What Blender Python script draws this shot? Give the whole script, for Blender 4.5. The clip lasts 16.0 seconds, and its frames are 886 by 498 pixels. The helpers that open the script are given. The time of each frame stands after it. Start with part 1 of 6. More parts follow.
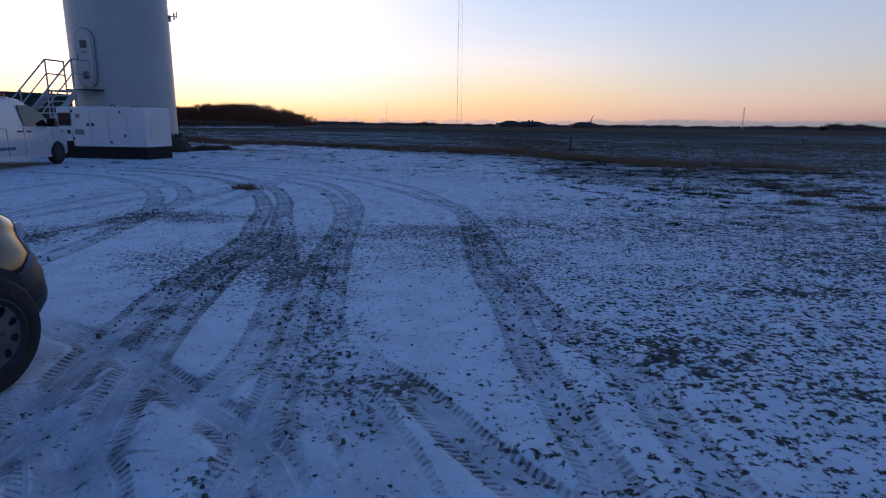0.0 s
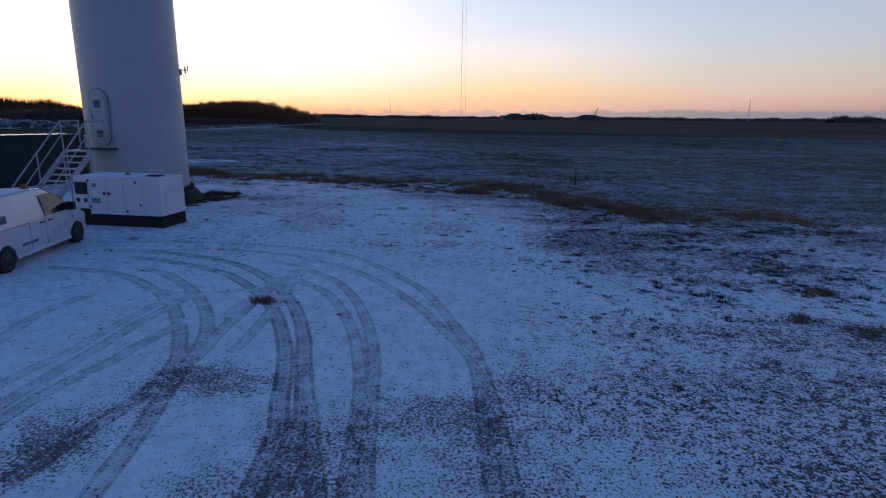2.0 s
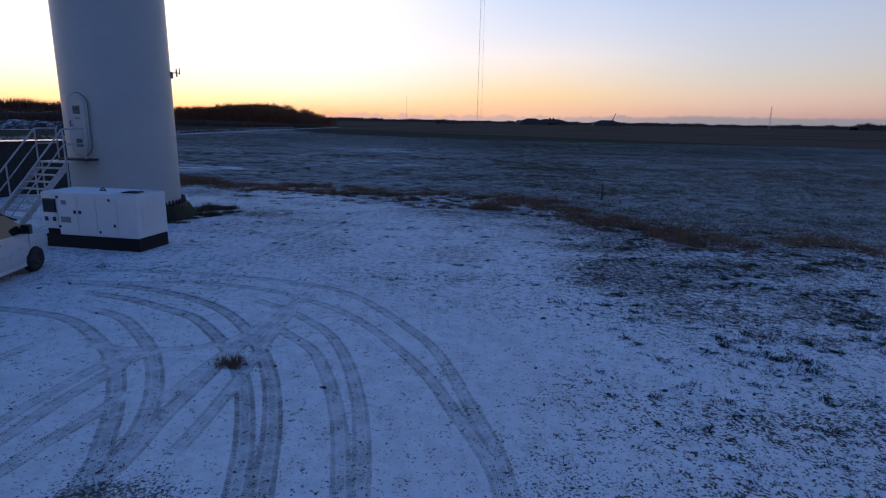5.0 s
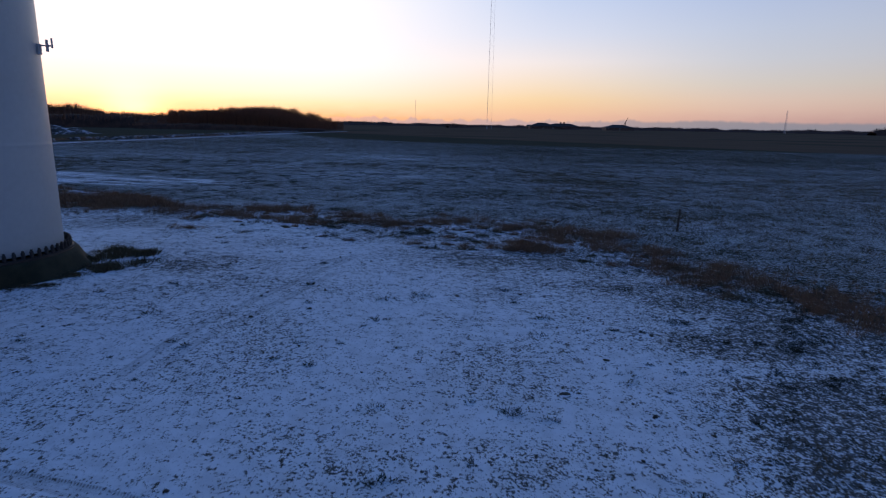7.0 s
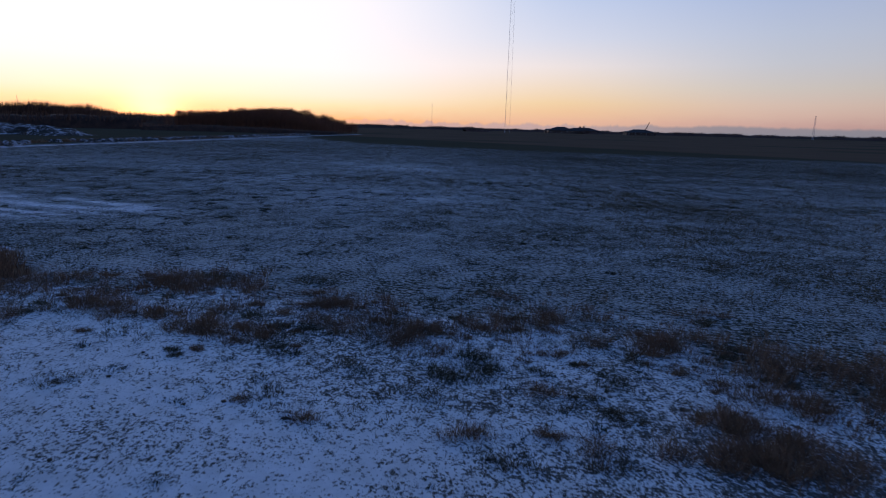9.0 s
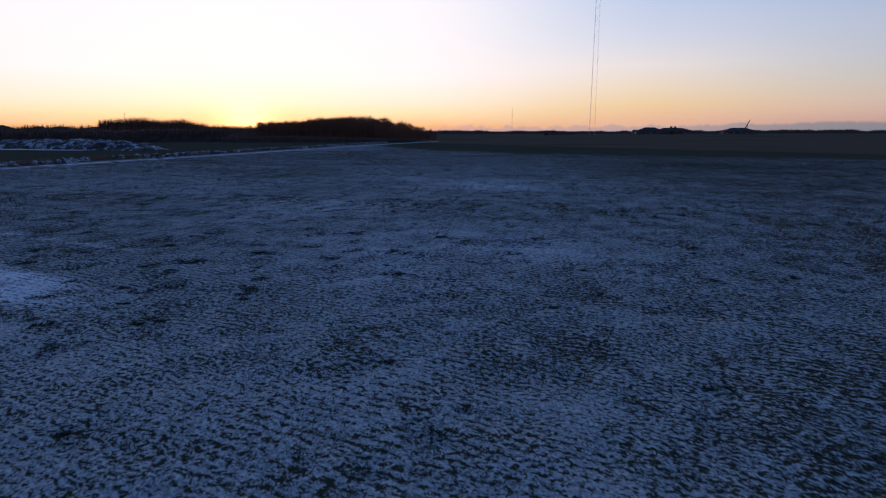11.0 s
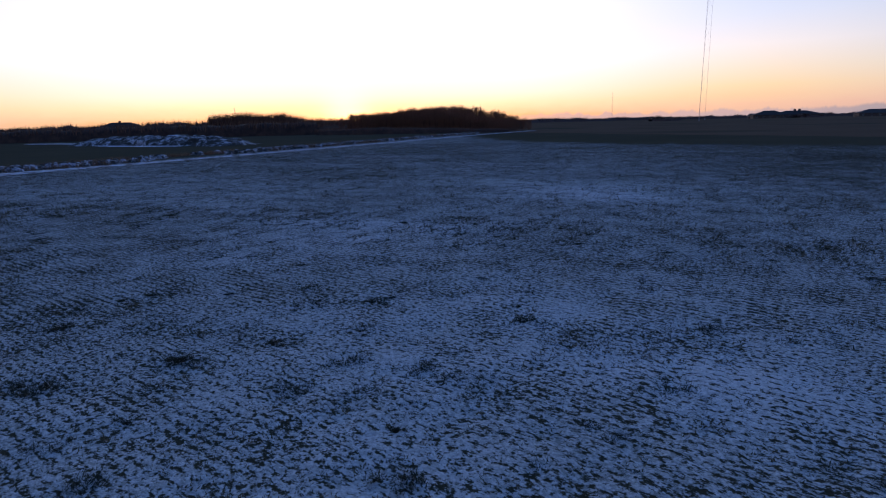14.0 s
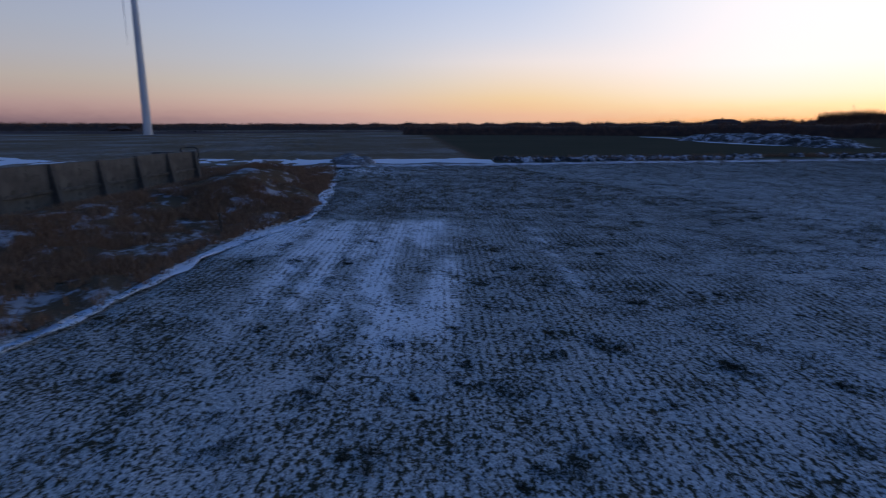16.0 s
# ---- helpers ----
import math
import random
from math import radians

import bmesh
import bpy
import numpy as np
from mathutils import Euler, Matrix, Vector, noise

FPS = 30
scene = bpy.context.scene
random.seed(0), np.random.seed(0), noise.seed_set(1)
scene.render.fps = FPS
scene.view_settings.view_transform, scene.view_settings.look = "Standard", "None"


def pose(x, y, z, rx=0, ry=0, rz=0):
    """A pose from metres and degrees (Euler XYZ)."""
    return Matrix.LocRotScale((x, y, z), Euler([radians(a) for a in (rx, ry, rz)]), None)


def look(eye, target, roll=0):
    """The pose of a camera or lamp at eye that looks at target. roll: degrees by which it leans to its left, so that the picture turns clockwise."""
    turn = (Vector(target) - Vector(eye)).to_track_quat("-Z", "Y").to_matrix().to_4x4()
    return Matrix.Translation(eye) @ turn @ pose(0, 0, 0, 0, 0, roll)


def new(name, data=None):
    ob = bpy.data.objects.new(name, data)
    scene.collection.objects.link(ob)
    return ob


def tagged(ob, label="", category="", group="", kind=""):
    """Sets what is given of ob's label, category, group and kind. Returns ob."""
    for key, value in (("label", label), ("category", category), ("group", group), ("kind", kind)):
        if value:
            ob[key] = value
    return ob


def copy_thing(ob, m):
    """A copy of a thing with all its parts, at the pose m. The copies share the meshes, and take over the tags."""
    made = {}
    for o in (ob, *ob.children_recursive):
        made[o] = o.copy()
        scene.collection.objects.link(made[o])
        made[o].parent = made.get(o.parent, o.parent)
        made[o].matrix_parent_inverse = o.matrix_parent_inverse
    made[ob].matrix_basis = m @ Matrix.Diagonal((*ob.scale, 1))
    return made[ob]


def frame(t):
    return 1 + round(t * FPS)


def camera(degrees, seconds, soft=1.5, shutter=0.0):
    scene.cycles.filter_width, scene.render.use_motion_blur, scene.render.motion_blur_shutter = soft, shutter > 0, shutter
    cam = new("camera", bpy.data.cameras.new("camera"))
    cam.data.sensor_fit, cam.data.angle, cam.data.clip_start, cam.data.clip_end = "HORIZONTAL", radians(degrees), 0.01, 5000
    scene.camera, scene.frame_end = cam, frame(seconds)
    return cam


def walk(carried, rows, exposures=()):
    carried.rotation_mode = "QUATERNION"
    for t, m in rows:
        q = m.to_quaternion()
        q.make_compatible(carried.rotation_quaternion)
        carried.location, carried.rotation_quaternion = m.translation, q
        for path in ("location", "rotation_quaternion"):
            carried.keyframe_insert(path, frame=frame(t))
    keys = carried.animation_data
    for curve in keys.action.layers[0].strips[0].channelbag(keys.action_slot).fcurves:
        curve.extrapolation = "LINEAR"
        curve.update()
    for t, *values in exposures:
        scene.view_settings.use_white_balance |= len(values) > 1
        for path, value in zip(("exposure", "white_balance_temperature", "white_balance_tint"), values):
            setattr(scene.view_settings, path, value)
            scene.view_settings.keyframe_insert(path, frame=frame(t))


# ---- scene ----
UNIT = 1.09             # metres in one survey unit
cam = camera(75.8, 16.0, soft=1.15, shutter=0.12)
PATH = [
    (0, (0.262, 1.4, 1.195), (0.263, 3.354, 0.77), 0.6),
    (0.5, (0.205, 1.391, 1.525), (0.21, 3.346, 1.1), 0.9),
    (1, (0.118, 1.42, 2.107), (0.128, 3.374, 1.679), 0.8),
    (1.5, (0.103, 1.479, 2.833), (0.105, 3.428, 2.385), 0.7),
    (2, (0.1, 1.548, 3.555), (0.088, 3.496, 3.1), 0.5),
    (2.5, (0.108, 1.606, 3.861), (0.089, 3.553, 3.405), 0.4),
    (3, (0.113, 1.62, 3.934), (0.093, 3.567, 3.478), 0.4),
    (5.3, (0.03, 4.856, 3.745), (-0.042, 6.807, 3.31), 0.9),
    (5.5, (0.008, 5.51, 3.757), (-0.071, 7.464, 3.335), 0.8),
    (6, (-0.117, 7.427, 3.749), (-0.205, 9.382, 3.334), 0.9),
    (6.5, (-0.347, 9.557, 3.703), (-0.437, 11.511, 3.287), 0.9),
    (7, (-0.624, 11.948, 3.675), (-0.716, 13.899, 3.246), 1.1),
    (7.5, (-0.934, 14.561, 3.579), (-1.03, 16.512, 3.148), 0.8),
    (8, (-1.25, 17.344, 3.658), (-1.36, 19.292, 3.221), 0.9),
    (8.5, (-1.653, 20.2, 3.673), (-1.781, 22.15, 3.246), 1.0),
    (9, (-2.247, 23.125, 3.639), (-2.39, 25.075, 3.22), 1.5),
    (9.5, (-2.874, 26.004, 3.577), (-3.057, 27.953, 3.167), 1.5),
    (9.7, (-3.061, 27.084, 3.601), (-3.273, 29.03, 3.191), 1.2),
    (11.8, (-5.585, 39.711, 3.5), (-6.15, 41.584, 3.087), -1.0),
    (12, (-5.808, 40.668, 3.56), (-6.411, 42.528, 3.139), -1.3),
    (12.5, (-6.241, 42.388, 3.667), (-6.906, 44.218, 3.208), -1.7),
    (13, (-6.412, 43.301, 3.634), (-7.122, 45.11, 3.162), -1.8),
    (13.5, (-6.388, 43.574, 3.582), (-7.109, 45.384, 3.128), -1.6),
    (14, (-6.295, 43.617, 3.632), (-7.024, 45.428, 3.196), -1.3),
    (14.5, (-6.246, 43.601, 3.71), (-6.988, 45.408, 3.278), -1.0),
    (15, (-6.217, 43.547, 3.722), (-7.125, 45.276, 3.29), -0.9),
    (15.5, (-6.242, 43.44, 3.765), (-7.693, 44.749, 3.337), -0.2),
    (15.9, (-6.255, 43.454, 3.77), (-8.1, 44.097, 3.342), 0.0),
    (16, (-6.238, 43.368, 3.796), (-8.136, 43.834, 3.37), 0.1),
]
walk(cam, [(t, look(Vector(eye) * UNIT, Vector(target) * UNIT, roll)) for t, eye, target, roll in PATH],
     exposures=[(0.0, -0.04, 6500, 11), (2.0, -0.05, 6500, 11), (5.5, -0.06, 6500, 12), (7.0, -0.14, 6480, 12), (8.0, -0.24, 6450, 13), (9.0, -0.24, 6450, 13), (9.7, -0.22, 6450, 13), (11.8, -0.38, 6450, 12), (12.0, -0.40, 6450, 12), (12.5, -0.20, 6400, 14), (13.2, 0.10, 6350, 15), (13.7, 0.12, 6350, 15), (14.0, -0.02, 6350, 15), (14.5, -0.22, 6400, 15), (15.0, -0.27, 6450, 14), (15.5, -0.30, 6450, 13), (16.0, -0.25, 6500, 12)])

# ---------------------------------------------------------------- world and light
SUN_AZ = -31.0          # degrees from +y towards +x: the sun has just sunk behind the wood
SUN_DIR = Vector((math.sin(radians(SUN_AZ)), math.cos(radians(SUN_AZ)), 0.0))

world = bpy.data.worlds.new("dusk_sky")
scene.world = world
world.use_nodes = True
wt = world.node_tree
wt.nodes.clear()


class Net:
    """Small helper to write node trees in few words."""

    def __init__(self, tree):
        self.t = tree

    def n(self, kind, **props):
        node = self.t.nodes.new("ShaderNode" + kind)
        for k, v in props.items():
            if k == "op":
                node.operation = v
            elif k == "blend":
                node.blend_type = v
            elif k == "dtype":
                node.data_type = v
        return node

    def put(self, sock, v):
        if isinstance(v, bpy.types.NodeSocket):
            self.t.links.new(v, sock)
        elif v is not None:
            if isinstance(v, (tuple, list)) and len(v) == 3 and len(sock.default_value) == 4:
                v = (*v, 1.0)
            sock.default_value = v

    def math(self, op, a, b=None, c=None, clamp=False):
        node = self.n("Math", op=op)
        node.use_clamp = clamp
        for i, v in enumerate((a, b, c)):
            self.put(node.inputs[i], v)
        return node.outputs[0]

    def mix(self, f, a, b, blend="MIX"):
        node = self.n("Mix", dtype="RGBA")
        node.blend_type = blend
        self.put(node.inputs[0], f)
        self.put(node.inputs[6], a)
        self.put(node.inputs[7], b)
        return node.outputs[2]

    def ramp(self, f, stops, mode="LINEAR"):
        node = self.n("ValToRGB")
        node.color_ramp.interpolation = mode
        els = node.color_ramp.elements
        for i, (p, c) in enumerate(stops):
            e = els[i] if i < 2 else els.new(p)
            e.position = p
            e.color = (c, c, c, 1) if isinstance(c, (int, float)) else (*c, 1)
        self.put(node.inputs[0], f)
        return node.outputs[0]

    def step(self, v, lo, hi):
        node = self.n("MapRange")
        node.interpolation_type = "SMOOTHSTEP"
        self.put(node.inputs[0], v)
        self.put(node.inputs[1], lo)
        self.put(node.inputs[2], hi)
        return node.outputs[0]

    def noise(self, vec, scale, detail=3.0, rough=0.55, dist=0.0):
        node = self.n("TexNoise")
        self.put(node.inputs["Vector"], vec)
        self.put(node.inputs["Scale"], scale)
        self.put(node.inputs["Detail"], detail)
        self.put(node.inputs["Roughness"], rough)
        self.put(node.inputs["Distortion"], dist)
        return node.outputs[0]

    def vmul(self, vec, s):
        node = self.n("VectorMath", op="MULTIPLY")
        self.put(node.inputs[0], vec)
        node.inputs[1].default_value = s
        return node.outputs[0]

    def attr(self, name):
        node = self.n("Attribute")
        node.attribute_name = name
        return node.outputs["Fac"]


wn = Net(wt)
coord = wn.n("TexCoord").outputs["Generated"]
sep = wn.n("SeparateXYZ")
wn.put(sep.inputs[0], coord)
up = wn.math("MAXIMUM", sep.outputs[2], 0.0)
flat = wn.n("CombineXYZ")
wn.put(flat.inputs[0], sep.outputs[0])
wn.put(flat.inputs[1], sep.outputs[1])
fnorm = wn.n("VectorMath", op="NORMALIZE")
wn.put(fnorm.inputs[0], flat.outputs[0])
fdot = wn.n("VectorMath", op="DOT_PRODUCT")
wn.put(fdot.inputs[0], fnorm.outputs[0])
fdot.inputs[1].default_value = SUN_DIR
toward = fdot.outputs["Value"]
# lumpy top of a low cloud bank
bank = wn.noise(wn.vmul(coord, (26.0, 26.0, 90.0)), 1.0, 4.0, 0.6)
bank = wn.math("MULTIPLY", wn.math("SUBTRACT", bank, 0.5), 0.012)
near0 = wn.math("SUBTRACT", 1.0, wn.step(up, 0.012, 0.05))
upj = wn.math("MAXIMUM", wn.math("ADD", up, wn.math("MULTIPLY", bank, near0)), 0.0)
el = wn.math("POWER", upj, 0.5)
TOPS = [(0.60, (0.150, 0.310, 0.600)), (0.75, (0.042, 0.150, 0.450)), (1.0, (0.010, 0.088, 0.340))]
sun_sky = wn.ramp(el, [(0.0, (0.93, 0.47, 0.22)), (0.09, (0.95, 0.56, 0.27)), (0.126, (0.97, 0.69, 0.40)),
                       (0.173, (0.99, 0.86, 0.56)), (0.215, (1.02, 0.95, 0.80)), (0.30, (1.10, 1.05, 1.10)),
                       (0.45, (1.10, 1.08, 1.14)), (0.58, (0.52, 0.72, 1.00)), (0.75, (0.085, 0.22, 0.51)), (1.0, (0.010, 0.088, 0.32))])
warm_sky = wn.ramp(el, [(0.0, (0.784, 0.486, 0.365)), (0.126, (0.902, 0.563, 0.390)), (0.173, (0.927, 0.628, 0.390)),
                        (0.21, (0.935, 0.703, 0.432)), (0.26, (0.927, 0.769, 0.612)), (0.32, (0.91, 0.838, 0.846)),
                        (0.38, (0.717, 0.769, 0.928)), (0.445, (0.582, 0.689, 0.928)), (0.60, (0.27, 0.44, 0.74)), *TOPS[1:]])
far_sky = wn.ramp(el, [(0.0, (0.50, 0.335, 0.350)), (0.126, (0.66, 0.435, 0.390)), (0.173, (0.72, 0.525, 0.450)),
                       (0.21, (0.72, 0.57, 0.50)), (0.26, (0.65, 0.61, 0.585)), (0.32, (0.58, 0.615, 0.705)),
                       (0.38, (0.52, 0.595, 0.765)), (0.445, (0.435, 0.54, 0.79)), *TOPS])
side_sky = wn.ramp(el, [(0.0, (0.187, 0.129, 0.152)), (0.09, (0.278, 0.187, 0.217)), (0.126, (0.377, 0.251, 0.266)),
                        (0.173, (0.470, 0.330, 0.330)), (0.21, (0.504, 0.397, 0.368)), (0.26, (0.499, 0.449, 0.429)),
                        (0.32, (0.449, 0.460, 0.525)), (0.38, (0.397, 0.449, 0.574)), (0.445, (0.358, 0.417, 0.592)), *TOPS])
# degrees round the horizon from the sunset
away = wn.math("DEGREES", wn.math("ARCCOSINE", toward))
side = wn.math("SUBTRACT", 1.0, wn.step(away, 14.0, 40.0))
# the sky opposite the sunset is duller
dull = wn.step(toward, 0.20, -0.65)
side_sky = wn.mix(dull, side_sky, wn.mix(1.0, side_sky, (0.38, 0.46, 0.62), "MULTIPLY"))
dusk = wn.mix(wn.step(away, 50.0, 84.0), far_sky, side_sky)
dusk = wn.mix(wn.step(away, 34.0, 58.0), warm_sky, dusk)
dusk = wn.mix(side, dusk, sun_sky)
sky = wn.n("TexSky")
sky.sky_type = "NISHITA"
sky.sun_disc = False
sky.sun_elevation = radians(0.6)
sky.sun_rotation = radians(SUN_AZ)
gdot = wn.n("VectorMath", op="DOT_PRODUCT")
wn.put(gdot.inputs[0], coord)
gdot.inputs[1].default_value = (SUN_DIR + Vector((0, 0, 0.004))).normalized()
glow = wn.math("POWER", wn.math("MAXIMUM", gdot.outputs["Value"], 0.0), 1400.0)
halo = wn.n("CombineXYZ")
for i_, k_ in enumerate((1.3, 0.85, 0.40)):
    wn.put(halo.inputs[i_], wn.math("MULTIPLY", glow, k_))
dusk = wn.mix(1.0, dusk, halo.outputs[0], "ADD")
# blue-grey bank of far clouds with lumpy tops, right of the sunset
rdot = wn.n("VectorMath", op="DOT_PRODUCT")
wn.put(rdot.inputs[0], fnorm.outputs[0])
rdot.inputs[1].default_value = (math.sin(radians(30)), math.cos(radians(30)), 0.0)
right = wn.step(rdot.outputs["Value"], 0.64, 0.80)
lumps = wn.noise(wn.vmul(fnorm.outputs[0], (34.0, 34.0, 0.0)), 1.0, 5.0, 0.62)
haze = wn.step(away, 30.0, 55.0)
lump_size = wn.math("SUBTRACT", 0.0085, wn.math("MULTIPLY", haze, 0.0055))
top = wn.math("ADD", wn.math("ADD", 0.0045, wn.math("MULTIPLY", haze, 0.006)), wn.math("MULTIPLY", wn.step(lumps, 0.34, 0.72), lump_size))
cloud = wn.math("SUBTRACT", 1.0, wn.step(wn.math("SUBTRACT", up, top), -0.0030, 0.0022))
dusk = wn.mix(wn.math("MULTIPLY", wn.math("MULTIPLY", cloud, right), 0.74), dusk, wn.mix(haze, (0.52, 0.42, 0.46), (0.20, 0.26, 0.33)))
air = wn.mix(1.0, dusk, wn.mix(1.0, sky.outputs[0], (0.05, 0.05, 0.05), "MULTIPLY"), "ADD")
back = wt.nodes.new("ShaderNodeBackground")
wn.put(back.inputs[0], air)
back.inputs[1].default_value = 1.0
out = wt.nodes.new("ShaderNodeOutputWorld")
wt.links.new(back.outputs[0], out.inputs[0])

sun = new("sun", bpy.data.lights.new("sun", "SUN"))
sun.data.energy, sun.data.angle, sun.data.color = 0.10, radians(6), (1.0, 0.55, 0.28)
sun.matrix_world = look(SUN_DIR * 900 + Vector((0, 0, 30)), (0, 0, 0))

# ---------------------------------------------------------------- materials


def material(name):
    m = bpy.data.materials.new(name)
    m.use_nodes = True
    return m, Net(m.node_tree), m.node_tree.nodes["Principled BSDF"]


def surface(name, a, b, rough=0.7, metal=0.0, scale=3.0, grain=60.0, bump=0.15, dirt=None, dirt_at=0.62, coat=0.0, jitter=0.0):
    """Paint, metal, rubber and the like: two tones, fine grain, optional dirt with a shape of its own."""
    m, q, bsdf = material(name)
    co = q.n("TexCoord").outputs["Object"]
    big = q.noise(co, scale, 4.0, 0.6)
    fine = q.noise(co, grain, 3.0, 0.6)
    f = q.math("ADD", q.math("MULTIPLY", big, 0.7), q.math("MULTIPLY", fine, 0.3))
    col = q.mix(q.step(f, 0.35, 0.65), a, b)
    if dirt:
        spot = q.step(q.noise(co, scale * 2.3, 6.0, 0.68), dirt_at, dirt_at + 0.12)
        col = q.mix(q.math("MULTIPLY", spot, 0.75), col, dirt)
    if jitter:
        info = q.n("ObjectInfo").outputs["Random"]
        tone = q.math("ADD", q.math("MULTIPLY", info, jitter), 1.0 - jitter / 2)
        c = q.n("CombineXYZ")
        for i in range(3):
            q.put(c.inputs[i], tone)
        col = q.mix(1.0, col, c.outputs[0], "MULTIPLY")
    q.put(bsdf.inputs["Base Color"], col)
    bsdf.inputs["Metallic"].default_value = metal
    q.put(bsdf.inputs["Roughness"], q.math("ADD", rough - 0.08, q.math("MULTIPLY", big, 0.16)))
    bsdf.inputs["Coat Weight"].default_value = coat
    if bump:
        b_ = q.n("Bump")
        b_.inputs["Strength"].default_value = bump
        b_.inputs["Distance"].default_value = 0.01
        q.put(b_.inputs["Height"], f)
        q.put(bsdf.inputs["Normal"], b_.outputs[0])
    return m


def island(name, a, b, c, rough=0.9):
    """Scattered stuff: every blade, twig or clod takes a tone of its own."""
    m, q, bsdf = material(name)
    geo = q.n("NewGeometry")
    pos = geo.outputs["Position"]
    col = q.ramp(geo.outputs["Random Per Island"], [(0.0, a), (0.55, b), (1.0, c)])
    patch = q.noise(pos, 0.35, 3.0)
    col = q.mix(q.step(patch, 0.35, 0.7), col, b)
    q.put(bsdf.inputs["Base Color"], col)
    bsdf.inputs["Roughness"].default_value = rough
    return m


def snowy(name, under_a, under_b, cover=0.5, size=2.0, snow=(0.80, 0.83, 0.88)):
    """Earth, concrete or gravel with a broken cover of snow."""
    m, q, bsdf = material(name)
    pos = q.n("NewGeometry").outputs["Position"]
    base = q.mix(q.noise(pos, 9.0, 4.0, 0.65), under_a, under_b)
    n = q.math("ADD", q.math("MULTIPLY", q.noise(pos, size, 6.0, 0.66), 0.65), q.math("MULTIPLY", q.noise(pos, size * 9, 3.0), 0.35))
    f = q.step(n, 1.0 - cover - 0.06, 1.0 - cover + 0.06)
    q.put(bsdf.inputs["Base Color"], q.mix(f, base, snow))
    bsdf.inputs["Roughness"].default_value = 0.9
    bsdf.inputs["Specular IOR Level"].default_value = 0.05
    b_ = q.n("Bump")
    b_.inputs["Strength"].default_value = 0.5
    b_.inputs["Distance"].default_value = 0.06
    q.put(b_.inputs["Height"], q.noise(pos, size * 4, 5.0, 0.7))
    q.put(bsdf.inputs["Normal"], b_.outputs[0])
    return m


def ground_material():
    m, q, bsdf = material("ground_cover")
    pos = q.n("NewGeometry").outputs["Position"]
    bare, field, rough, crop, frosty = q.attr("bare"), q.attr("field"), q.attr("rough"), q.attr("crop"), q.attr("frost")
    ts, td, tw = q.attr("along"), q.attr("across"), q.attr("tyre")
    fine = q.noise(pos, 95.0, 3.0, 0.6)
    clod = q.noise(pos, 15.0, 6.0, 0.66, 0.5)
    mid = q.noise(pos, 3.2, 4.0, 0.6)
    big = q.noise(pos, 0.22, 5.0, 0.62)
    # snow on the yard: trodden, slightly dirty
    snow = q.mix(q.step(mid, 0.35, 0.72), (0.93, 0.925, 0.93), (0.80, 0.79, 0.785))
    snow = q.mix(q.math("MULTIPLY", q.step(big, 0.45, 0.75), 0.25), snow, (0.64, 0.625, 0.61))
    vor = q.n("TexVoronoi")
    q.put(vor.inputs["Vector"], pos)
    vor.inputs["Scale"].default_value = 42.0
    stone = q.mix(vor.outputs["Color"], (0.085, 0.073, 0.062), (0.32, 0.27, 0.22))
    stone = q.mix(q.step(fine, 0.4, 0.62), (0.062, 0.053, 0.045), stone)
    # tread: lugs along both shoulders, ribs along the middle
    side = q.math("ABSOLUTE", td)
    ragged = q.math("ADD", side, q.math("MULTIPLY", q.math("SUBTRACT", fine, 0.5), 0.10))
    tw = q.math("MULTIPLY", tw, q.math("SUBTRACT", 1.0, q.step(ragged, 0.90, 1.04)))
    shoulder = q.step(side, 0.50, 0.60)
    vee = q.math("ADD", ts, q.math("MULTIPLY", side, 0.060))
    bars = q.step(q.math("ADD", q.math("SINE", q.math("MULTIPLY", vee, 165.0)), q.math("MULTIPLY", q.math("SUBTRACT", clod, 0.5), 2.6)), -0.35, 0.55)
    ribs = q.math("MULTIPLY", q.step(q.math("COSINE", q.math("MULTIPLY", td, 17.0)), 0.30, 0.85), q.step(clod, 0.36, 0.58))
    lugs = q.math("MULTIPLY", shoulder, bars)
    middle = q.math("SUBTRACT", 1.0, shoulder)
    patchy = q.step(mid, 0.36, 0.62)
    worn = q.math("MULTIPLY", tw, q.math("ADD", 0.55, q.math("MULTIPLY", patchy, 0.45)))
    # gravel shows where the cover is thin, larger clods of turf where it is broken
    grit = q.math("ADD", q.math("MULTIPLY", q.noise(pos, 23.0, 5.0, 0.70), 0.85), q.math("MULTIPLY", mid, 0.15))
    press = q.math("ADD", 0.10, q.math("MULTIPLY", lugs, 0.22))
    press = q.math("SUBTRACT", press, q.math("MULTIPLY", q.math("MULTIPLY", middle, ribs), 0.16))
    cover = q.math("ADD", bare, q.math("MULTIPLY", q.math("MULTIPLY", tw, press), q.math("ADD", 0.5, patchy)))
    lim = q.math("SUBTRACT", 0.650, q.math("MULTIPLY", cover, 0.190))
    show = q.math("MULTIPLY", q.step(grit, q.math("SUBTRACT", lim, 0.030), q.math("ADD", lim, 0.040)), q.math("ADD", 0.62, q.math("MULTIPLY", clod, 0.5)), clamp=True)
    lump = q.math("ADD", q.math("MULTIPLY", q.noise(pos, 23.0, 4.0, 0.66), 0.66), q.math("MULTIPLY", q.noise(pos, 6.5, 3.0, 0.6), 0.34))
    tlim = q.math("SUBTRACT", 0.612, q.math("MULTIPLY", q.attr("turf"), 0.15))
    sods = q.math("MULTIPLY", q.step(lump, q.math("SUBTRACT", tlim, 0.026), q.math("ADD", tlim, 0.036)), q.math("ADD", 0.66, q.math("MULTIPLY", clod, 0.5)), clamp=True)
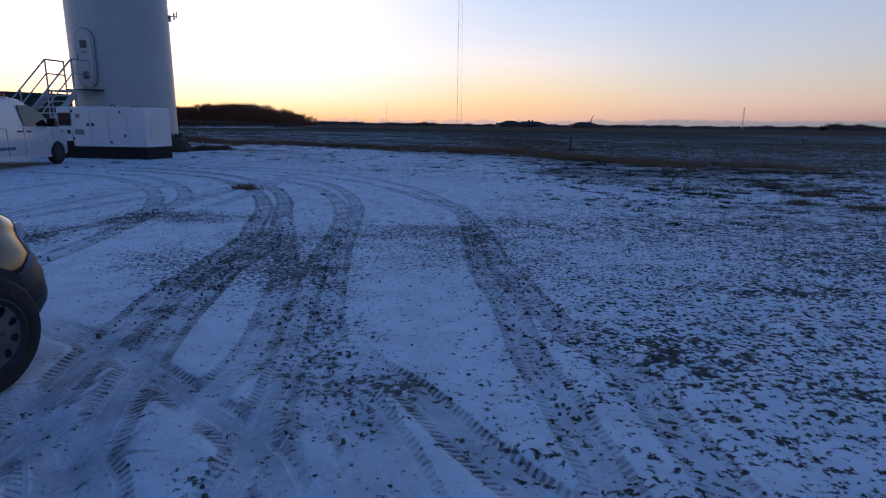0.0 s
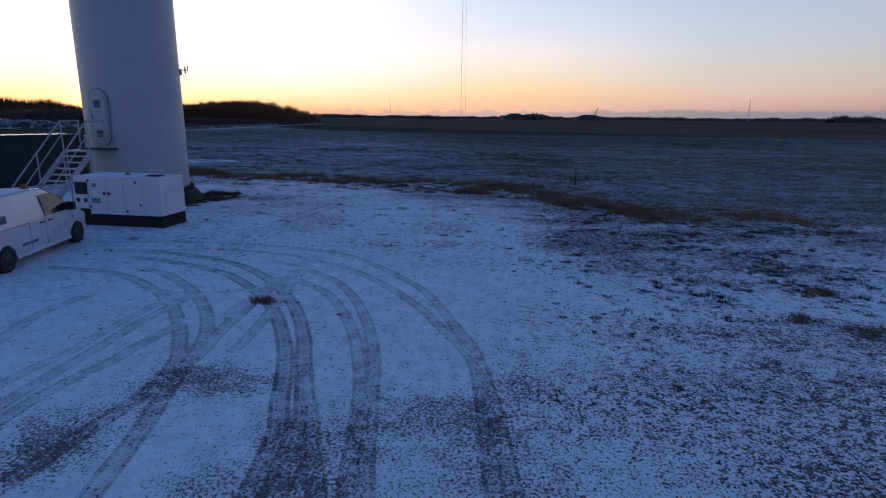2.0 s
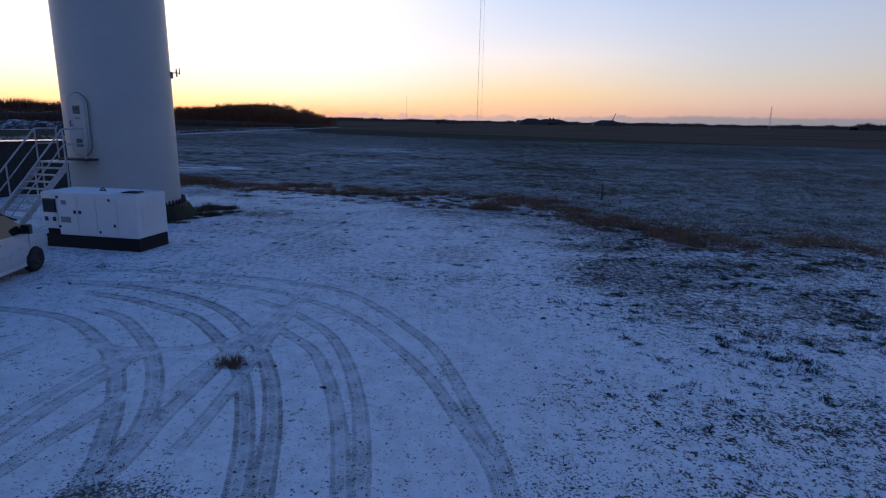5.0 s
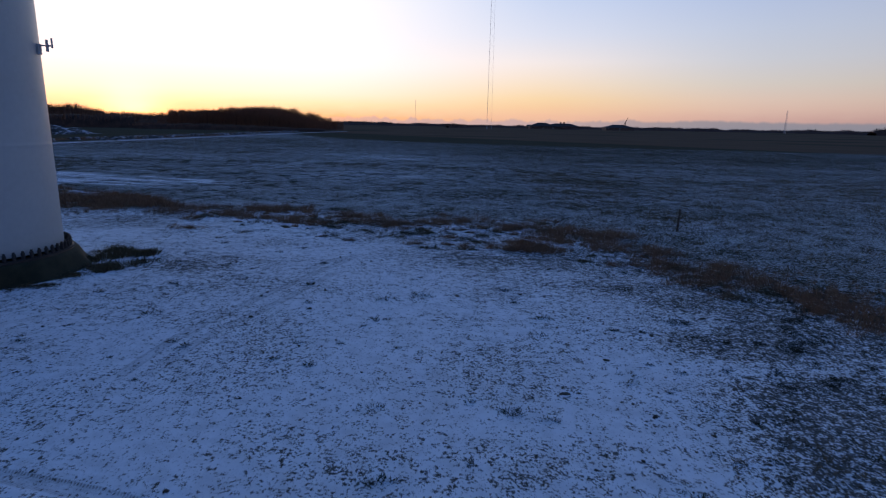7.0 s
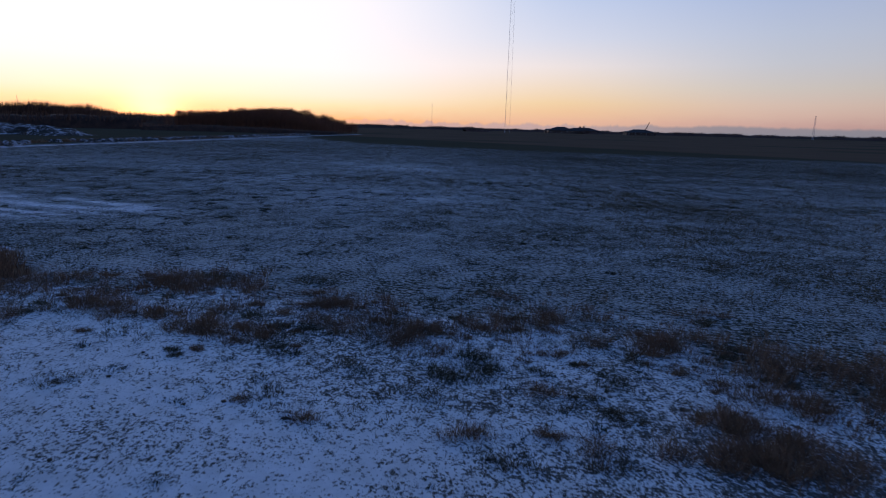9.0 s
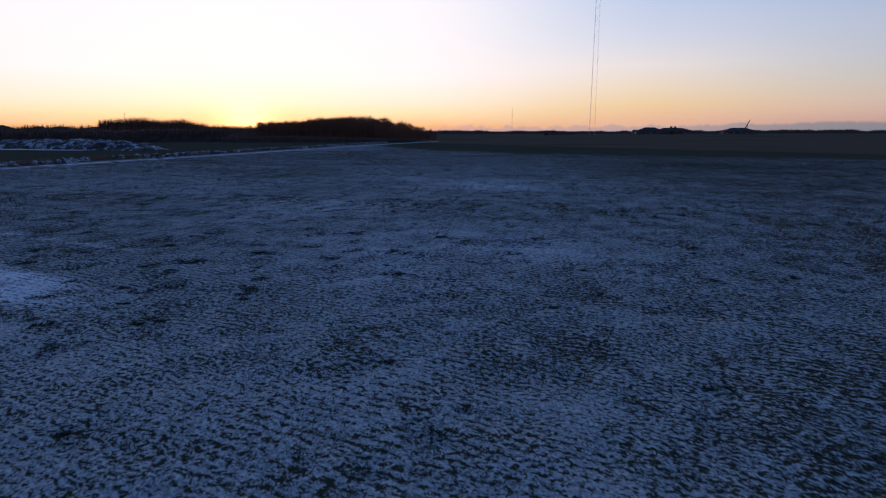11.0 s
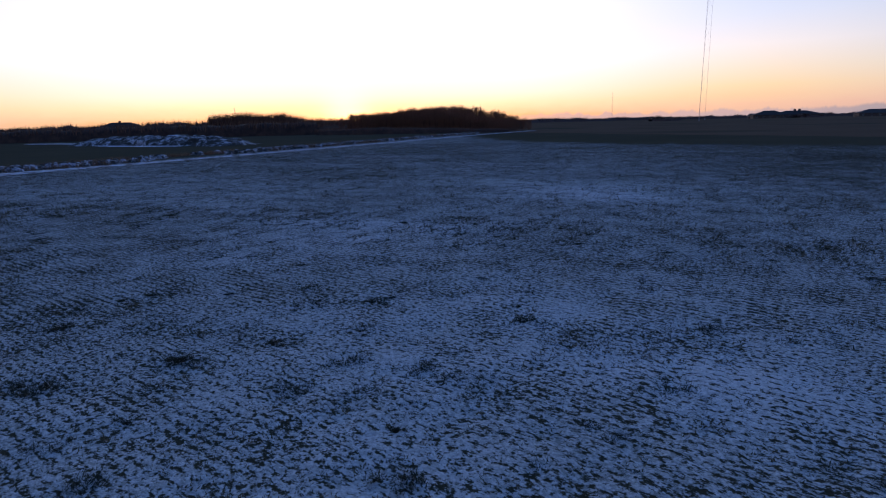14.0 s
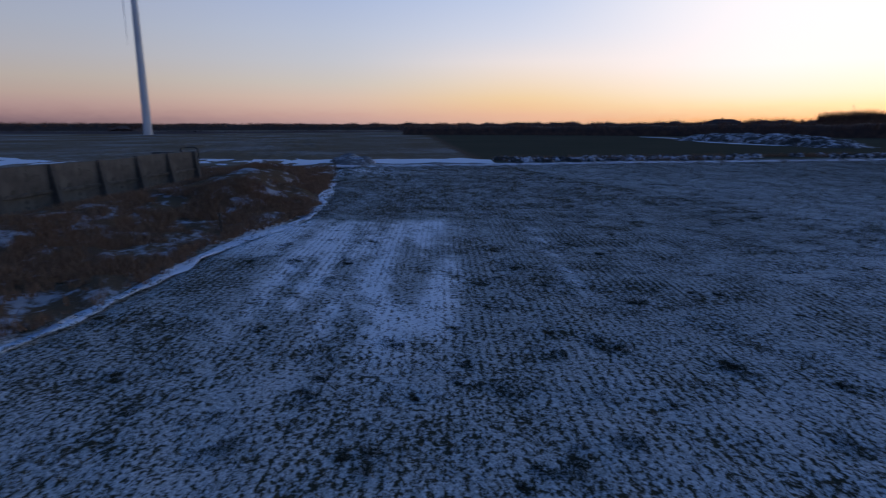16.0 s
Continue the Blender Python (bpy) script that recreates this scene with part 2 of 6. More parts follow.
    g = q.math("ADD", q.math("MULTIPLY", clod, 0.5), q.math("MULTIPLY", grit, 0.5))
    thin = q.math("MULTIPLY", worn, q.math("SUBTRACT", q.math("ADD", 0.58, q.math("MULTIPLY", lugs, 0.70)), q.math("MULTIPLY", q.math("MULTIPLY", middle, ribs), 0.30)), clamp=True)
    yard = q.mix(thin, snow, (0.205, 0.185, 0.168))
    yard = q.mix(show, yard, stone)
    sod = q.mix(q.step(fine, 0.40, 0.62), (0.030, 0.026, 0.020), (0.11, 0.086, 0.060))
    yard = q.mix(sods, yard, sod)
    tread = q.math("SUBTRACT", q.math("MULTIPLY", q.math("MULTIPLY", middle, ribs), 0.8), lugs)
    # frosted winter field with drilled rows
    rowdir = q.n("VectorMath", op="DOT_PRODUCT")
    q.put(rowdir.inputs[0], pos)
    rowdir.inputs[1].default_value = (0.233, 0.972, 0.0)
    wob = q.math("MULTIPLY", q.noise(pos, 0.5, 2.0), 0.05)
    rows = q.math("SINE", q.math("MULTIPLY", q.math("ADD", rowdir.outputs["Value"], wob), 2 * math.pi / (0.18 * UNIT)))
    spin = q.n("VectorRotate")
    spin.rotation_type = "Z_AXIS"
    q.put(spin.inputs["Vector"], pos)
    spin.inputs["Angle"].default_value = radians(13.5)
    tuft = q.noise(q.vmul(spin.outputs[0], (10.0, 15.0, 10.0)), 1.0, 3.0, 0.62)
    blade = q.noise(q.vmul(spin.outputs[0], (24.0, 32.0, 24.0)), 1.0, 3.0, 0.65)
    patch = q.noise(pos, 0.75, 5.0, 0.65)
    lines_ = q.math("MULTIPLY", rows, q.math("ADD", 0.014, q.math("ADD", q.math("MULTIPLY", q.step(big, 0.44, 0.62), 0.020), q.math("MULTIPLY", q.step(frosty, 0.54, 0.66), 0.050))))
    frost = q.math("ADD", q.math("MULTIPLY", tuft, 0.56), q.math("ADD", q.math("MULTIPLY", blade, 0.24), q.math("MULTIPLY", patch, 0.20)))
    frost = q.math("ADD", frost, lines_)
    flim = q.math("SUBTRACT", 0.706, q.math("MULTIPLY", frosty, 0.44))
    ff = q.step(frost, q.math("SUBTRACT", flim, 0.045), q.math("ADD", flim, 0.035))
    soil = q.mix(q.noise(pos, 5.0, 5.0, 0.7), (0.030, 0.029, 0.018), (0.092, 0.083, 0.054))
    crust = q.math("ADD", q.math("MULTIPLY", q.noise(pos, 13.0, 4.0, 0.68), 0.6), q.math("MULTIPLY", blade, 0.4))
    rime = q.mix(q.step(crust, 0.36, 0.66), (0.275, 0.285, 0.26), (0.74, 0.745, 0.74))
    meadow = q.mix(ff, soil, q.mix(q.step(frosty, 0.49, 0.59), rime, (0.90, 0.90, 0.91)))
    # rough dead grass
    thatch = q.mix(q.noise(pos, 6.0, 6.0, 0.7), (0.075, 0.048, 0.030), (0.22, 0.145, 0.085))
    rf = q.step(q.noise(pos, 0.8, 6.0, 0.70), 0.50, 0.60)
    thatch = q.mix(q.math("MULTIPLY", rf, 0.54), thatch, (0.70, 0.73, 0.78))
    # far crops and stubble
    green = q.mix(q.noise(pos, 0.05, 5.0, 0.6), (0.075, 0.068, 0.042), (0.120, 0.100, 0.066))
    straw = q.mix(q.noise(pos, 0.12, 6.0, 0.65), (0.15, 0.105, 0.064), (0.27, 0.195, 0.125))
    wisps = q.math("ADD", q.math("MULTIPLY", q.noise(pos, 0.045, 5.0, 0.6), 0.6), q.math("MULTIPLY", q.noise(pos, 0.9, 5.0, 0.7), 0.4))
    straw = q.mix(q.math("MULTIPLY", q.step(wisps, 0.44, 0.64), 0.5), straw, (0.44, 0.43, 0.41))
    kind = q.attr("stubble")
    brown = q.mix(q.noise(pos, 0.04, 5.0, 0.6), (0.125, 0.085, 0.055), (0.21, 0.140, 0.092))
    far = q.mix(q.step(kind, 0.05, 0.5), green, q.mix(q.step(kind, 0.55, 0.95), brown, straw))
    infield = q.step(q.math("ADD", field, q.math("MULTIPLY", q.math("SUBTRACT", q.noise(pos, 3.2, 6.0, 0.74), 0.5), 1.5)), 0.42, 0.58)
    col = q.mix(infield, yard, meadow)
    col = q.mix(rough, col, thatch)
    col = q.mix(crop, col, far)
    q.put(bsdf.inputs["Base Color"], col)
    q.put(bsdf.inputs["Roughness"], q.math("ADD", 0.72, q.math("MULTIPLY", fine, 0.25)))
    bsdf.inputs["Specular IOR Level"].default_value = 0.0
    h = q.math("ADD", q.math("ADD", q.math("MULTIPLY", g, 1.1), q.math("MULTIPLY", sods, 0.5)), q.math("MULTIPLY", q.math("MULTIPLY", tread, tw), 0.30))
    h = q.math("ADD", h, q.math("MULTIPLY", q.math("MULTIPLY", frost, infield), 3.4))
    b_ = q.n("Bump")
    b_.inputs["Strength"].default_value = 0.55
    b_.inputs["Distance"].default_value = 0.03
    q.put(b_.inputs["Height"], h)
    q.put(bsdf.inputs["Normal"], b_.outputs[0])
    return m


def glass_material(name, tint, rough=0.03):
    m, q, bsdf = material(name)
    co = q.n("TexCoord").outputs["Object"]
    q.put(bsdf.inputs["Base Color"], q.mix(q.noise(co, 5.0, 4.0), tint, tuple(v * 1.6 for v in tint)))
    q.put(bsdf.inputs["Roughness"], q.math("ADD", rough, q.math("MULTIPLY", q.noise(co, 9.0, 4.0), 0.06)))
    bsdf.inputs["Specular IOR Level"].default_value = 0.40
    return m


M_GROUND = ground_material()
M_TOWER = surface("tower_paint", (0.43, 0.455, 0.45), (0.49, 0.515, 0.505), 0.42, scale=0.35, grain=8, bump=0.03, dirt=(0.40, 0.41, 0.39), dirt_at=0.66)
M_STEEL = surface("galvanised_steel", (0.36, 0.37, 0.38), (0.50, 0.51, 0.52), 0.55, 0.25, scale=6, grain=80, bump=0.1)
M_BOLT = surface("dark_bolts", (0.025, 0.025, 0.027), (0.06, 0.055, 0.05), 0.6, 0.3)
M_CONC = surface("weathered_concrete", (0.064, 0.061, 0.054), (0.128, 0.119, 0.105), 0.9, scale=1.3, grain=40, bump=0.5, dirt=(0.030, 0.032, 0.026), dirt_at=0.54, jitter=0.3)
M_MOSS = surface("mossy_concrete", (0.014, 0.018, 0.007), (0.042, 0.040, 0.020), 0.95, scale=2.2, grain=50, bump=0.8, dirt=(0.10, 0.095, 0.08), dirt_at=0.64)
M_GENSET = surface("white_canopy_paint", (0.68, 0.69, 0.69), (0.74, 0.75, 0.75), 0.38, scale=1.2, grain=90, bump=0.03, dirt=(0.58, 0.58, 0.56), dirt_at=0.68)
M_BLACK = surface("black_steel", (0.004, 0.004, 0.005), (0.009, 0.009, 0.010), 0.85, scale=4, bump=0.1, dirt=(0.03, 0.028, 0.025), dirt_at=0.68)
M_PLASTIC = surface("dark_plastic", (0.014, 0.014, 0.016), (0.026, 0.026, 0.028), 0.5, scale=9, bump=0.1)
M_RUBBER = surface("tyre_rubber", (0.012, 0.012, 0.013), (0.03, 0.028, 0.026), 0.85, scale=9, grain=90, bump=0.3, dirt=(0.10, 0.095, 0.09), dirt_at=0.62)
M_ALLOY = surface("alloy_rim", (0.085, 0.085, 0.09), (0.13, 0.13, 0.135), 0.42, 0.25, scale=10, bump=0.05, dirt=(0.10, 0.09, 0.08), dirt_at=0.62)
M_RIMDARK = surface("steel_rim", (0.03, 0.03, 0.032), (0.06, 0.06, 0.062), 0.5, 0.5, scale=10, bump=0.05, dirt=(0.05, 0.045, 0.04), dirt_at=0.6)
M_VAN = surface("white_van_paint", (0.54, 0.56, 0.57), (0.62, 0.63, 0.64), 0.30, scale=1.4, grain=90, bump=0.02, dirt=(0.40, 0.39, 0.37), dirt_at=0.60, coat=0.4)
M_CAR = surface("dark_car_paint", (0.012, 0.013, 0.016), (0.020, 0.021, 0.024), 0.10, 0.0, scale=3, grain=120, bump=0.01, coat=0.35)
M_WINDOW = glass_material("vehicle_glass", (0.012, 0.014, 0.016))
M_LAMP = glass_material("lamp_lens", (0.45, 0.47, 0.50), 0.08)
M_AMBER = glass_material("beacon_lens", (0.35, 0.05, 0.02), 0.15)
M_DECAL = surface("blue_lettering", (0.03, 0.07, 0.22), (0.04, 0.09, 0.28), 0.5, bump=0)
M_GREYDECAL = surface("grey_label", (0.20, 0.21, 0.22), (0.27, 0.28, 0.29), 0.6, bump=0)
M_CONT = surface("dark_container_paint", (0.012, 0.017, 0.021), (0.020, 0.027, 0.032), 0.55, 0.1, scale=1.0, grain=60, bump=0.1, dirt=(0.05, 0.045, 0.04), dirt_at=0.6)
# pale gloss: ice by the tower, painted-in sky reflection on the container roof
M_ICESHEEN = surface("icy_container_roof", (0.35, 0.38, 0.42), (0.50, 0.53, 0.57), 0.22, scale=0.8, bump=0.05)
M_WOOD = surface("weathered_post", (0.055, 0.042, 0.032), (0.11, 0.085, 0.065), 0.9, scale=6, grain=60, bump=0.4)
M_BARK = surface("dark_bark", (0.020, 0.015, 0.012), (0.045, 0.032, 0.024), 0.95, scale=4, bump=0.4)
M_TWIG = island("bare_twigs", (0.17, 0.068, 0.036), (0.28, 0.120, 0.062), (0.44, 0.21, 0.115))
M_DARKTWIG = island("dark_twigs", (0.11, 0.055, 0.034), (0.18, 0.090, 0.052), (0.32, 0.16, 0.090))
M_THICKET = surface("thicket_mass", (0.050, 0.030, 0.021), (0.105, 0.060, 0.040), 0.95, scale=0.5, grain=3, bump=0.5)
M_FARTWIG = island("far_twigs", (0.075, 0.042, 0.030), (0.11, 0.062, 0.045), (0.16, 0.092, 0.066))
M_DEAD = island("dead_grass", (0.125, 0.068, 0.040), (0.25, 0.142, 0.080), (0.43, 0.28, 0.17))
M_TUFT = island("winter_grass", (0.045, 0.040, 0.018), (0.105, 0.084, 0.042), (0.24, 0.185, 0.105))
M_SEDGE = island("dark_sedge", (0.022, 0.024, 0.012), (0.045, 0.044, 0.022), (0.11, 0.085, 0.045))
M_MIXED = island("straw_and_grass", (0.068, 0.056, 0.031), (0.15, 0.112, 0.062), (0.29, 0.21, 0.12))
M_CLOD = island("earth_clods", (0.040, 0.032, 0.025), (0.085, 0.066, 0.048), (0.22, 0.17, 0.12))
M_GRAVEL = island("frozen_gravel", (0.055, 0.047, 0.040), (0.125, 0.108, 0.092), (0.30, 0.265, 0.225))
M_HEAP = snowy("snowy_rubble", (0.035, 0.032, 0.028), (0.10, 0.09, 0.075), 0.46, 0.55, (0.62, 0.65, 0.70))
M_ROAD = snowy("snowy_track", (0.08, 0.068, 0.052), (0.17, 0.145, 0.11), 0.52, 0.8, (0.66, 0.69, 0.74))
M_SNOW = snowy("drifted_snow", (0.16, 0.15, 0.13), (0.28, 0.26, 0.23), 0.76, 0.7)
M_FURROW = snowy("snow_in_furrow", (0.07, 0.06, 0.045), (0.16, 0.14, 0.11), 0.60, 1.6)
M_PILE = snowy("gravel_pile", (0.12, 0.115, 0.11), (0.22, 0.21, 0.20), 0.45, 1.2)
M_ROOF = surface("dark_roof", (0.035, 0.030, 0.028), (0.06, 0.05, 0.045), 0.8, scale=0.4, bump=0.1)
M_BRICK = surface("farm_wall", (0.10, 0.07, 0.055), (0.15, 0.11, 0.09), 0.9, scale=0.5, bump=0.1)
M_MAST = surface("mast_steel", (0.55, 0.51, 0.53), (0.65, 0.60, 0.62), 0.6, 0.0, scale=0.2, bump=0)
M_TURB = surface("pale_turbine_paint", (0.62, 0.64, 0.66), (0.70, 0.72, 0.74), 0.45, scale=0.2, bump=0)

# ---------------------------------------------------------------- mesh helpers


def part(name, bm, mat, parent=None, label="", smooth=False):
    """Links a bmesh as one mesh object under a thing or a part."""
    me = bpy.data.meshes.new(name)
    bmesh.ops.recalc_face_normals(bm, faces=bm.faces)
    bm.to_mesh(me)
    bm.free()
    me.materials.append(mat)
    if smooth:
        me.shade_smooth()
    ob = new(name, me)
    ob.parent = parent
    if label:
        tagged(ob, label)
    return ob


def thing(name, m, label, category, group="", kind=""):
    ob = new(name)
    ob.matrix_world = m
    return tagged(ob, label, category, group, kind)


def box(bm, lo, hi, bevel=0.0):
    made = bmesh.ops.create_cube(bm, size=1)["verts"]
    for v in made:
        v.co = Vector([l + (c + 0.5) * (h - l) for c, l, h in zip(v.co, lo, hi)])
    if bevel:
        edges = list({e for v in made for e in v.link_edges})
        bmesh.ops.bevel(bm, geom=edges, offset=bevel, segments=2, affect="EDGES", profile=0.6)
    return bm


def boxbm(lo, hi, bevel=0.0):
    return box(bmesh.new(), lo, hi, bevel)


def tube(bm, a, b, r, seg=8, r2=None):
    a, b = Vector(a), Vector(b)
    d = b - a
    made = bmesh.ops.create_cone(bm, cap_ends=True, segments=seg, radius1=r, radius2=r if r2 is None else r2, depth=d.length)["verts"]
    m = Matrix.Translation((a + b) / 2) @ d.to_track_quat("Z", "Y").to_matrix().to_4x4()
    bmesh.ops.transform(bm, matrix=m, verts=made)
    return bm


def tubebm(a, b, r, seg=8, r2=None):
    return tube(bmesh.new(), a, b, r, seg, r2)


def lathe(profile, seg=48, axis="Z"):
    """Turns (radius, height) pairs round an axis."""
    bm = bmesh.new()
    rings = []
    for r, h in profile:
        ring = []
        for i in range(seg):
            a = 2 * math.pi * i / seg
            p = (r * math.cos(a), r * math.sin(a), h)
            if axis == "X":
                p = (p[2], p[0], p[1])
            ring.append(bm.verts.new(p))
        rings.append(ring)
    for r0, r1 in zip(rings, rings[1:]):
        for i in range(seg):
            j = (i + 1) % seg
            bm.faces.new((r0[i], r0[j], r1[j], r1[i]))
    return bm


def prism(outline, lo, hi, axis="X", inset=None, bevel=0.0):
    """Extrudes a 2D outline (u, v) along an axis."""
    bm = bmesh.new()
    ends = []
    for k, w in enumerate((lo, hi)):
        vs = []
        for u, v in outline:
            vs.append(bm.verts.new((w, u, v) if axis == "X" else ((u, w, v) if axis == "Y" else (u, v, w))))
        ends.append(vs)
    bm.faces.new(ends[0])
    bm.faces.new(ends[1][::-1])
    n = len(outline)
    for i in range(n):
        j = (i + 1) % n
        bm.faces.new((ends[0][i], ends[0][j], ends[1][j], ends[1][i]))
    if bevel:
        bmesh.ops.bevel(bm, geom=list(bm.edges), offset=bevel, segments=2, affect="EDGES", profile=0.6)
    return bm


def np_mesh(name, verts, tris, mat, parent=None, smooth=False):
    """One mesh out of arrays of corners and triangles."""
    me = bpy.data.meshes.new(name)
    verts = np.asarray(verts, dtype=np.float32)
    tris = np.asarray(tris, dtype=np.int32)
    k = tris.shape[1]
    me.vertices.add(len(verts))
    me.vertices.foreach_set("co", verts.ravel())
    me.loops.add(tris.size)
    me.loops.foreach_set("vertex_index", tris.ravel())
    me.polygons.add(len(tris))
    me.polygons.foreach_set("loop_start", np.arange(0, tris.size, k, dtype=np.int32))
    me.polygons.foreach_set("loop_total", np.full(len(tris), k, dtype=np.int32))
    me.update(calc_edges=True)
    me.materials.append(mat)
    if smooth:
        me.shade_smooth()
    ob = new(name, me)
    ob.parent = parent
    return ob


def value_noise(x, y, seed=0):
    """Smooth random numbers 0..1 on a unit grid."""
    xi, yi = np.floor(x).astype(np.int64), np.floor(y).astype(np.int64)
    fx, fy = x - xi, y - yi
    fx, fy = fx * fx * (3 - 2 * fx), fy * fy * (3 - 2 * fy)

    def h(a, b):
        k = (a * 374761393 + b * 668265263 + seed * 974634541) & 0xFFFFFFFF
        k = ((k ^ (k >> 13)) * 1274126177) & 0xFFFFFFFF
        return ((k ^ (k >> 16)) & 0xFFFF) / 65535.0

    return (h(xi, yi) * (1 - fx) + h(xi + 1, yi) * fx) * (1 - fy) + (h(xi, yi + 1) * (1 - fx) + h(xi + 1, yi + 1) * fx) * fy


def fbm(x, y, seed=0, octaves=4):
    v, a, s = 0.0, 0.5, 0.0
    for i in range(octaves):
        v = v + a * value_noise(x * 2 ** i, y * 2 ** i, seed + i)
        s += a
        a *= 0.5
    return v / s


def smooth(v, lo, hi):
    t = np.clip((v - lo) / (hi - lo), 0, 1)
    return t * t * (3 - 2 * t)


# ---------------------------------------------------------------- the lie of the land


def terrain(x, y):
    """Height of the ground: the yard and field fall a little towards +x."""
    near = 1 - smooth(np.hypot(x + 5, y - 25), 60, 120)
    tilt = -0.08 - 0.018 * np.clip(x, -9, 12)
    tilt = tilt * smooth(y, 6, 14)
    swell = (fbm(x / 7.0, y / 7.0, 3, 3) - 0.5) * 0.10 * smooth(y, 14, 30)
    bank = 1.25 * np.exp(-(((x + 39.5) / 7.5) ** 4) - ((y - 41.0 + 0.115 * (x + 39.5)) / 2.2) ** 2)
    bank = bank + 0.55 * np.exp(-(((x + 33.0) / 9.0) ** 4) - ((y - 36.2 + 0.30 * (x + 33.0)) / 2.4) ** 2)
    return (tilt + swell) * near + bank


def yard_edge(x):
    """Where the snow-covered yard ends and the field begins (y as a function of x)."""
    base = np.interp(x, [-40, -16.5, -10, -5, 0.6, 3.5, 5.2, 7.0, 7.9, 9.5, 14, 40], [35.0, 34.2, 34.4, 34.8, 33.2, 31.0, 28.4, 26.0, 24.8, 24.4, 24.0, 14])
    return base + (fbm(x / 1.6, x * 0 + 4.2, 9, 3) - 0.5) * 2.4


def ditch_line(x):
    """The snow-lined furrow between the field and the rough grass (y as a function of x)."""
    return np.interp(x, [-60, -47, -40, -30.5, -25, -19.8, -17, -12], [46.5, 45.3, 44.6, 43.4, 40.7, 39.1, 38.1, 35.0])


def zones(x, y):
    """Amounts of yard, frosted field, rough grass and far crop at a place."""
    edge = yard_edge(x)
    ditch = ditch_line(x)
    wob = (fbm(x / 2.2, y / 2.2, 21, 3) - 0.5)
    # field
    in_field = smooth(y - edge + wob * 1.8, -3.2, 3.4)
    rough = np.where(x < -12.5, smooth(ditch - y + wob * 0.8, -0.25, 0.3) * smooth(y - edge + wob * 2, -0.6, 0.6), 0.0)
    rough = np.maximum(rough, smooth(-x, 21, 24) * smooth(ditch - y + wob, -0.2, 0.4) * smooth(y, 8, 16))
    near_far = np.interp(x, [-60, -34, -13, 12, 60, 200], [190, 145, 128, 122.6, 112, 80])
    crop = np.maximum(smooth(-x, 60.5, 62.5), smooth(y - near_far + wob * 8, -3, 3))
    crop = np.maximum(crop, smooth(-y, 20, 60))
    crop = np.maximum(crop, smooth(x, 90, 130))
    return in_field, rough, crop


# ---------------------------------------------------------------- tyre tracks


def glide(points, step=0.06):
    """A smooth line through a few points, cut into equal steps."""
    p = np.array(points, dtype=float)
    p = np.vstack([2 * p[0] - p[1], p, 2 * p[-1] - p[-2]])
    line = []
    for i in range(1, len(p) - 2):
        t = np.linspace(0, 1, 24, endpoint=False)[:, None]
        a, b, c, d = p[i - 1], p[i], p[i + 1], p[i + 2]
        line.append(0.5 * ((2 * b) + (c - a) * t + (2 * a - 5 * b + 4 * c - d) * t ** 2 + (3 * b - a - 3 * c + d) * t ** 3))
    line = np.vstack(line + [p[-2:-1]])
    s = np.concatenate([[0], np.cumsum(np.hypot(*np.diff(line, axis=0).T))])
    u = np.arange(0, s[-1], step)
    return np.stack([np.interp(u, s, line[:, 0]), np.interp(u, s, line[:, 1])], 1), u


TRACKS = []


def track(points, half=0.11, worn=0.8):
    TRACKS.append((points, half * 0.96, worn))


# wide sweep past the generator
track([(-9.2, 16.9), (-7.74, 17.08), (-6.14, 17.06), (-4.81, 16.89), (-3.82, 16.68), (-2.82, 16.31), (-1.96, 15.56), (-1.13, 14.43), (-0.48, 13.37), (-0.09, 12.34), (0.19, 11.3), (0.38, 10.62), (0.54, 9.99), (0.66, 8.88), (0.73, 7.88), (0.77, 6.46), (0.87, 5.7), (0.94, 5.06), (1.02, 4.59), (1.14, 4.18), (1.21, 3.85), (1.22, 3.5), (1.24, 3.2), (1.3, 2.4)], 0.12, 0.55)
track([(-8.8, 16.0), (-7.23, 16.12), (-5.86, 16.34), (-4.26, 16.04), (-3.24, 15.49), (-2.41, 14.91), (-1.6, 14.0), (-0.87, 12.89), (-0.35, 11.91), (-0.01, 11.02), (0.23, 10.42), (0.45, 9.78), (0.55, 9.22), (0.58, 8.4), (0.6, 7.6), (0.59, 6.69), (0.61, 5.86), (0.69, 5.25), (0.72, 4.67), (0.74, 4.17), (0.79, 3.79), (0.82, 3.45), (0.85, 3.16), (0.9, 2.4)], 0.12, 0.55)
# second sweep
track([(-4.52, 15.47), (-3.66, 14.94), (-2.99, 14.39), (-2.3, 13.61), (-1.76, 12.54), (-1.36, 11.34), (-1.12, 10.35), (-0.95, 9.34), (-0.88, 8.52), (-0.81, 7.72), (-0.71, 6.63), (-0.58, 5.64), (-0.47, 4.85), (-0.3, 4.14), (-0.16, 3.66), (-0.03, 3.3), (0.06, 2.5)], 0.12, 0.55)
track([(-3.76, 14.32), (-3.04, 13.54), (-2.39, 12.84), (-1.92, 11.89), (-1.53, 10.81), (-1.29, 9.91), (-1.1, 8.98), (-0.99, 8.23), (-0.93, 7.48), (-0.85, 6.5), (-0.75, 5.6), (-0.62, 4.7), (-0.5, 3.9), (-0.45, 3.2), (-0.42, 2.4)], 0.12, 0.6)
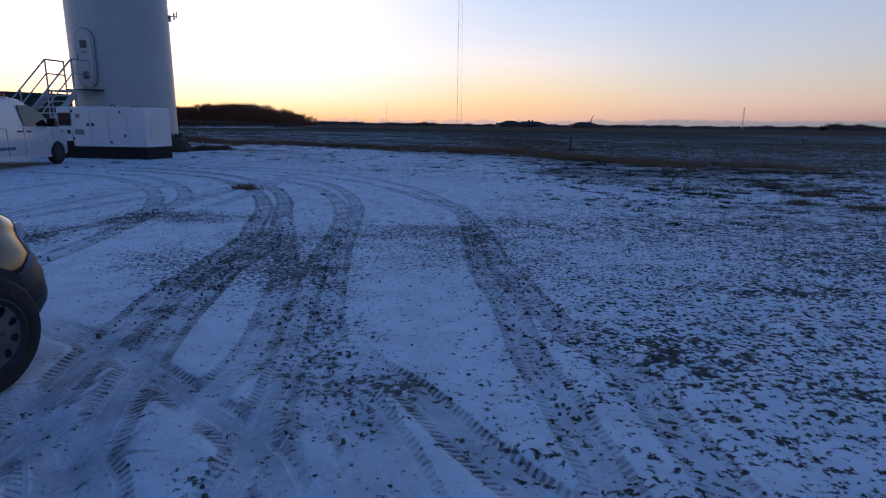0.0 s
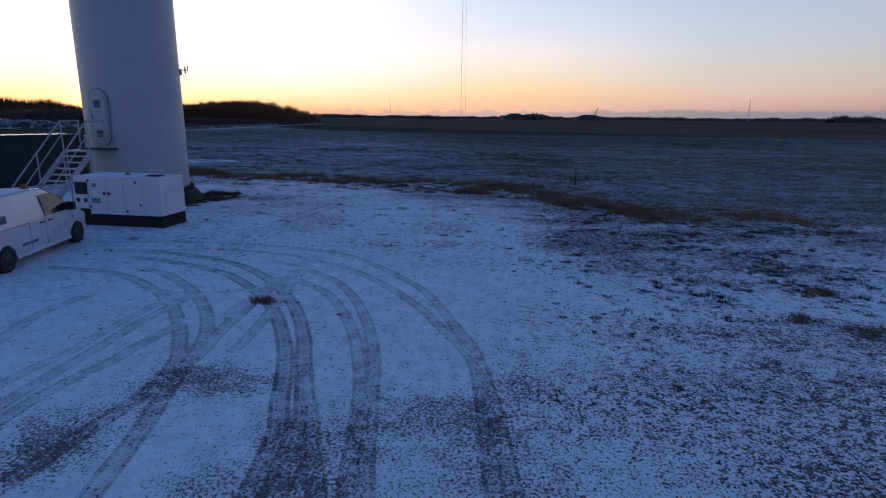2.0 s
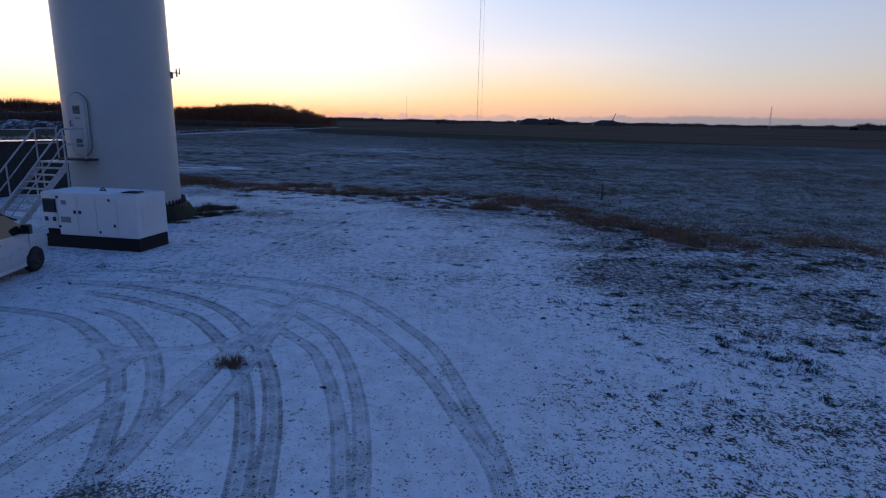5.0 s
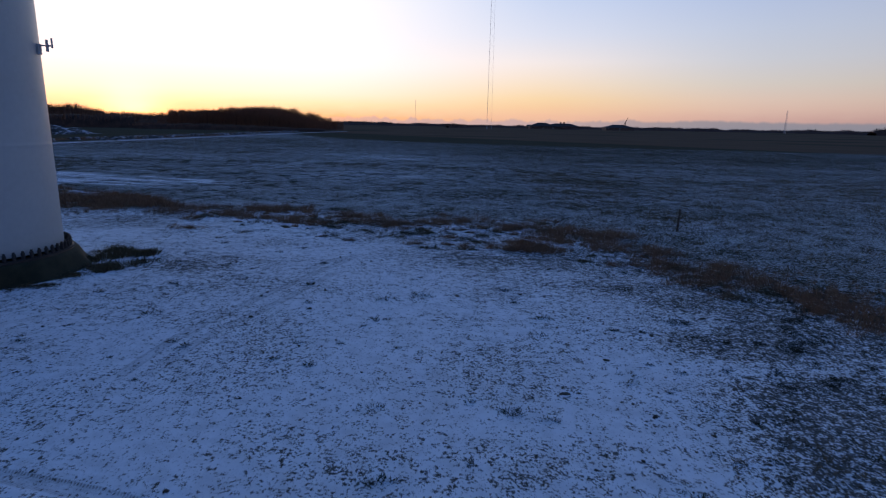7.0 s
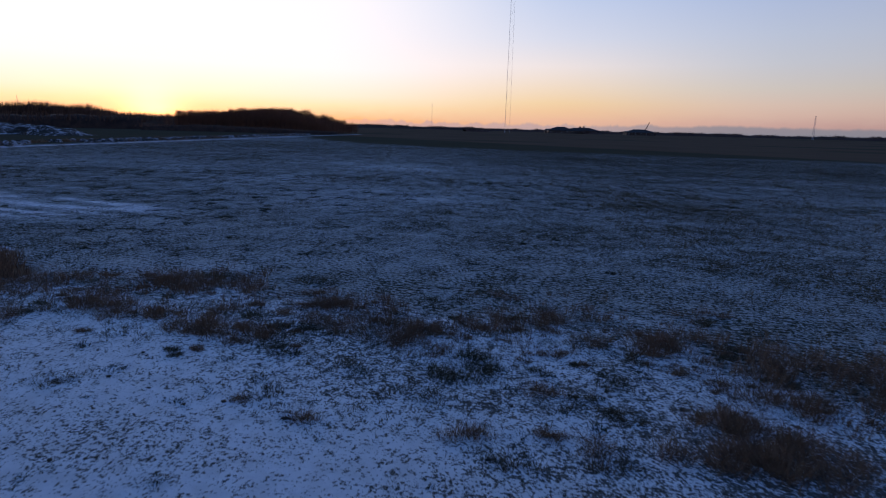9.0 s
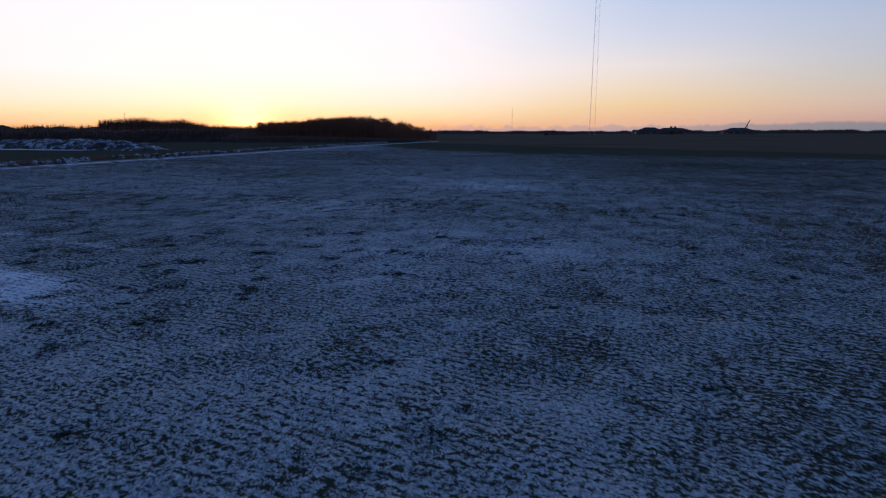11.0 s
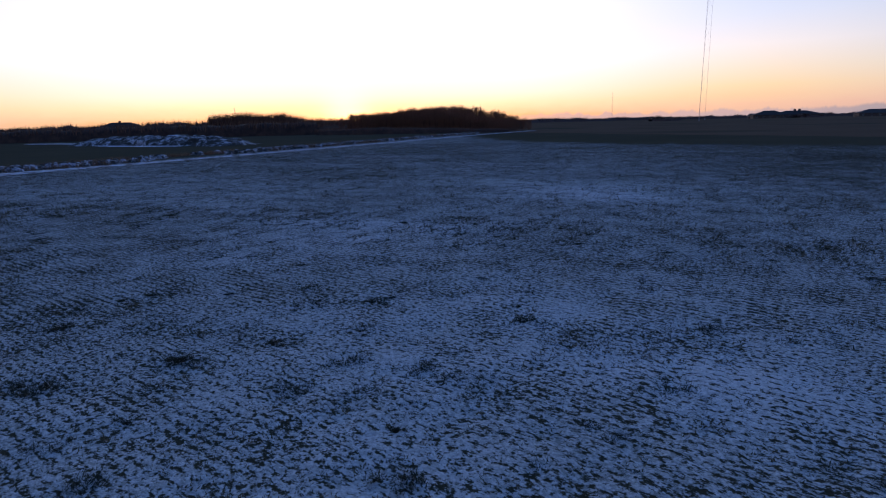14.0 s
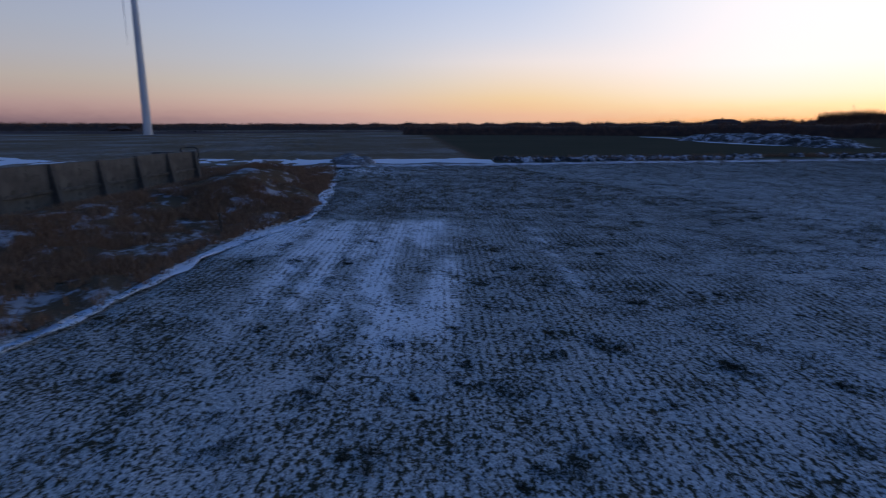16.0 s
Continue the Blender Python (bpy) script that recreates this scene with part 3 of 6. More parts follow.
# third sweep, the most used
track([(-9.0, 15.9), (-7.8, 15.9), (-6.63, 15.68), (-5.59, 15.25), (-4.66, 14.6), (-3.83, 13.67), (-3.16, 12.61), (-2.65, 11.54), (-2.23, 10.3), (-1.98, 9.3), (-1.75, 8.4), (-1.55, 7.43), (-1.5, 6.59), (-1.53, 5.95), (-1.45, 5.31), (-1.36, 4.61), (-1.23, 3.98), (-1.12, 3.54), (-1.03, 3.19), (-0.95, 2.4)], 0.14, 0.8)
track([(-8.2, 15.4), (-6.73, 14.99), (-5.86, 14.58), (-5.01, 14.12), (-4.19, 13.25), (-3.56, 12.41), (-3.06, 11.52), (-2.56, 10.28), (-2.21, 9.11), (-2.02, 8.2), (-1.83, 7.41), (-1.77, 6.35), (-1.75, 5.44), (-1.65, 4.7), (-1.56, 4.11), (-1.47, 3.69), (-1.39, 3.33), (-1.35, 2.4)], 0.14, 0.8)
track([(-1.9, 9.0), (-1.66, 8.2), (-1.5, 7.7), (-1.31, 6.96), (-1.05, 6.0), (-0.86, 5.0), (-0.76, 4.2), (-0.85, 3.2)], 0.12, 0.5)
# sweep towards the van
track([(-9.6, 14.2), (-8.08, 14.01), (-7.13, 13.71), (-6.09, 12.9), (-5.22, 11.96), (-4.56, 10.89), (-4.13, 9.99), (-3.88, 9.32), (-3.8, 8.5), (-4.05, 7.2), (-4.4, 5.6)], 0.14, 0.65)
track([(-7.4, 14.4), (-6.38, 13.99), (-5.48, 13.14), (-4.82, 12.31), (-4.24, 11.3), (-3.9, 10.44), (-3.71, 9.6), (-3.6, 8.6), (-3.4, 7.4), (-3.2, 5.6), (-3.0, 4.4)], 0.14, 0.6)
# straight runs up the yard
track([(-3.2, 16.2), (-3.27, 15.75), (-3.48, 14.26), (-3.64, 12.67), (-3.68, 11.48), (-3.7, 10.45), (-3.66, 9.5), (-3.8, 8.2)], 0.14, 0.6)
track([(-3.3, 15.4), (-3.29, 14.83), (-3.25, 12.95), (-3.17, 11.51), (-3.15, 10.25), (-3.2, 9.3)], 0.12, 0.45)
track([(-5.0, 12.6), (-5.1, 11.82), (-5.24, 10.85), (-5.29, 9.94), (-5.37, 9.08), (-5.41, 8.45), (-5.44, 7.9), (-5.5, 6.8)], 0.13, 0.5)
track([(-4.45, 11.2), (-4.59, 10.52), (-4.75, 9.76), (-4.82, 9.28), (-5.0, 8.77), (-5.09, 8.31), (-5.16, 7.72), (-5.2, 6.5)], 0.13, 0.55)
track([(-5.3, 12.5), (-5.45, 11.65), (-5.58, 10.59), (-5.63, 9.62), (-5.79, 8.98), (-5.85, 8.43), (-5.9, 7.4)], 0.12, 0.4)
track([(-6.9, 12.9), (-7.05, 11.99), (-7.19, 11.54), (-7.15, 10.75), (-7.02, 10.07), (-6.9, 9.0)], 0.14, 0.45)
# old, drifted-over marks further out
track([(-5.67, 18.99), (-5.54, 21.14), (-5.08, 23.12), (-4.41, 25.47), (-3.71, 27.74)], 0.12, 0.40)
track([(-5.29, 19.03), (-5.10, 21.06), (-4.51, 23.19), (-3.83, 26.11)], 0.12, 0.36)
track([(-4.61, 25.25), (-4.61, 25.87), (-4.47, 26.51), (-4.10, 27.14), (-3.29, 27.73)], 0.13, 0.42)
track([(-2.32, 25.37), (-2.33, 26.21), (-2.35, 27.01), (-2.32, 27.83), (-2.25, 28.63)], 0.13, 0.12)
track([(-1.13, 19.40), (-0.87, 21.08), (-0.59, 22.88), (-0.33, 25.44)], 0.13, 0.12)
track([(-6.45, 12.77), (-5.20, 12.52), (-3.98, 12.95), (-3.54, 14.20), (-3.28, 15.85)], 0.12, 0.35)
track([(-3.93, 10.83), (-3.81, 12.16), (-3.56, 13.35), (-3.43, 14.69), (-3.34, 15.84)], 0.12, 0.40)
# crossing marks close by
track([(-2.3, 4.75), (-2.02, 4.6), (-1.4, 4.2), (-0.9, 3.77), (-0.52, 3.43), (-0.3, 3.15), (-0.05, 2.6)], 0.12, 0.8)
track([(-1.75, 3.9), (-1.35, 3.45), (-1.05, 3.05), (-0.8, 2.5)], 0.11, 0.75)
track([(-1.45, 3.7), (-1.1, 3.33), (-0.86, 3.05), (-0.6, 2.5)], 0.11, 0.7)
track([(-0.5, 5.2), (-0.41, 4.3), (-0.27, 3.56), (-0.09, 3.04), (0.05, 2.5)], 0.10, 0.47)
track([(-0.44, 4.54), (-0.23, 3.94), (-0.06, 3.48), (0.06, 3.05), (0.2, 2.5)], 0.10, 0.5)
track([(-0.36, 4.46), (-0.13, 3.82), (0.07, 3.39), (0.2, 3.05), (0.4, 2.5)], 0.10, 0.5)
track([(-0.34, 4.5), (-0.08, 4.08), (0.13, 3.83), (0.37, 3.4), (0.6, 3.05), (0.95, 2.5)], 0.12, 0.75)


# a low windrow of gravel across the tracks, then heaps between them: place, half widths, strength
WINDROW = ((-3.3, 8.9, 0.75, 0.42, 0.52), (-3.75, 8.2, 0.65, 0.7, 0.52), (-4.15, 7.4, 0.55, 0.65, 0.55), (-4.4, 6.7, 0.5, 0.5, 0.5), (-2.75, 8.4, 0.55, 0.28, 0.6), (-4.8, 7.7, 0.5, 0.5, 0.42), (-4.0, 6.9, 0.5, 0.5, 0.3), (-3.1, 9.1, 0.4, 0.3, 0.3), (-2.35, 8.8, 0.35, 0.2, 0.5))
GRAVEL = ((-1.0, 6.1, 0.55, 0.9, 0.52), (-0.85, 7.6, 0.5, 0.7, 0.4), (-1.5, 7.2, 0.4, 0.6, 0.4), (-0.55, 5.0, 0.4, 0.7, 0.42),
          (0.0, 8.0, 0.9, 0.6, 0.36), (0.3, 6.6, 0.7, 0.9, 0.36), (1.0, 8.2, 0.8, 0.9, 0.36), (1.0, 9.9, 0.6, 0.4, 0.22), (-1.9, 5.9, 0.5, 0.9, 0.5), (-2.4, 6.6, 0.45, 0.7, 0.45), (-1.9, 7.6, 0.4, 0.6, 0.35),
          (0.07, 3.85, 0.16, 0.12, 0.6), (0.54, 3.33, 0.10, 0.10, 0.5), (-0.56, 3.15, 0.08, 0.16, 0.6), (-1.5, 4.8, 0.35, 0.3, 0.5),
          (-0.35, 4.3, 0.3, 0.5, 0.45), (-0.2, 3.6, 0.22, 0.4, 0.30))
# places where turf and frozen clods stand out of the snow
TURF = ((1.5, 4.2, 0.16, 0.30, 0.35), (2.2, 3.8, 0.25, 0.12, 0.45), (2.85, 5.5, 0.6, 0.12, 0.4), (6.9, 11.7, 0.8, 0.3, 0.2), (7.6, 11.1, 0.5, 0.3, 0.4),
        (8.4, 13.6, 0.8, 0.6, 0.45), (6.4, 14.4, 1.2, 0.5, 0.45), (5.7, 18.0, 1.7, 0.9, 0.45), (3.6, 18.1, 1.2, 0.7, 0.25), (8.8, 15.7, 1.4, 0.4, 0.55),
        (4.6, 16.3, 1.6, 0.8, 0.28), (7.5, 19.5, 2.0, 1.5, 0.3), (3.0, 25.5, 2.0, 1.8, 0.35), (0.5, 28.5, 3.0, 1.8, 0.35), (5.0, 22.0, 2.2, 2.5, 0.25), (-7.5, 25.2, 1.6, 2.0, 0.25), (5.0, 20.5, 1.6, 2.2, 0.2))


def heaps(x, y, spots):
    b = 0.0
    for px, py, rx, ry, s in spots:
        b = b + s * np.exp(-(((x - px) / rx) ** 2 + ((y - py) / ry) ** 2))
    return b


def patches(x, y):
    """How far gravel shows through the snow, apart from the tracks."""
    b = 0.10 + heaps(x, y, WINDROW) + heaps(x, y, GRAVEL) + 0.16 * smooth(x, -2.2, -1.0) * (1 - smooth(y, 8.8, 10.5)) * smooth(y, 4.2, 6.0) + 0.20 * smooth(x, -0.2, 1.0) * (1 - smooth(y, 7, 12))
    m = fbm(x / 1.3, y / 0.8, 15, 4)
    return np.clip(b * (0.35 + 1.3 * m), 0, 1)


def turf(x, y):
    """How far turf and clods stand out of the snow on the yard."""
    b = 0.13 * np.maximum(smooth(y, 5, 9), smooth(x, -0.2, 0.8)) + heaps(x, y, TURF) + 0.46 * smooth(x - 0.04 * y, 0.0, 1.6) * (1 - smooth(y, 8, 14)) + 0.30 * smooth(x - 0.12 * y, -0.5, 3.5) * smooth(y, 8, 12)
    b = b + 0.30 * smooth(y, 13, 18) + 0.30 * smooth(y - yard_edge(x), -7, 0)
    m = fbm(x / 2.0, y / 1.1, 18, 4)
    return np.clip(b * (0.25 + 1.5 * m), 0, 1)


TRAM = 44.05            # where the tramlines of the drill run


def snow_bands(x, y):
    """Places in the field where snow lies unbroken."""
    u, v = -0.972 * x + 0.233 * y, 0.233 * x + 0.972 * y
    s = smooth(u, 21.5, 29) * (1 - smooth(u, 37.0, 39.6)) * smooth(v, 35.4, 37.0) * (1 - smooth(v, 40.6, 42.6)) * (0.30 + 0.70 * smooth(fbm(u / 5.0, v / 0.4, 31, 4), 0.38, 0.62))
    s = np.maximum(s, 0.75 * smooth(u, 31, 33) * (1 - smooth(u, 37.5, 39)) * smooth(v, 33, 34) * (1 - smooth(v, 35.6, 36.6)))
    d = np.abs(y - ditch_line(x) - 0.25)
    s = np.maximum(s, (1 - smooth(d, 0.15, 0.5)) * smooth(-x, 14, 17) * 0.5)
    s = np.maximum(s, 0.55 * np.exp(-((x - 1.0) / 0.9) ** 4 - ((y - 34.75 + 0.42 * (x - 0.2)) / 0.28) ** 2))
    for c, w in ((TRAM, 0.20),):
        s = np.maximum(s, 0.75 * np.exp(-((v - c) / w) ** 2) * smooth(-x, 15, 18) * (1 - smooth(-x, 24, 28)) * (0.3 + 1.2 * fbm(x / 1.5, y * 0, 37, 3)))
    s = np.maximum(s, 1.1 * np.exp(-((x + 26.3) / 3.2) ** 4 - ((y - 42.3 + 0.35 * (x + 26)) / 0.55) ** 2) * (0.4 + 1.1 * fbm(x / 0.9, y / 0.6, 33, 3)))
    return s


def ground():
    def lines(*runs):
        v = []
        for a, b, st in runs:
            v.append(np.arange(a, b, st))
        return np.unique(np.concatenate(v).round(4))

    def grow(start, stop, st, k):
        v = [start]
        while abs(v[-1]) < abs(stop):
            v.append(v[-1] + st)
            st *= k
        return np.array(v)

    xs = np.unique(np.concatenate([-grow(50, 3000, 0.6, 1.09), lines((-50, -11, 0.3), (-11, -6, 0.085), (-6, -3, 0.055), (-3, 2.6, 0.036), (2.6, 9, 0.09)), grow(9, 3000, 0.2, 1.09)]).round(4))
    ys = np.unique(np.concatenate([-grow(0, 3000, 0.8, 1.12), lines((0.5, 2.6, 0.35), (2.6, 6.6, 0.045), (6.6, 12, 0.06), (12, 18, 0.085), (18, 36, 0.2), (36, 50, 0.28)), grow(50, 3000, 0.45, 1.06)]).round(4))
    gx, gy = np.meshgrid(xs, ys)
    x, y = gx.ravel(), gy.ravel()
    z = terrain(x, y)
    in_field, rough, crop = zones(x, y)
    near = (x > -40) & (x < 60) & (y > -40) & (y < 37)
    bare, sod = np.full_like(x, 0.1), np.full_like(x, 0.3)
    bare[near], sod[near] = patches(x[near], y[near]), turf(x[near], y[near])
    along, across, tyre = np.zeros_like(x), np.full_like(x, 2.0), np.zeros_like(x)
    ruts = np.zeros_like(x)
    for points, half, worn in TRACKS:
        line, s = glide(points)
        (x0, y0), (x1, y1) = line.min(0) - 0.4, line.max(0) + 0.4
        idx = np.nonzero((x > x0) & (x < x1) & (y > y0) & (y < y1))[0]
        for chunk in np.array_split(idx, max(1, len(idx) // 4000)):
            dx, dy = x[chunk, None] - line[None, :, 0], y[chunk, None] - line[None, :, 1]
            d2 = dx * dx + dy * dy
            k = d2.argmin(1)
            r = np.arange(len(chunk))
            d = np.sqrt(d2[r, k])
            k2 = np.minimum(k + 1, len(line) - 1)
            k1 = k2 - 1
            tx, ty = line[k2, 0] - line[k1, 0], line[k2, 1] - line[k1, 1]
            tl = np.hypot(tx, ty)
            tx, ty = tx / tl, ty / tl
            lat = tx * dy[r, k] - ty * dx[r, k]
            fwd = tx * dx[r, k] + ty * dy[r, k]
            d = np.where(np.abs(fwd) < 0.08, np.abs(lat), d)
            fade = smooth(s[k], 0, 0.8) * smooth(s[-1] - s[k], 0, 0.8)
            prof = (1 - smooth(d, half * 0.80, half * 1.08)) * fade * worn
            ruts[chunk] += -0.014 * prof + 0.006 * worn * fade * np.exp(-((d - half * 1.45) / 0.035) ** 2)
            stronger = (d < half * 1.8) & (d / half < np.abs(across[chunk])) & (fade > 0.02)
            hit = chunk[stronger]
            tyre[hit] = (fade * worn)[stronger]
            along[hit] = (s[k] + fwd)[stronger]
            across[hit] = np.minimum(d, np.where(np.abs(fwd) < 0.08, np.abs(lat), d))[stronger] / half
    z = z + np.clip(ruts, -0.03, 0.02)
    z = z + (0.6 * bare + sod) * (fbm(x * 9, y * 9, 7, 3) - 0.35) * 0.035 * near
    z = z + in_field * (1 - crop) * (fbm(x * 2.3, y * 2.3, 13, 3) - 0.5) * 0.10 * (np.hypot(x + 8, y - 45) < 45)
    z = z + rough * (fbm(x * 0.9, y * 0.9, 17, 4) - 0.4) * 0.5
    z = z - 0.18 * np.exp(-((y - ditch_line(x) - 0.1) / 0.5) ** 2) * smooth(-x, 14, 18) * (x > -60)
    frost = 0.46 + 0.16 * (fbm(x / 9.0, y / 4.0, 41, 4) - 0.5)
    frost = frost + 0.015 + 0.065 * smooth(y - 0.15 * x, 46, 60) - 0.012 * smooth(y, 40, 44) - 0.02 * smooth(-x, 12, 24) * (1 - smooth(y, 62, 95)) - 0.085 * smooth(y, 60, 92) - 0.06 * smooth(x, -14, 8) * smooth(y, 44, 62) - 0.015 * smooth(x, -6, 10)
    bands = np.where((y > 30) & (y < 60), snow_bands(x, y), 0)
    frost = np.clip(frost + bands * 0.15, 0.05, 1)
    field = in_field
    rough = rough * (1 - np.clip(bands * 1.6, 0, 1))
    bare = np.clip(bare + tyre * 0.04 * (np.abs(across) < 1), 0, 1)
    # pale stubble south of a field boundary, dark winter crop north of it, brown fields far out
    stubble = smooth(62.1 - 0.183 * (x + 65.8) - y, -1.5, 1.5) * (x < 0)
    stubble = np.maximum(stubble, 0.5 * smooth(y - 206.0 + 0.85 * (x + 50.0), 0, 8) * smooth(fbm(x / 60.0, y / 25.0, 43, 3), 0.2, 0.5))
    nx, ny = len(xs), len(ys)
    i = (np.arange(ny - 1)[:, None] * nx + np.arange(nx - 1)[None, :]).ravel()
    quads = np.stack([i, i + 1, i + nx + 1, i + nx], 1)
    ob = np_mesh("ground", np.stack([x, y, z], 1), quads, M_GROUND, smooth=True)
    for name, data in (("bare", bare), ("turf", sod), ("field", field), ("frost", frost), ("rough", rough), ("crop", crop), ("stubble", stubble), ("along", along), ("across", across), ("tyre", tyre)):
        a = ob.data.attributes.new(name, "FLOAT", "POINT")
        a.data.foreach_set("value", np.asarray(data, dtype=np.float32))
    tagged(ob, "snow-dusted gravel yard with tyre tracks beside frosted fields", "ground", kind="structure")
    return ob


ground()
rng = np.random.default_rng(7)


def ground_z(x, y):
    return float(terrain(np.array([float(x)]), np.array([float(y)]))[0])

# ---------------------------------------------------------------- scattered stuff


def blades(name, pos, size, count, spread, width, mat, lean=0.5, parent=None):
    """Tufts of grass: at every place a few pointed blades that lean outwards."""
    n = len(pos)
    ang = rng.uniform(0, 2 * math.pi, (n, count))
    rad = rng.uniform(0, 1, (n, count)) ** 0.6 * spread * size[:, None]
    h = size[:, None] * rng.uniform(0.55, 1.15, (n, count))
    bx = pos[:, 0:1] + np.cos(ang) * rad
    by = pos[:, 1:2] + np.sin(ang) * rad
    bz = pos[:, 2:3] - 0.01 + 0 * bx
    la = ang + rng.normal(0, 0.9, (n, count))
    ll = h * lean * rng.uniform(0.2, 1.3, (n, count))
    fa = rng.uniform(0, 2 * math.pi, (n, count))
    w = width * rng.uniform(0.6, 1.4, (n, count))
    v = np.empty((n, count, 3, 3))
    v[:, :, 0] = np.stack([bx - np.cos(fa) * w, by - np.sin(fa) * w, bz], -1)
    v[:, :, 1] = np.stack([bx + np.cos(fa) * w, by + np.sin(fa) * w, bz], -1)
    v[:, :, 2] = np.stack([bx + np.cos(la) * ll, by + np.sin(la) * ll, bz + h], -1)
    v = v.reshape(-1, 3)
    return np_mesh(name, v, np.arange(len(v)).reshape(-1, 3), mat, parent)


def clods(name, pos, size, mat, flat=0.55, parent=None):
    """Low lumps of earth or gravel: two rough rings and a top."""
    n, k = len(pos), 5
    a = np.arange(k)[None, :] * 2 * math.pi / k + rng.uniform(0, 6.28, (n, 1))
    r0 = size[:, None] * rng.uniform(0.45, 1.45, (n, k))
    r1 = r0 * rng.uniform(0.5, 0.85, (n, k))
    st = rng.uniform(0.6, 1.5, (n, 1))
    v = np.empty((n, 2 * k + 1, 3))
    v[:, :k] = np.stack([pos[:, 0:1] + np.cos(a) * r0 * st, pos[:, 1:2] + np.sin(a) * r0, pos[:, 2:3] - 0.012 + 0 * a], -1)
    v[:, k:2 * k] = np.stack([pos[:, 0:1] + np.cos(a) * r1 * st, pos[:, 1:2] + np.sin(a) * r1, pos[:, 2:3] + size[:, None] * flat * rng.uniform(0.5, 0.9, (n, k))], -1)
    v[:, 2 * k] = np.stack([pos[:, 0], pos[:, 1], pos[:, 2] + size * flat], -1)
    base = np.arange(n)[:, None] * (2 * k + 1)
    t = []
    for i in range(k):
        j = (i + 1) % k
        t += [(i, j, k + j), (i, k + j, k + i), (k + i, k + j, 2 * k)]
    t = np.array(t)
    return np_mesh(name, v.reshape(-1, 3), (base.reshape(n, 1, 1) + t[None]).reshape(-1, 3), mat, parent)


def scatter(n, x0, x1, y0, y1, density):
    """Random places, kept by a density 0..1."""
    x, y = rng.uniform(x0, x1, n), rng.uniform(y0, y1, n)
    keep = rng.uniform(0, 1, n) < density(x, y)
    x, y = x[keep], y[keep]
    return np.stack([x, y, terrain(x, y)], 1)


def off_pieces(x, y):
    """False where the foundation, vehicles or the generator stand."""
    ok = np.hypot(x + 12.18, y - 24.42) > 2.6
    ok &= ~((x > -12.0) & (x < -8.2) & (y > 18.6) & (y < 20.9))
    ok &= ~((x > -12.2) & (x < -9.5) & (y > 12.4) & (y < 18.0))
    return ok


# gravel and earth that breaks through the snow, close to the camera's way
def near_gravel(x, y):
    return np.clip(0.55 * patches(x, y) + 0.35 * turf(x, y) - 0.06, 0, 1) * (0.35 + 0.65 * smooth(y, 3.4, 5.5)) * (yard_edge(x) > y) * off_pieces(x, y)


p = scatter(60000, -6, 7, 2.6, 10.5, near_gravel)
ob = clods("gravel_clods", p, 0.0050 * rng.uniform(0.09, 1, len(p)) ** -0.5, M_GRAVEL, 0.75)
tagged(ob, "frozen gravel clods breaking through thin snow", "gravel", kind="stuff")
p = scatter(110000, -12, 16, 10.5, 34, lambda x, y: near_gravel(x, y) * 0.20 * (0.4 + 0.9 * smooth(x, -2, 4)))
ob = clods("earth_clods", p, 0.0135 * rng.uniform(0.05, 1, len(p)) ** -0.5, M_CLOD, 0.6)
tagged(ob, "frozen earth clods scattered over the snowy yard", "earth", kind="stuff")


# small tufts on the yard, thicker towards its rim
def yard_tufts(x, y):
    rim = smooth(y - yard_edge(x), -9, -0.5)
    right = smooth(x - 0.12 * y, 2.0, 6.5)
    n = fbm(x / 1.3, y / 1.3, 51, 3)
    return np.clip((0.10 * right + 0.55 * rim * rim + 0.35 * right * rim) * smooth(n, 0.36, 0.66) * 1.6, 0, 1) * (y < yard_edge(x) + 1) * off_pieces(x, y)


p = scatter(52000, -16, 20, 3.0, 34, yard_tufts)
ob = blades("yard_grass", p, rng.uniform(0.035, 0.10, len(p)), 8, 0.9, 0.006, M_MIXED, 0.9)
tagged(ob, "sparse withered grass tufts poking through snow", "grass", kind="stuff")


# frosted crop of the field: tufts along the drilled rows
def field_density(x, y):
    f, r, c = zones(x, y)
    b = snow_bands(x, y)
    n = fbm(x / 2.2, y / 1.2, 61, 4)
    return np.clip(f * (1 - r) * (1 - c) * (0.25 + 1.1 * smooth(n, 0.3, 0.7)) * (1 - 0.8 * np.clip(b, 0, 1)), 0, 1)


def rows_of(p, gap=0.18):
    """Draws places onto the drilled rows."""
    u = np.array([0.233, 0.972])
    d = p[:, :2] @ u
    t = np.round(d / gap) * gap + rng.normal(0, 0.025, len(d))
    p[:, :2] += (t - d)[:, None] * u[None, :]
    return p


p = rows_of(scatter(120000, -32, 12, 34, 64, field_density))
ob = blades("field_crop", p, rng.uniform(0.018, 0.045, len(p)), 4, 1.6, 0.011, M_TUFT, 1.3)
tagged(ob, "short frosted winter crop in drilled rows", "crop", kind="stuff")
p = scatter(62000, -58, 50, 60, 135, field_density)
ob = blades("distant_crop", p, rng.uniform(0.05, 0.12, len(p)), 4, 1.6, 0.018, M_TUFT, 1.0)
tagged(ob, "dark patchy winter crop further out in the field", "crop", kind="stuff")
p = scatter(12000, -58, -30, 40, 62, field_density)
ob = blades("roadside_crop", p, rng.uniform(0.06, 0.13, len(p)), 4, 1.3, 0.018, M_TUFT, 1.0)
tagged(ob, "frosted crop near the farm track", "crop", kind="stuff")
p = scatter(34000, 3, 45, 22, 60, field_density)
ob = blades("meadow_grass", p, rng.uniform(0.05, 0.13, len(p)), 5, 1.2, 0.012, M_MIXED, 0.9)
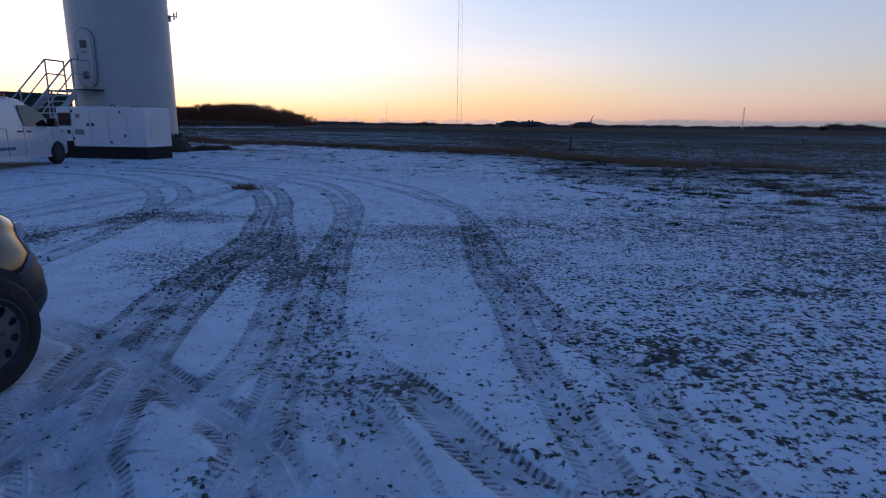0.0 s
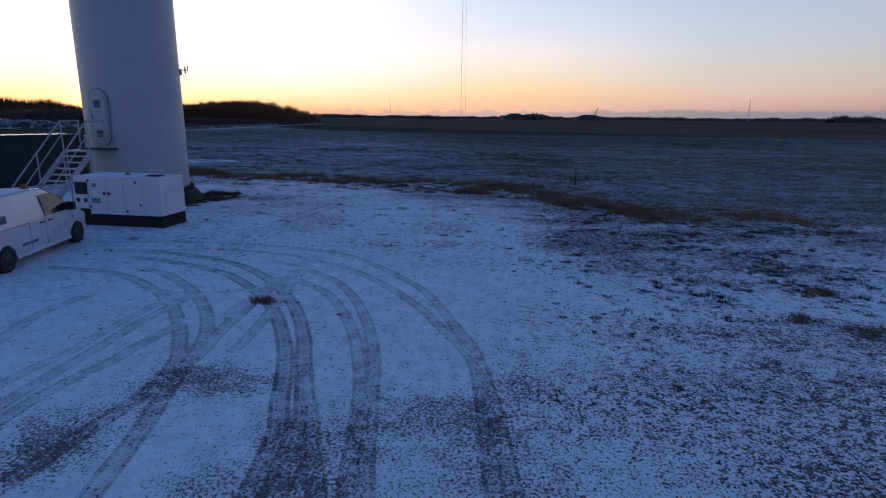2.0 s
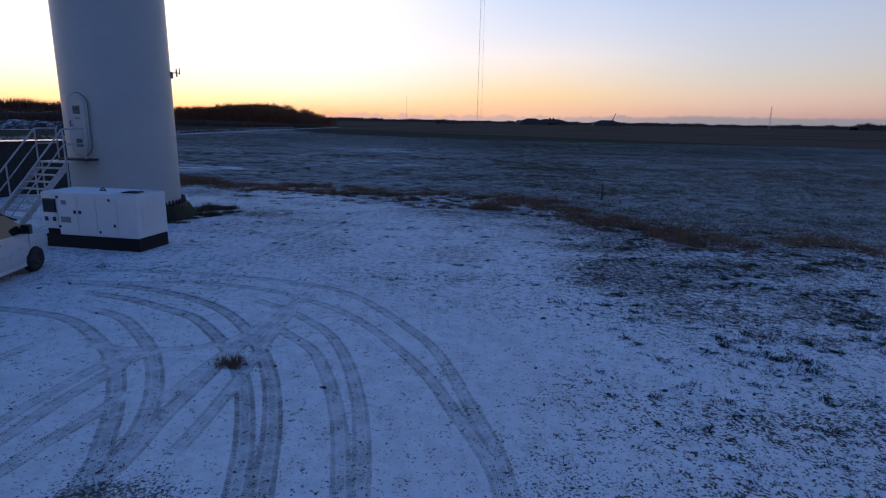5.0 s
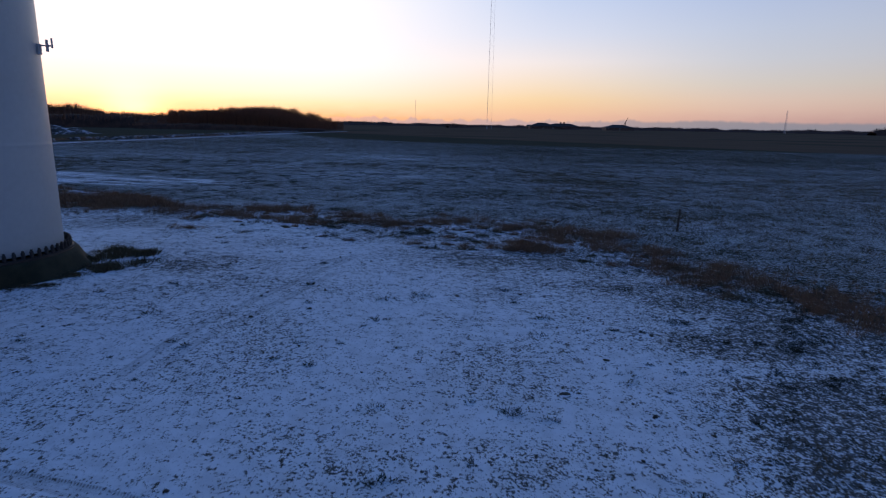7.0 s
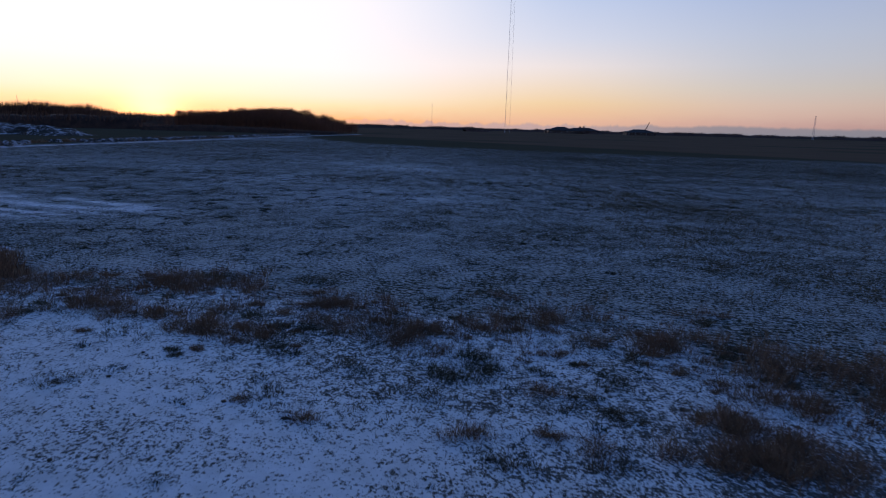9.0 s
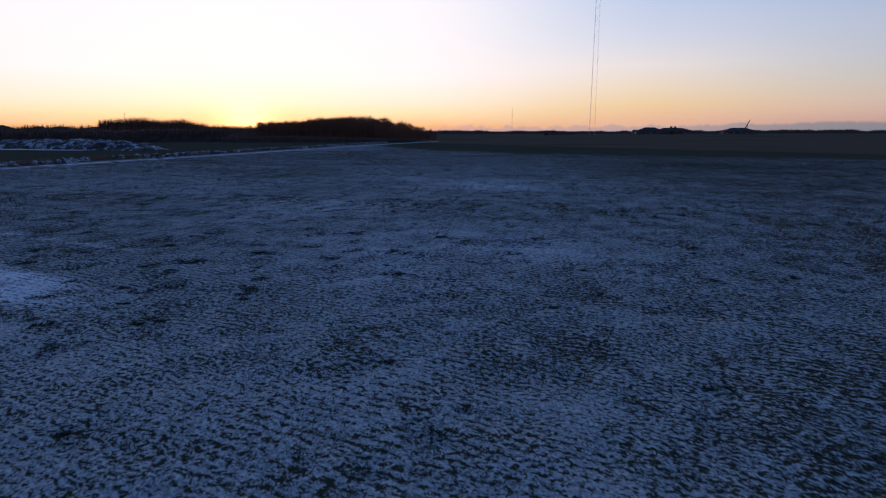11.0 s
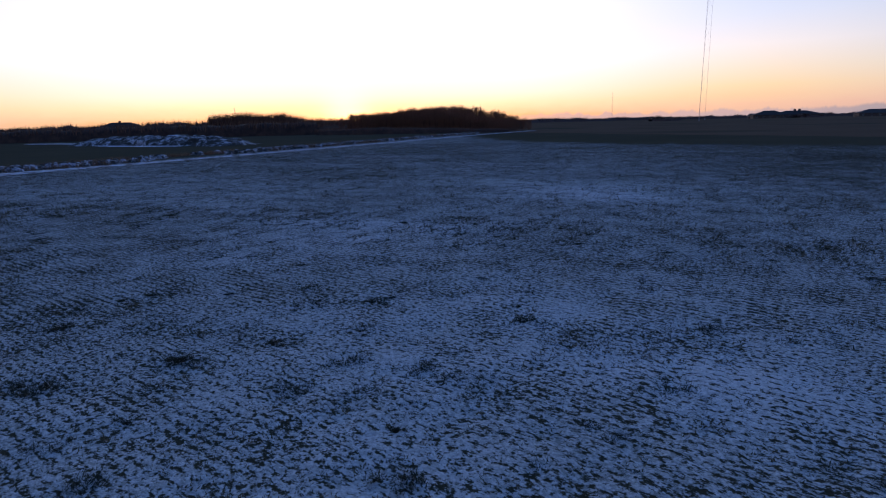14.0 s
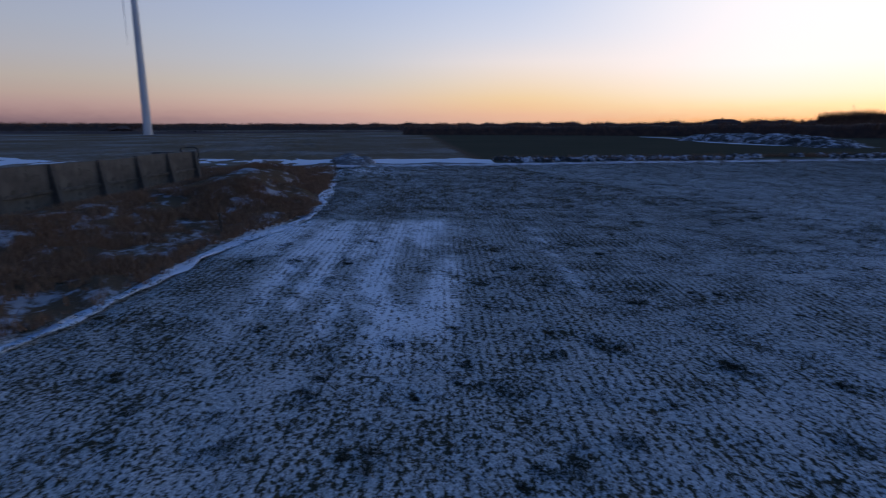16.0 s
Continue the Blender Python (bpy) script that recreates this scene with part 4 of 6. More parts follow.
tagged(ob, "mottled frosty grass beyond the yard", "grass", kind="stuff")

# larger clumps in the field
p = scatter(9000, -30, 12, 36, 66, lambda x, y: field_density(x, y) * 0.14 * smooth(fbm(x / 3, y / 3, 71, 3), 0.4, 0.7))
ob = blades("crop_clumps", p, rng.uniform(0.04, 0.08, len(p)), 26, 2.4, 0.010, M_TUFT, 1.4)
tagged(ob, "thicker dark green clumps in the frosted field", "grass", kind="stuff")


# tall dead grass along the rim of the yard
def rim_density(x, y):
    d = y - yard_edge(x)
    n = fbm(x / 1.5, y / 1.5, 81, 3)
    strip = np.exp(-((d - 0.3 + 0.5 * smooth(x, 0, 5)) / (1.0 + 0.9 * smooth(x, 0, 6))) ** 2)
    thin = 1 - 0.5 * smooth(x, -9, -5) * (1 - smooth(x, -2, 2.5))
    return strip * smooth(n, 0.38, 0.62) * thin * (x > -21)


p = scatter(40000, -22, 14, 14, 38, rim_density)
ob = blades("dead_grass", p, rng.uniform(0.10, 0.30, len(p)), 14, 0.5, 0.006, M_DEAD, 0.55)
tagged(ob, "tall reddish-brown dead grass along the yard's rim", "grass", kind="stuff")


# rough grass round the concrete wall
def rough_density(x, y):
    f, r, c = zones(x, y)
    return r * smooth(fbm(x / 2.0, y / 2.0, 91, 4), 0.38, 0.58) * (1 - c)


p = scatter(56000, -58, -12, 26, 47, rough_density)
p[:, 2] += 0.05
ob = blades("rough_grass", p, rng.uniform(0.12, 0.34, len(p)), 11, 0.5, 0.012, M_DEAD, 0.7)
tagged(ob, "rough brown dead grass below the concrete wall", "grass", kind="stuff")

# verge beyond the farm track
p = scatter(1400, -66, -60.8, 64, 215, lambda x, y: smooth(fbm(x / 3, y / 5, 95, 3), 0.36, 0.6))
ob = clods("verge_clods", p, rng.uniform(0.25, 0.65, len(p)), M_HEAP, 0.8)
tagged(ob, "snowy clods and turf along the farm track", "earth", kind="stuff")
p = scatter(4600, -67, -60.5, 64, 215, lambda x, y: smooth(fbm(x / 3, y / 5, 97, 3), 0.45, 0.6))
ob = blades("verge_grass", p, rng.uniform(0.3, 0.6, len(p)), 8, 0.8, 0.03, M_DEAD, 0.8)
tagged(ob, "brown dead grass along the farm track", "grass", kind="stuff")


def knots(spots, n):
    """Places of blades for ragged tussocks: a few uneven knots each. Also their heights."""
    pts, hs = [], []
    for x, y, r, h in spots:
        k = 7
        kx, ky = x + rng.normal(0, 0.55, k) * r * 1.4, y + rng.normal(0, 0.55, k) * r * 0.8
        w = rng.integers(0, k, n)
        px, py = kx[w] + rng.normal(0, 0.28, n) * r, ky[w] + rng.normal(0, 0.28, n) * r
        pts.append(np.stack([px, py, terrain(px, py)], 1))
        hs.append(h * rng.uniform(0.35, 1.2, n) * rng.uniform(0.6, 1.2, k)[w])
    return np.concatenate(pts), np.concatenate(hs)


GREEN = [(7.6, 11.2, 0.4, 0.15), (8.4, 13.6, 0.25, 0.2), (6.9, 11.75, 0.3, 0.14), (6.4, 14.4, 0.5, 0.13), (8.76, 15.7, 0.8, 0.13), (5.74, 18.0, 0.7, 0.12), (3.6, 18.1, 0.5, 0.1), (5.62, 25.05, 0.25, 0.16),
         (-5.91, 32.2, 0.4, 0.096), (-8.24, 31.9, 0.5, 0.084), (-8.08, 29.95, 0.3, 0.072), (-5.21, 30.1, 0.4, 0.09), (-3.06, 30.4, 0.4, 0.108), (-2.14, 31.3, 0.5, 0.108), (0.3, 32.3, 0.3, 0.108),
         (-0.53, 30.35, 0.2, 0.084), (-0.27, 30.2, 0.2, 0.084), (-1.83, 29.0, 0.25, 0.09), (-0.68, 29.1, 0.2, 0.084), (-0.84, 30.35, 0.2, 0.078)]
DEAD = [(-11.6, 34.5, 1.1, 0.26), (-11.8, 33.6, 0.9, 0.24), (-10.1, 33.5, 0.7, 0.26), (-9.0, 35.2, 0.7, 0.28), (-6.85, 32.3, 0.45, 0.30), (-8.1, 33.0, 0.35, 0.2), (-5.26, 34.1, 0.3, 0.22), (-4.57, 32.9, 0.6, 0.28),
        (-3.3, 32.95, 0.5, 0.3), (-1.0, 34.05, 0.7, 0.26), (1.14, 33.0, 0.6, 0.4), (2.86, 32.3, 0.9, 0.4), (1.02, 30.2, 0.3, 0.36), (0.81, 29.4, 0.3, 0.3), (1.17, 29.2, 0.4, 0.28), (1.9, 29.5, 0.6, 0.34),
        (2.2, 31.0, 0.6, 0.26), (4.15, 32.6, 0.9, 0.38), (4.9, 29.6, 0.8, 0.34), (6.3, 28.0, 0.8, 0.34)]
FIELD = [(-10.6, 50.7, 0.42, 0.13), (-9.5, 50.6, 0.4, 0.12), (-8.9, 50.7, 0.5, 0.14), (-9.4, 51.5, 0.45, 0.10), (-11.1, 52.0, 0.35, 0.12), (-12.9, 52.7, 0.4, 0.10), (-13.6, 53.9, 0.4, 0.10), (-11.0, 49.6, 0.35, 0.10), (-10.2, 49.7, 0.3, 0.10),
         (-9.7, 49.8, 0.4, 0.12), (-8.7, 48.2, 0.25, 0.11), (-6.9, 49.85, 0.25, 0.10), (-7.6, 49.0, 0.3, 0.10), (-5.8, 51.3, 0.35, 0.14), (-16.6, 50.2, 0.35, 0.13), (-14.6, 48.4, 0.35, 0.14), (-3.8, 53.9, 0.4, 0.13), (-12.8, 47.4, 0.3, 0.12)]
FURTHER = [(-30.4, 59.7, 0.9, 0.15), (-25.7, 56.0, 0.6, 0.14), (-17.8, 54.2, 0.5, 0.12), (-13.2, 49.8, 0.35, 0.12), (-11.6, 47.0, 0.3, 0.12), (-8.2, 66.0, 0.7, 0.14), (-6.9, 56.6, 0.6, 0.13), (-2.3, 61.9, 0.6, 0.13), (-14.5, 58.8, 0.5, 0.12),
           (-20.2, 63.8, 0.7, 0.14), (-25.2, 58.8, 0.6, 0.14), (-22.0, 43.0, 0.3, 0.12), (-15.6, 44.8, 0.3, 0.12), (-17.1, 47.2, 0.7, 0.12), (-13.5, 46.15, 0.4, 0.12), (-14.7, 48.3, 0.35, 0.12), (-16.5, 49.9, 0.3, 0.12), (-12.9, 42.4, 0.35, 0.12), (-13.3, 49.8, 0.3, 0.1),
           (-12.0, 43.85, 0.25, 0.1), (-14.1, 40.8, 0.3, 0.1), (-11.45, 46.2, 0.3, 0.12), (-14.4, 45.8, 0.3, 0.1), (-14.0, 43.3, 0.25, 0.1)]
p, h = knots(GREEN, 80)
ob = blades("grass_tussocks", p, h, 7, 0.45, 0.006, M_MIXED, 0.9)
tagged(ob, "low green-brown grass tussocks in thin snow", "grass", kind="stuff")
p, h = knots(DEAD, 110)
ob = blades("dead_tussocks", p, h, 13, 0.5, 0.0042, M_DEAD, 0.9)
tagged(ob, "reddish-brown dead grass tussocks at the yard's rim", "grass", kind="stuff")
p, h = knots([(-9.75, 25.75, 0.55, 0.15), (-10.2, 26.5, 0.50, 0.20), (-9.7, 26.6, 0.35, 0.14), (-9.75, 25.0, 0.40, 0.12), (-9.25, 24.85, 0.25, 0.18), (-9.9, 24.2, 0.3, 0.08), (-10.0, 23.3, 0.3, 0.07)], 300)
ob = blades("moss_clump", p, h, 7, 0.5, 0.008, M_TUFT, 0.9)
tagged(ob, "dark mossy weeds beside the tower foundation", "weeds", kind="stuff")
p = np.array([(-10.62, 26.30, 0.08), (-10.50, 26.05, 0.06), (-10.74, 26.48, 0.09)])
ob = clods("ice_patch", p, np.array([0.13, 0.09, 0.10]), M_ICESHEEN, 0.25)
tagged(ob, "small shiny patch of ice among moss beside the tower", "ice")
p, h = knots([(-3.50, 12.10, 0.22, 0.11)], 90)
ob = blades("weed_clump", p, h, 7, 0.5, 0.006, M_DEAD, 0.9)
tagged(ob, "small yellow-brown weed clump between tyre tracks", "weeds", kind="stuff")

# dark tussocks strewn over the frosted field
spots = []
dots = random.Random(12)
while len(spots) < 260:
    x, y = dots.uniform(-28, 12), dots.uniform(37, 64)
    k = dots.random() ** 2
    spots.append((x, y, 0.06 + 0.22 * k, 0.05 + 0.05 * k))
p, h = knots(spots, 40)
ob = blades("field_tussocks", p, h * 0.55, 9, 1.1, 0.007, M_SEDGE, 1.4)
tagged(ob, "dark green-brown tussocks strewn over the frosted field", "grass", kind="stuff")

p, h = knots([(x, y, 0.8 * w, t) for x, y, w, t in FIELD + FURTHER], 44)
ob = blades("turf_clumps", p, h * 0.55, 8, 1.1, 0.007, M_SEDGE, 1.4)
tagged(ob, "larger dark turf clumps lying in the frosted crop", "grass", kind="stuff")

# small dark tussocks and turf lumps on the snowy yard
spots = []
while len(spots) < 900:
    x, y = dots.uniform(-9, 13), dots.uniform(8, 33)
    keep = 0.25 + 0.75 * min(1.0, max(0.0, (x - 0.12 * y + 1.5) / 4.0))
    if dots.random() < keep and y < float(yard_edge(np.array([x]))[0]) + 1.5 and not (y < 17 and x < 2.0) and bool(off_pieces(np.array(x), np.array(y))):
        k = dots.random() ** 2.5
        spots.append((x, y, 0.025 + 0.12 * k, 0.025 + 0.045 * k))
p, h = knots(spots, 14)
ob = blades("turf_lumps", p, h, 7, 1.0, 0.009, M_SEDGE, 1.2)
tagged(ob, "small dark turf lumps poking through the snow", "grass", kind="stuff")

# broken turf over the outer, rougher side of the yard
spots = []
while len(spots) < 230:
    x, y = dots.uniform(2.5, 16), dots.uniform(12.8, 27)
    if dots.random() < min(1.0, max(0.0, (x - 0.12 * y - 0.8) / 3.0)) * float(smooth(fbm(np.array([x / 2.2]), np.array([y / 1.4]), 88, 3), 0.36, 0.6)[0]):
        k = dots.random() ** 2
        spots.append((x, y, 0.10 + 0.30 * k, 0.06 + 0.07 * k))
p, h = knots(spots, 40)
ob = blades("yard_turf", p, h * 0.8, 8, 0.9, 0.007, M_SEDGE, 1.1)
tagged(ob, "broken dark turf over the rougher side of the snowy yard", "grass", kind="stuff")

# many small tussocks where the yard gives way to the field
spots, dull_spots = [], []
while len(spots) < 110:
    x = dots.uniform(-11, 8.5)
    y = float(yard_edge(np.array([x]))[0]) + dots.gauss(-1.0, 1.5)
    k = dots.random() ** 2
    (spots if dots.random() < 0.6 else dull_spots).append((x, y, 0.08 + 0.30 * k, 0.07 + 0.17 * k))
p, h = knots(spots, 44)
ob = blades("rim_tussocks", p, h, 9, 0.6, 0.0045, M_DEAD, 0.9)
tagged(ob, "small reddish-brown tussocks between yard and field", "grass", kind="stuff")
p, h = knots(dull_spots, 44)
ob = blades("rim_weeds", p, h * 0.75, 8, 0.7, 0.0055, M_TUFT, 1.0)
tagged(ob, "dark green weeds between yard and field", "weeds", kind="stuff")

# ---------------------------------------------------------------- wind turbine tower with door and stair
TX, TY, TR = -12.18, 24.42, 1.74


def turbine_tower():
    root = thing("turbine_tower", pose(TX, TY, 0), "pale painted steel wind turbine tower on a mossy concrete plinth", "tower")
    part("tower_shaft", lathe([(TR, 0.62), (TR, 2.95), (TR, 3.0), (TR + 0.004, 3.02), (TR + 0.004, 3.06), (TR, 3.08), (TR, 3.13), (TR - 0.01, 9.55), (TR - 0.01, 9.6), (TR - 0.004, 9.62), (TR - 0.004, 9.68), (TR - 0.011, 9.7), (TR - 0.012, 9.75),
                               (TR - 0.15, 22.0), (TR - 0.5, 48.0), (0.0, 48.0)], 96), M_TOWER, root, smooth=True).data.set_sharp_from_angle(angle=radians(40))
    part("base_flange", lathe([(TR + 0.02, 0.50), (TR + 0.20, 0.50), (TR + 0.20, 0.575), (TR + 0.015, 0.575)], 72), M_BOLT, root)
    bolt = bmesh.new()
    tube(bolt, (0, 0, 0), (0, 0, 0.15), 0.040, 6)
    tube(bolt, (0, 0, 0.0), (0, 0, 0.19), 0.026, 6)
    first = part("bolt", bolt, M_BOLT, root)
    for i in range(64):
        a = 2 * math.pi * i / 64
        ob = first if i == 0 else new("bolt", first.data)
        ob.parent = root
        ob.matrix_local = pose((TR + 0.12) * math.cos(a), (TR + 0.12) * math.sin(a), 0.572)
    plinth = lathe([(0.0, 0.52), (TR + 0.26, 0.52), (TR + 0.32, 0.45), (TR + 0.40, 0.20), (TR + 0.58, 0.03), (TR + 0.85, -0.06), (TR + 0.95, -0.25)], 72)
    for v in plinth.verts:
        r = math.hypot(v.co.x, v.co.y)
        if r > TR + 0.35:
            k = 1 + 0.06 * (noise.noise(v.co * 1.3) + 0.6 * noise.noise(v.co * 4.0))
            v.co.x *= k
            v.co.y *= k
            v.co.z += 0.05 * noise.noise(v.co * 2.1)
    part("plinth", plinth, M_MOSS, root, "mossy concrete plinth", smooth=True)
    # instrument bracket high on the shaft
    a = radians(22)
    c, s = math.cos(a), math.sin(a)
    bm = bmesh.new()
    tube(bm, (TR * c, TR * s, 5.25), ((TR + 0.30) * c, (TR + 0.30) * s, 5.25), 0.018, 8)
    tube(bm, ((TR + 0.30) * c, (TR + 0.30) * s, 5.2), ((TR + 0.30) * c, (TR + 0.30) * s, 5.42), 0.02, 8)
    tube(bm, ((TR + 0.20) * c, (TR + 0.20) * s, 5.12), ((TR + 0.20) * c, (TR + 0.20) * s, 5.38), 0.03, 8)
    box(bm, ((TR + 0.02) * c - 0.05, (TR + 0.02) * s - 0.05, 5.05), ((TR + 0.02) * c + 0.05, (TR + 0.02) * s + 0.05, 5.28), 0.01)
    part("sensor_bracket", bm, M_STEEL, root, "small grey sensor bracket")
    # small junction box low on the shaft
    a = radians(-88)
    m = pose(TR * math.cos(a), TR * math.sin(a), 0.95, 0, 0, -88)
    bm = boxbm((-0.02, -0.10, -0.16), (0.12, 0.10, 0.16), 0.015)
    bmesh.ops.transform(bm, matrix=m, verts=bm.verts)
    part("junction_box", bm, M_BOLT, root, "dark junction box")
    return root


def stadium(cx, cz, w, h, n=10):
    """Outline of an oval door: straight sides, round ends."""
    r = w / 2
    pts = []
    for i in range(n + 1):
        a = math.pi * i / n
        pts.append((cx + r * math.cos(a), cz + h / 2 - r + r * math.sin(a)))
    for i in range(n + 1):
        a = math.pi + math.pi * i / n
        pts.append((cx + r * math.cos(a), cz - h / 2 + r + r * math.sin(a)))
    return pts


DOOR_A = -103.0     # degrees round the shaft
DZ = 2.42           # door sill


def tower_door():
    """Local frame: x along the door's width, y out of the shaft, z up."""
    a = radians(DOOR_A)
    m = pose(TX + TR * math.cos(a), TY + TR * math.sin(a), DZ, 0, 0, DOOR_A - 90)
    root = thing("tower_door", m, "closed oval steel tower door with two vent grilles", "door")
    part("door_frame", prism(stadium(0, 0.98, 0.78, 2.02), -0.14, 0.03, "Y", bevel=0.010), M_TOWER, root)
    part("door_leaf", prism(stadium(0, 0.98, 0.64, 1.86), 0.032, 0.06, "Y", bevel=0.008), M_TOWER, root, "pale grey door leaf")
    for z in (0.40, 1.46):
        bm = boxbm((-0.14, 0.061, z - 0.13), (0.14, 0.075, z + 0.13), 0.004)
        grille = part("vent_grille", bm, M_GREYDECAL, root, "dark louvred vent grille")
        for i in range(7):
            zz = z - 0.115 + i * 0.038
            part("slat", boxbm((-0.12, 0.075, zz - 0.006), (0.12, 0.09, zz + 0.010)), M_BOLT, grille)
    part("door_handle", tube(tubebm((0.24, 0.06, 0.95), (0.24, 0.115, 0.95), 0.015), (0.24, 0.115, 0.95), (0.24, 0.115, 1.12), 0.013), M_BOLT, root)
    part("label", boxbm((-0.12, 0.061, 1.16), (0.10, 0.065, 1.22)), M_GREYDECAL, root, "small unreadable notice")
    # rubber bead and cable round the frame
    bm = bmesh.new()
    o = stadium(0, 0.98, 0.82, 2.06, 12)
    for p0, p1 in zip(o, o[1:] + o[:1]):
        tube(bm, (p0[0], 0.0, p0[1]), (p1[0], 0.0, p1[1]), 0.014, 6)
    part("rubber_seal", bm, M_GREYDECAL, root, "grey rubber seal")
    part("sill_step", boxbm((-0.62, 0.0, -0.16), (0.62, 0.42, -0.10), 0.006), M_BOLT, root, "dark steel sill step")
    return root


def tower_stair():
    """Straight galvanised stair from the ground to the door, with a small landing."""
    a = radians(DOOR_A)
    m = pose(TX + TR * math.cos(a), TY + TR * math.sin(a), 0, 0, 0, DOOR_A - 90)
    root = thing("tower_stair", m, "galvanised steel stair with open treads and twin handrails", "stair")
    w0, w1 = -0.30, 0.80          # sides of the flight
    top, y0 = DZ - 0.16, 0.95     # landing height and its outer edge
    run, n = 2.15, 11
    z_end = ground_z(TX - 2, TY - 4)
    part("landing", boxbm((w0, 0.18, top - 0.05), (w1, y0, top), 0.006), M_STEEL, root)
    for x in (w0, w1):
        bm = prism([(y0, top), (y0, top - 0.26), (y0 + run, z_end), (y0 + run + 0.22, z_end), ], x - 0.025, x + 0.025, "X")
        part("stringer", bm, M_STEEL, root)
    tread = None
    for i in range(1, n):
        z = top - (top - z_end) * i / n
        y = y0 + run * (i - 0.5) / n
        if tread is None:
            tread = part("tread", boxbm((w0 + 0.03, -0.12, -0.02), (w1 - 0.03, 0.12, 0.018), 0.004), M_STEEL, root)
            ob = tread
        else:
            ob = new("tread", tread.data)
            ob.parent = root
        ob.matrix_local = pose(0, y, z)
    for x in (w0, w1):
        for up_, r in ((1.02, 0.026), (0.55, 0.020)):
            bm = tubebm((x, 0.16, top + up_), (x, y0, top + up_), r)
            tube(bm, (x, y0, top + up_), (x, y0 + run + 0.05, z_end + up_), r)
            part("handrail", bm, M_STEEL, root)
        for y, z in ((0.2, top), (y0, top), (y0 + run * 0.5, top - (top - z_end) * 0.5), (y0 + run + 0.05, z_end)):
            part("post", tubebm((x, y, z - 0.12), (x, y, z + 1.02), 0.024), M_STEEL, root)
    for x in (w0 + 0.05, w1 - 0.05):
        part("leg", tubebm((x, y0 - 0.06, top - 0.05), (x, y0 - 0.06, -0.05), 0.03), M_STEEL, root)
    return root


turbine_tower()
tower_door()
tower_stair()

# ---------------------------------------------------------------- generator


def generator():
    """Local frame: x to the control end (-) and the air end (+), y back, z up."""
    L, D, H, B = 3.02, 1.22, 1.55, 0.36
    gz = ground_z(-10, 19.8)
    root = thing("generator", pose(-10.10, 19.72, gz, 0, 0, -9.5), "white canopied diesel generator on a black base frame", "generator")
    x0, x1, y0, y1 = -L / 2, L / 2, -D / 2, D / 2
    part("base_frame", boxbm((x0 + 0.02, y0 + 0.02, -0.05), (x1 - 0.01, y1 - 0.02, B), 0.012), M_BLACK, root, "black fuel-tank base")
    part("canopy", boxbm((x0 + 0.52, y0, B + 0.003), (x1, y1, H), 0.03), M_GENSET, root)
    part("control_housing", boxbm((x0, y0 + 0.02, B + 0.16), (x0 + 0.517, y1, H - 0.004), 0.03), M_GENSET, root)
    part("cable_bay", boxbm((x0 + 0.03, y0 + 0.10, B + 0.003), (x0 + 0.515, y1 - 0.03, B + 0.157)), M_BLACK, root, "dark open cable bay")
    door = part("control_door", boxbm((x0 + 0.05, y0 + 0.002, 0.62), (x0 + 0.50, y0 + 0.018, 1.40), 0.006), M_GENSET, root)
    part("door_gasket", prism([(x0 + 0.055, 0.98), (x0 + 0.495, 0.98), (x0 + 0.495, 1.37), (x0 + 0.055, 1.37)], y0 - 0.004, y0 + 0.001, "Y"), M_PLASTIC, door)
    part("control_panel", boxbm((x0 + 0.10, y0 - 0.012, 1.05), (x0 + 0.45, y0 - 0.005, 1.31), 0.002), M_GREYDECAL, door, "grey control panel behind a window")
    part("panel_window", boxbm((x0 + 0.085, y0 - 0.022, 1.03), (x0 + 0.465, y0 - 0.014, 1.33), 0.002), M_WINDOW, door)
    for cx in (x0 + 0.14, x0 + 0.40):
        part("socket", boxbm((cx - 0.045, y0 - 0.03, 0.74), (cx + 0.045, y0 + 0.0, 0.86), 0.01), M_PLASTIC, door, "black power socket")
    # service doors: panels a little proud of the canopy, with latches
    for i, (a, b) in enumerate(((x0 + 0.60, x0 + 1.18), (x0 + 1.20, x0 + 1.78))):
        d_ = part("service_door", boxbm((a, y0 - 0.014, B + 0.10), (b - 0.01, y0 + 0.002, H - 0.10), 0.006), M_GENSET, root)
        part("latch", boxbm(((a + 0.50 if i == 0 else a + 0.06) - 0.04, y0 - 0.035, 0.98), ((a + 0.50 if i == 0 else a + 0.06) + 0.04, y0 - 0.014, 1.07), 0.008), M_PLASTIC, d_, "black latch")
    d_ = part("service_door", boxbm((x0 + 1.80, y0 - 0.014, B + 0.10), (x0 + 2.42, y0 + 0.002, H - 0.10), 0.006), M_GENSET, root)
    part("latch", boxbm((x0 + 2.30, y0 - 0.032, 0.66), (x0 + 2.36, y0 - 0.014, 0.74), 0.008), M_PLASTIC, d_, "black latch")
    for cx, cz in ((x0 + 0.56, 1.42), (x0 + 2.22, 1.40), (x0 + 1.85, 0.50), (x0 + 0.56, 0.60)):
        part("hinge", boxbm((cx - 0.028, y0 - 0.03, cz - 0.035), (cx + 0.028, y0 + 0.001, cz + 0.035), 0.006), M_PLASTIC, root)
    part("rating_plate", boxbm((x0 + 0.62, y0 - 0.019, 0.72), (x0 + 0.94, y0 - 0.0155, 0.88)), M_GREYDECAL, root, "grey unreadable rating plate")
    part("notice", boxbm((x0 + 0.68, y0 - 0.019, 1.22), (x0 + 0.84, y0 - 0.0155, 1.34)), M_GREYDECAL, root, "pale unreadable notice")
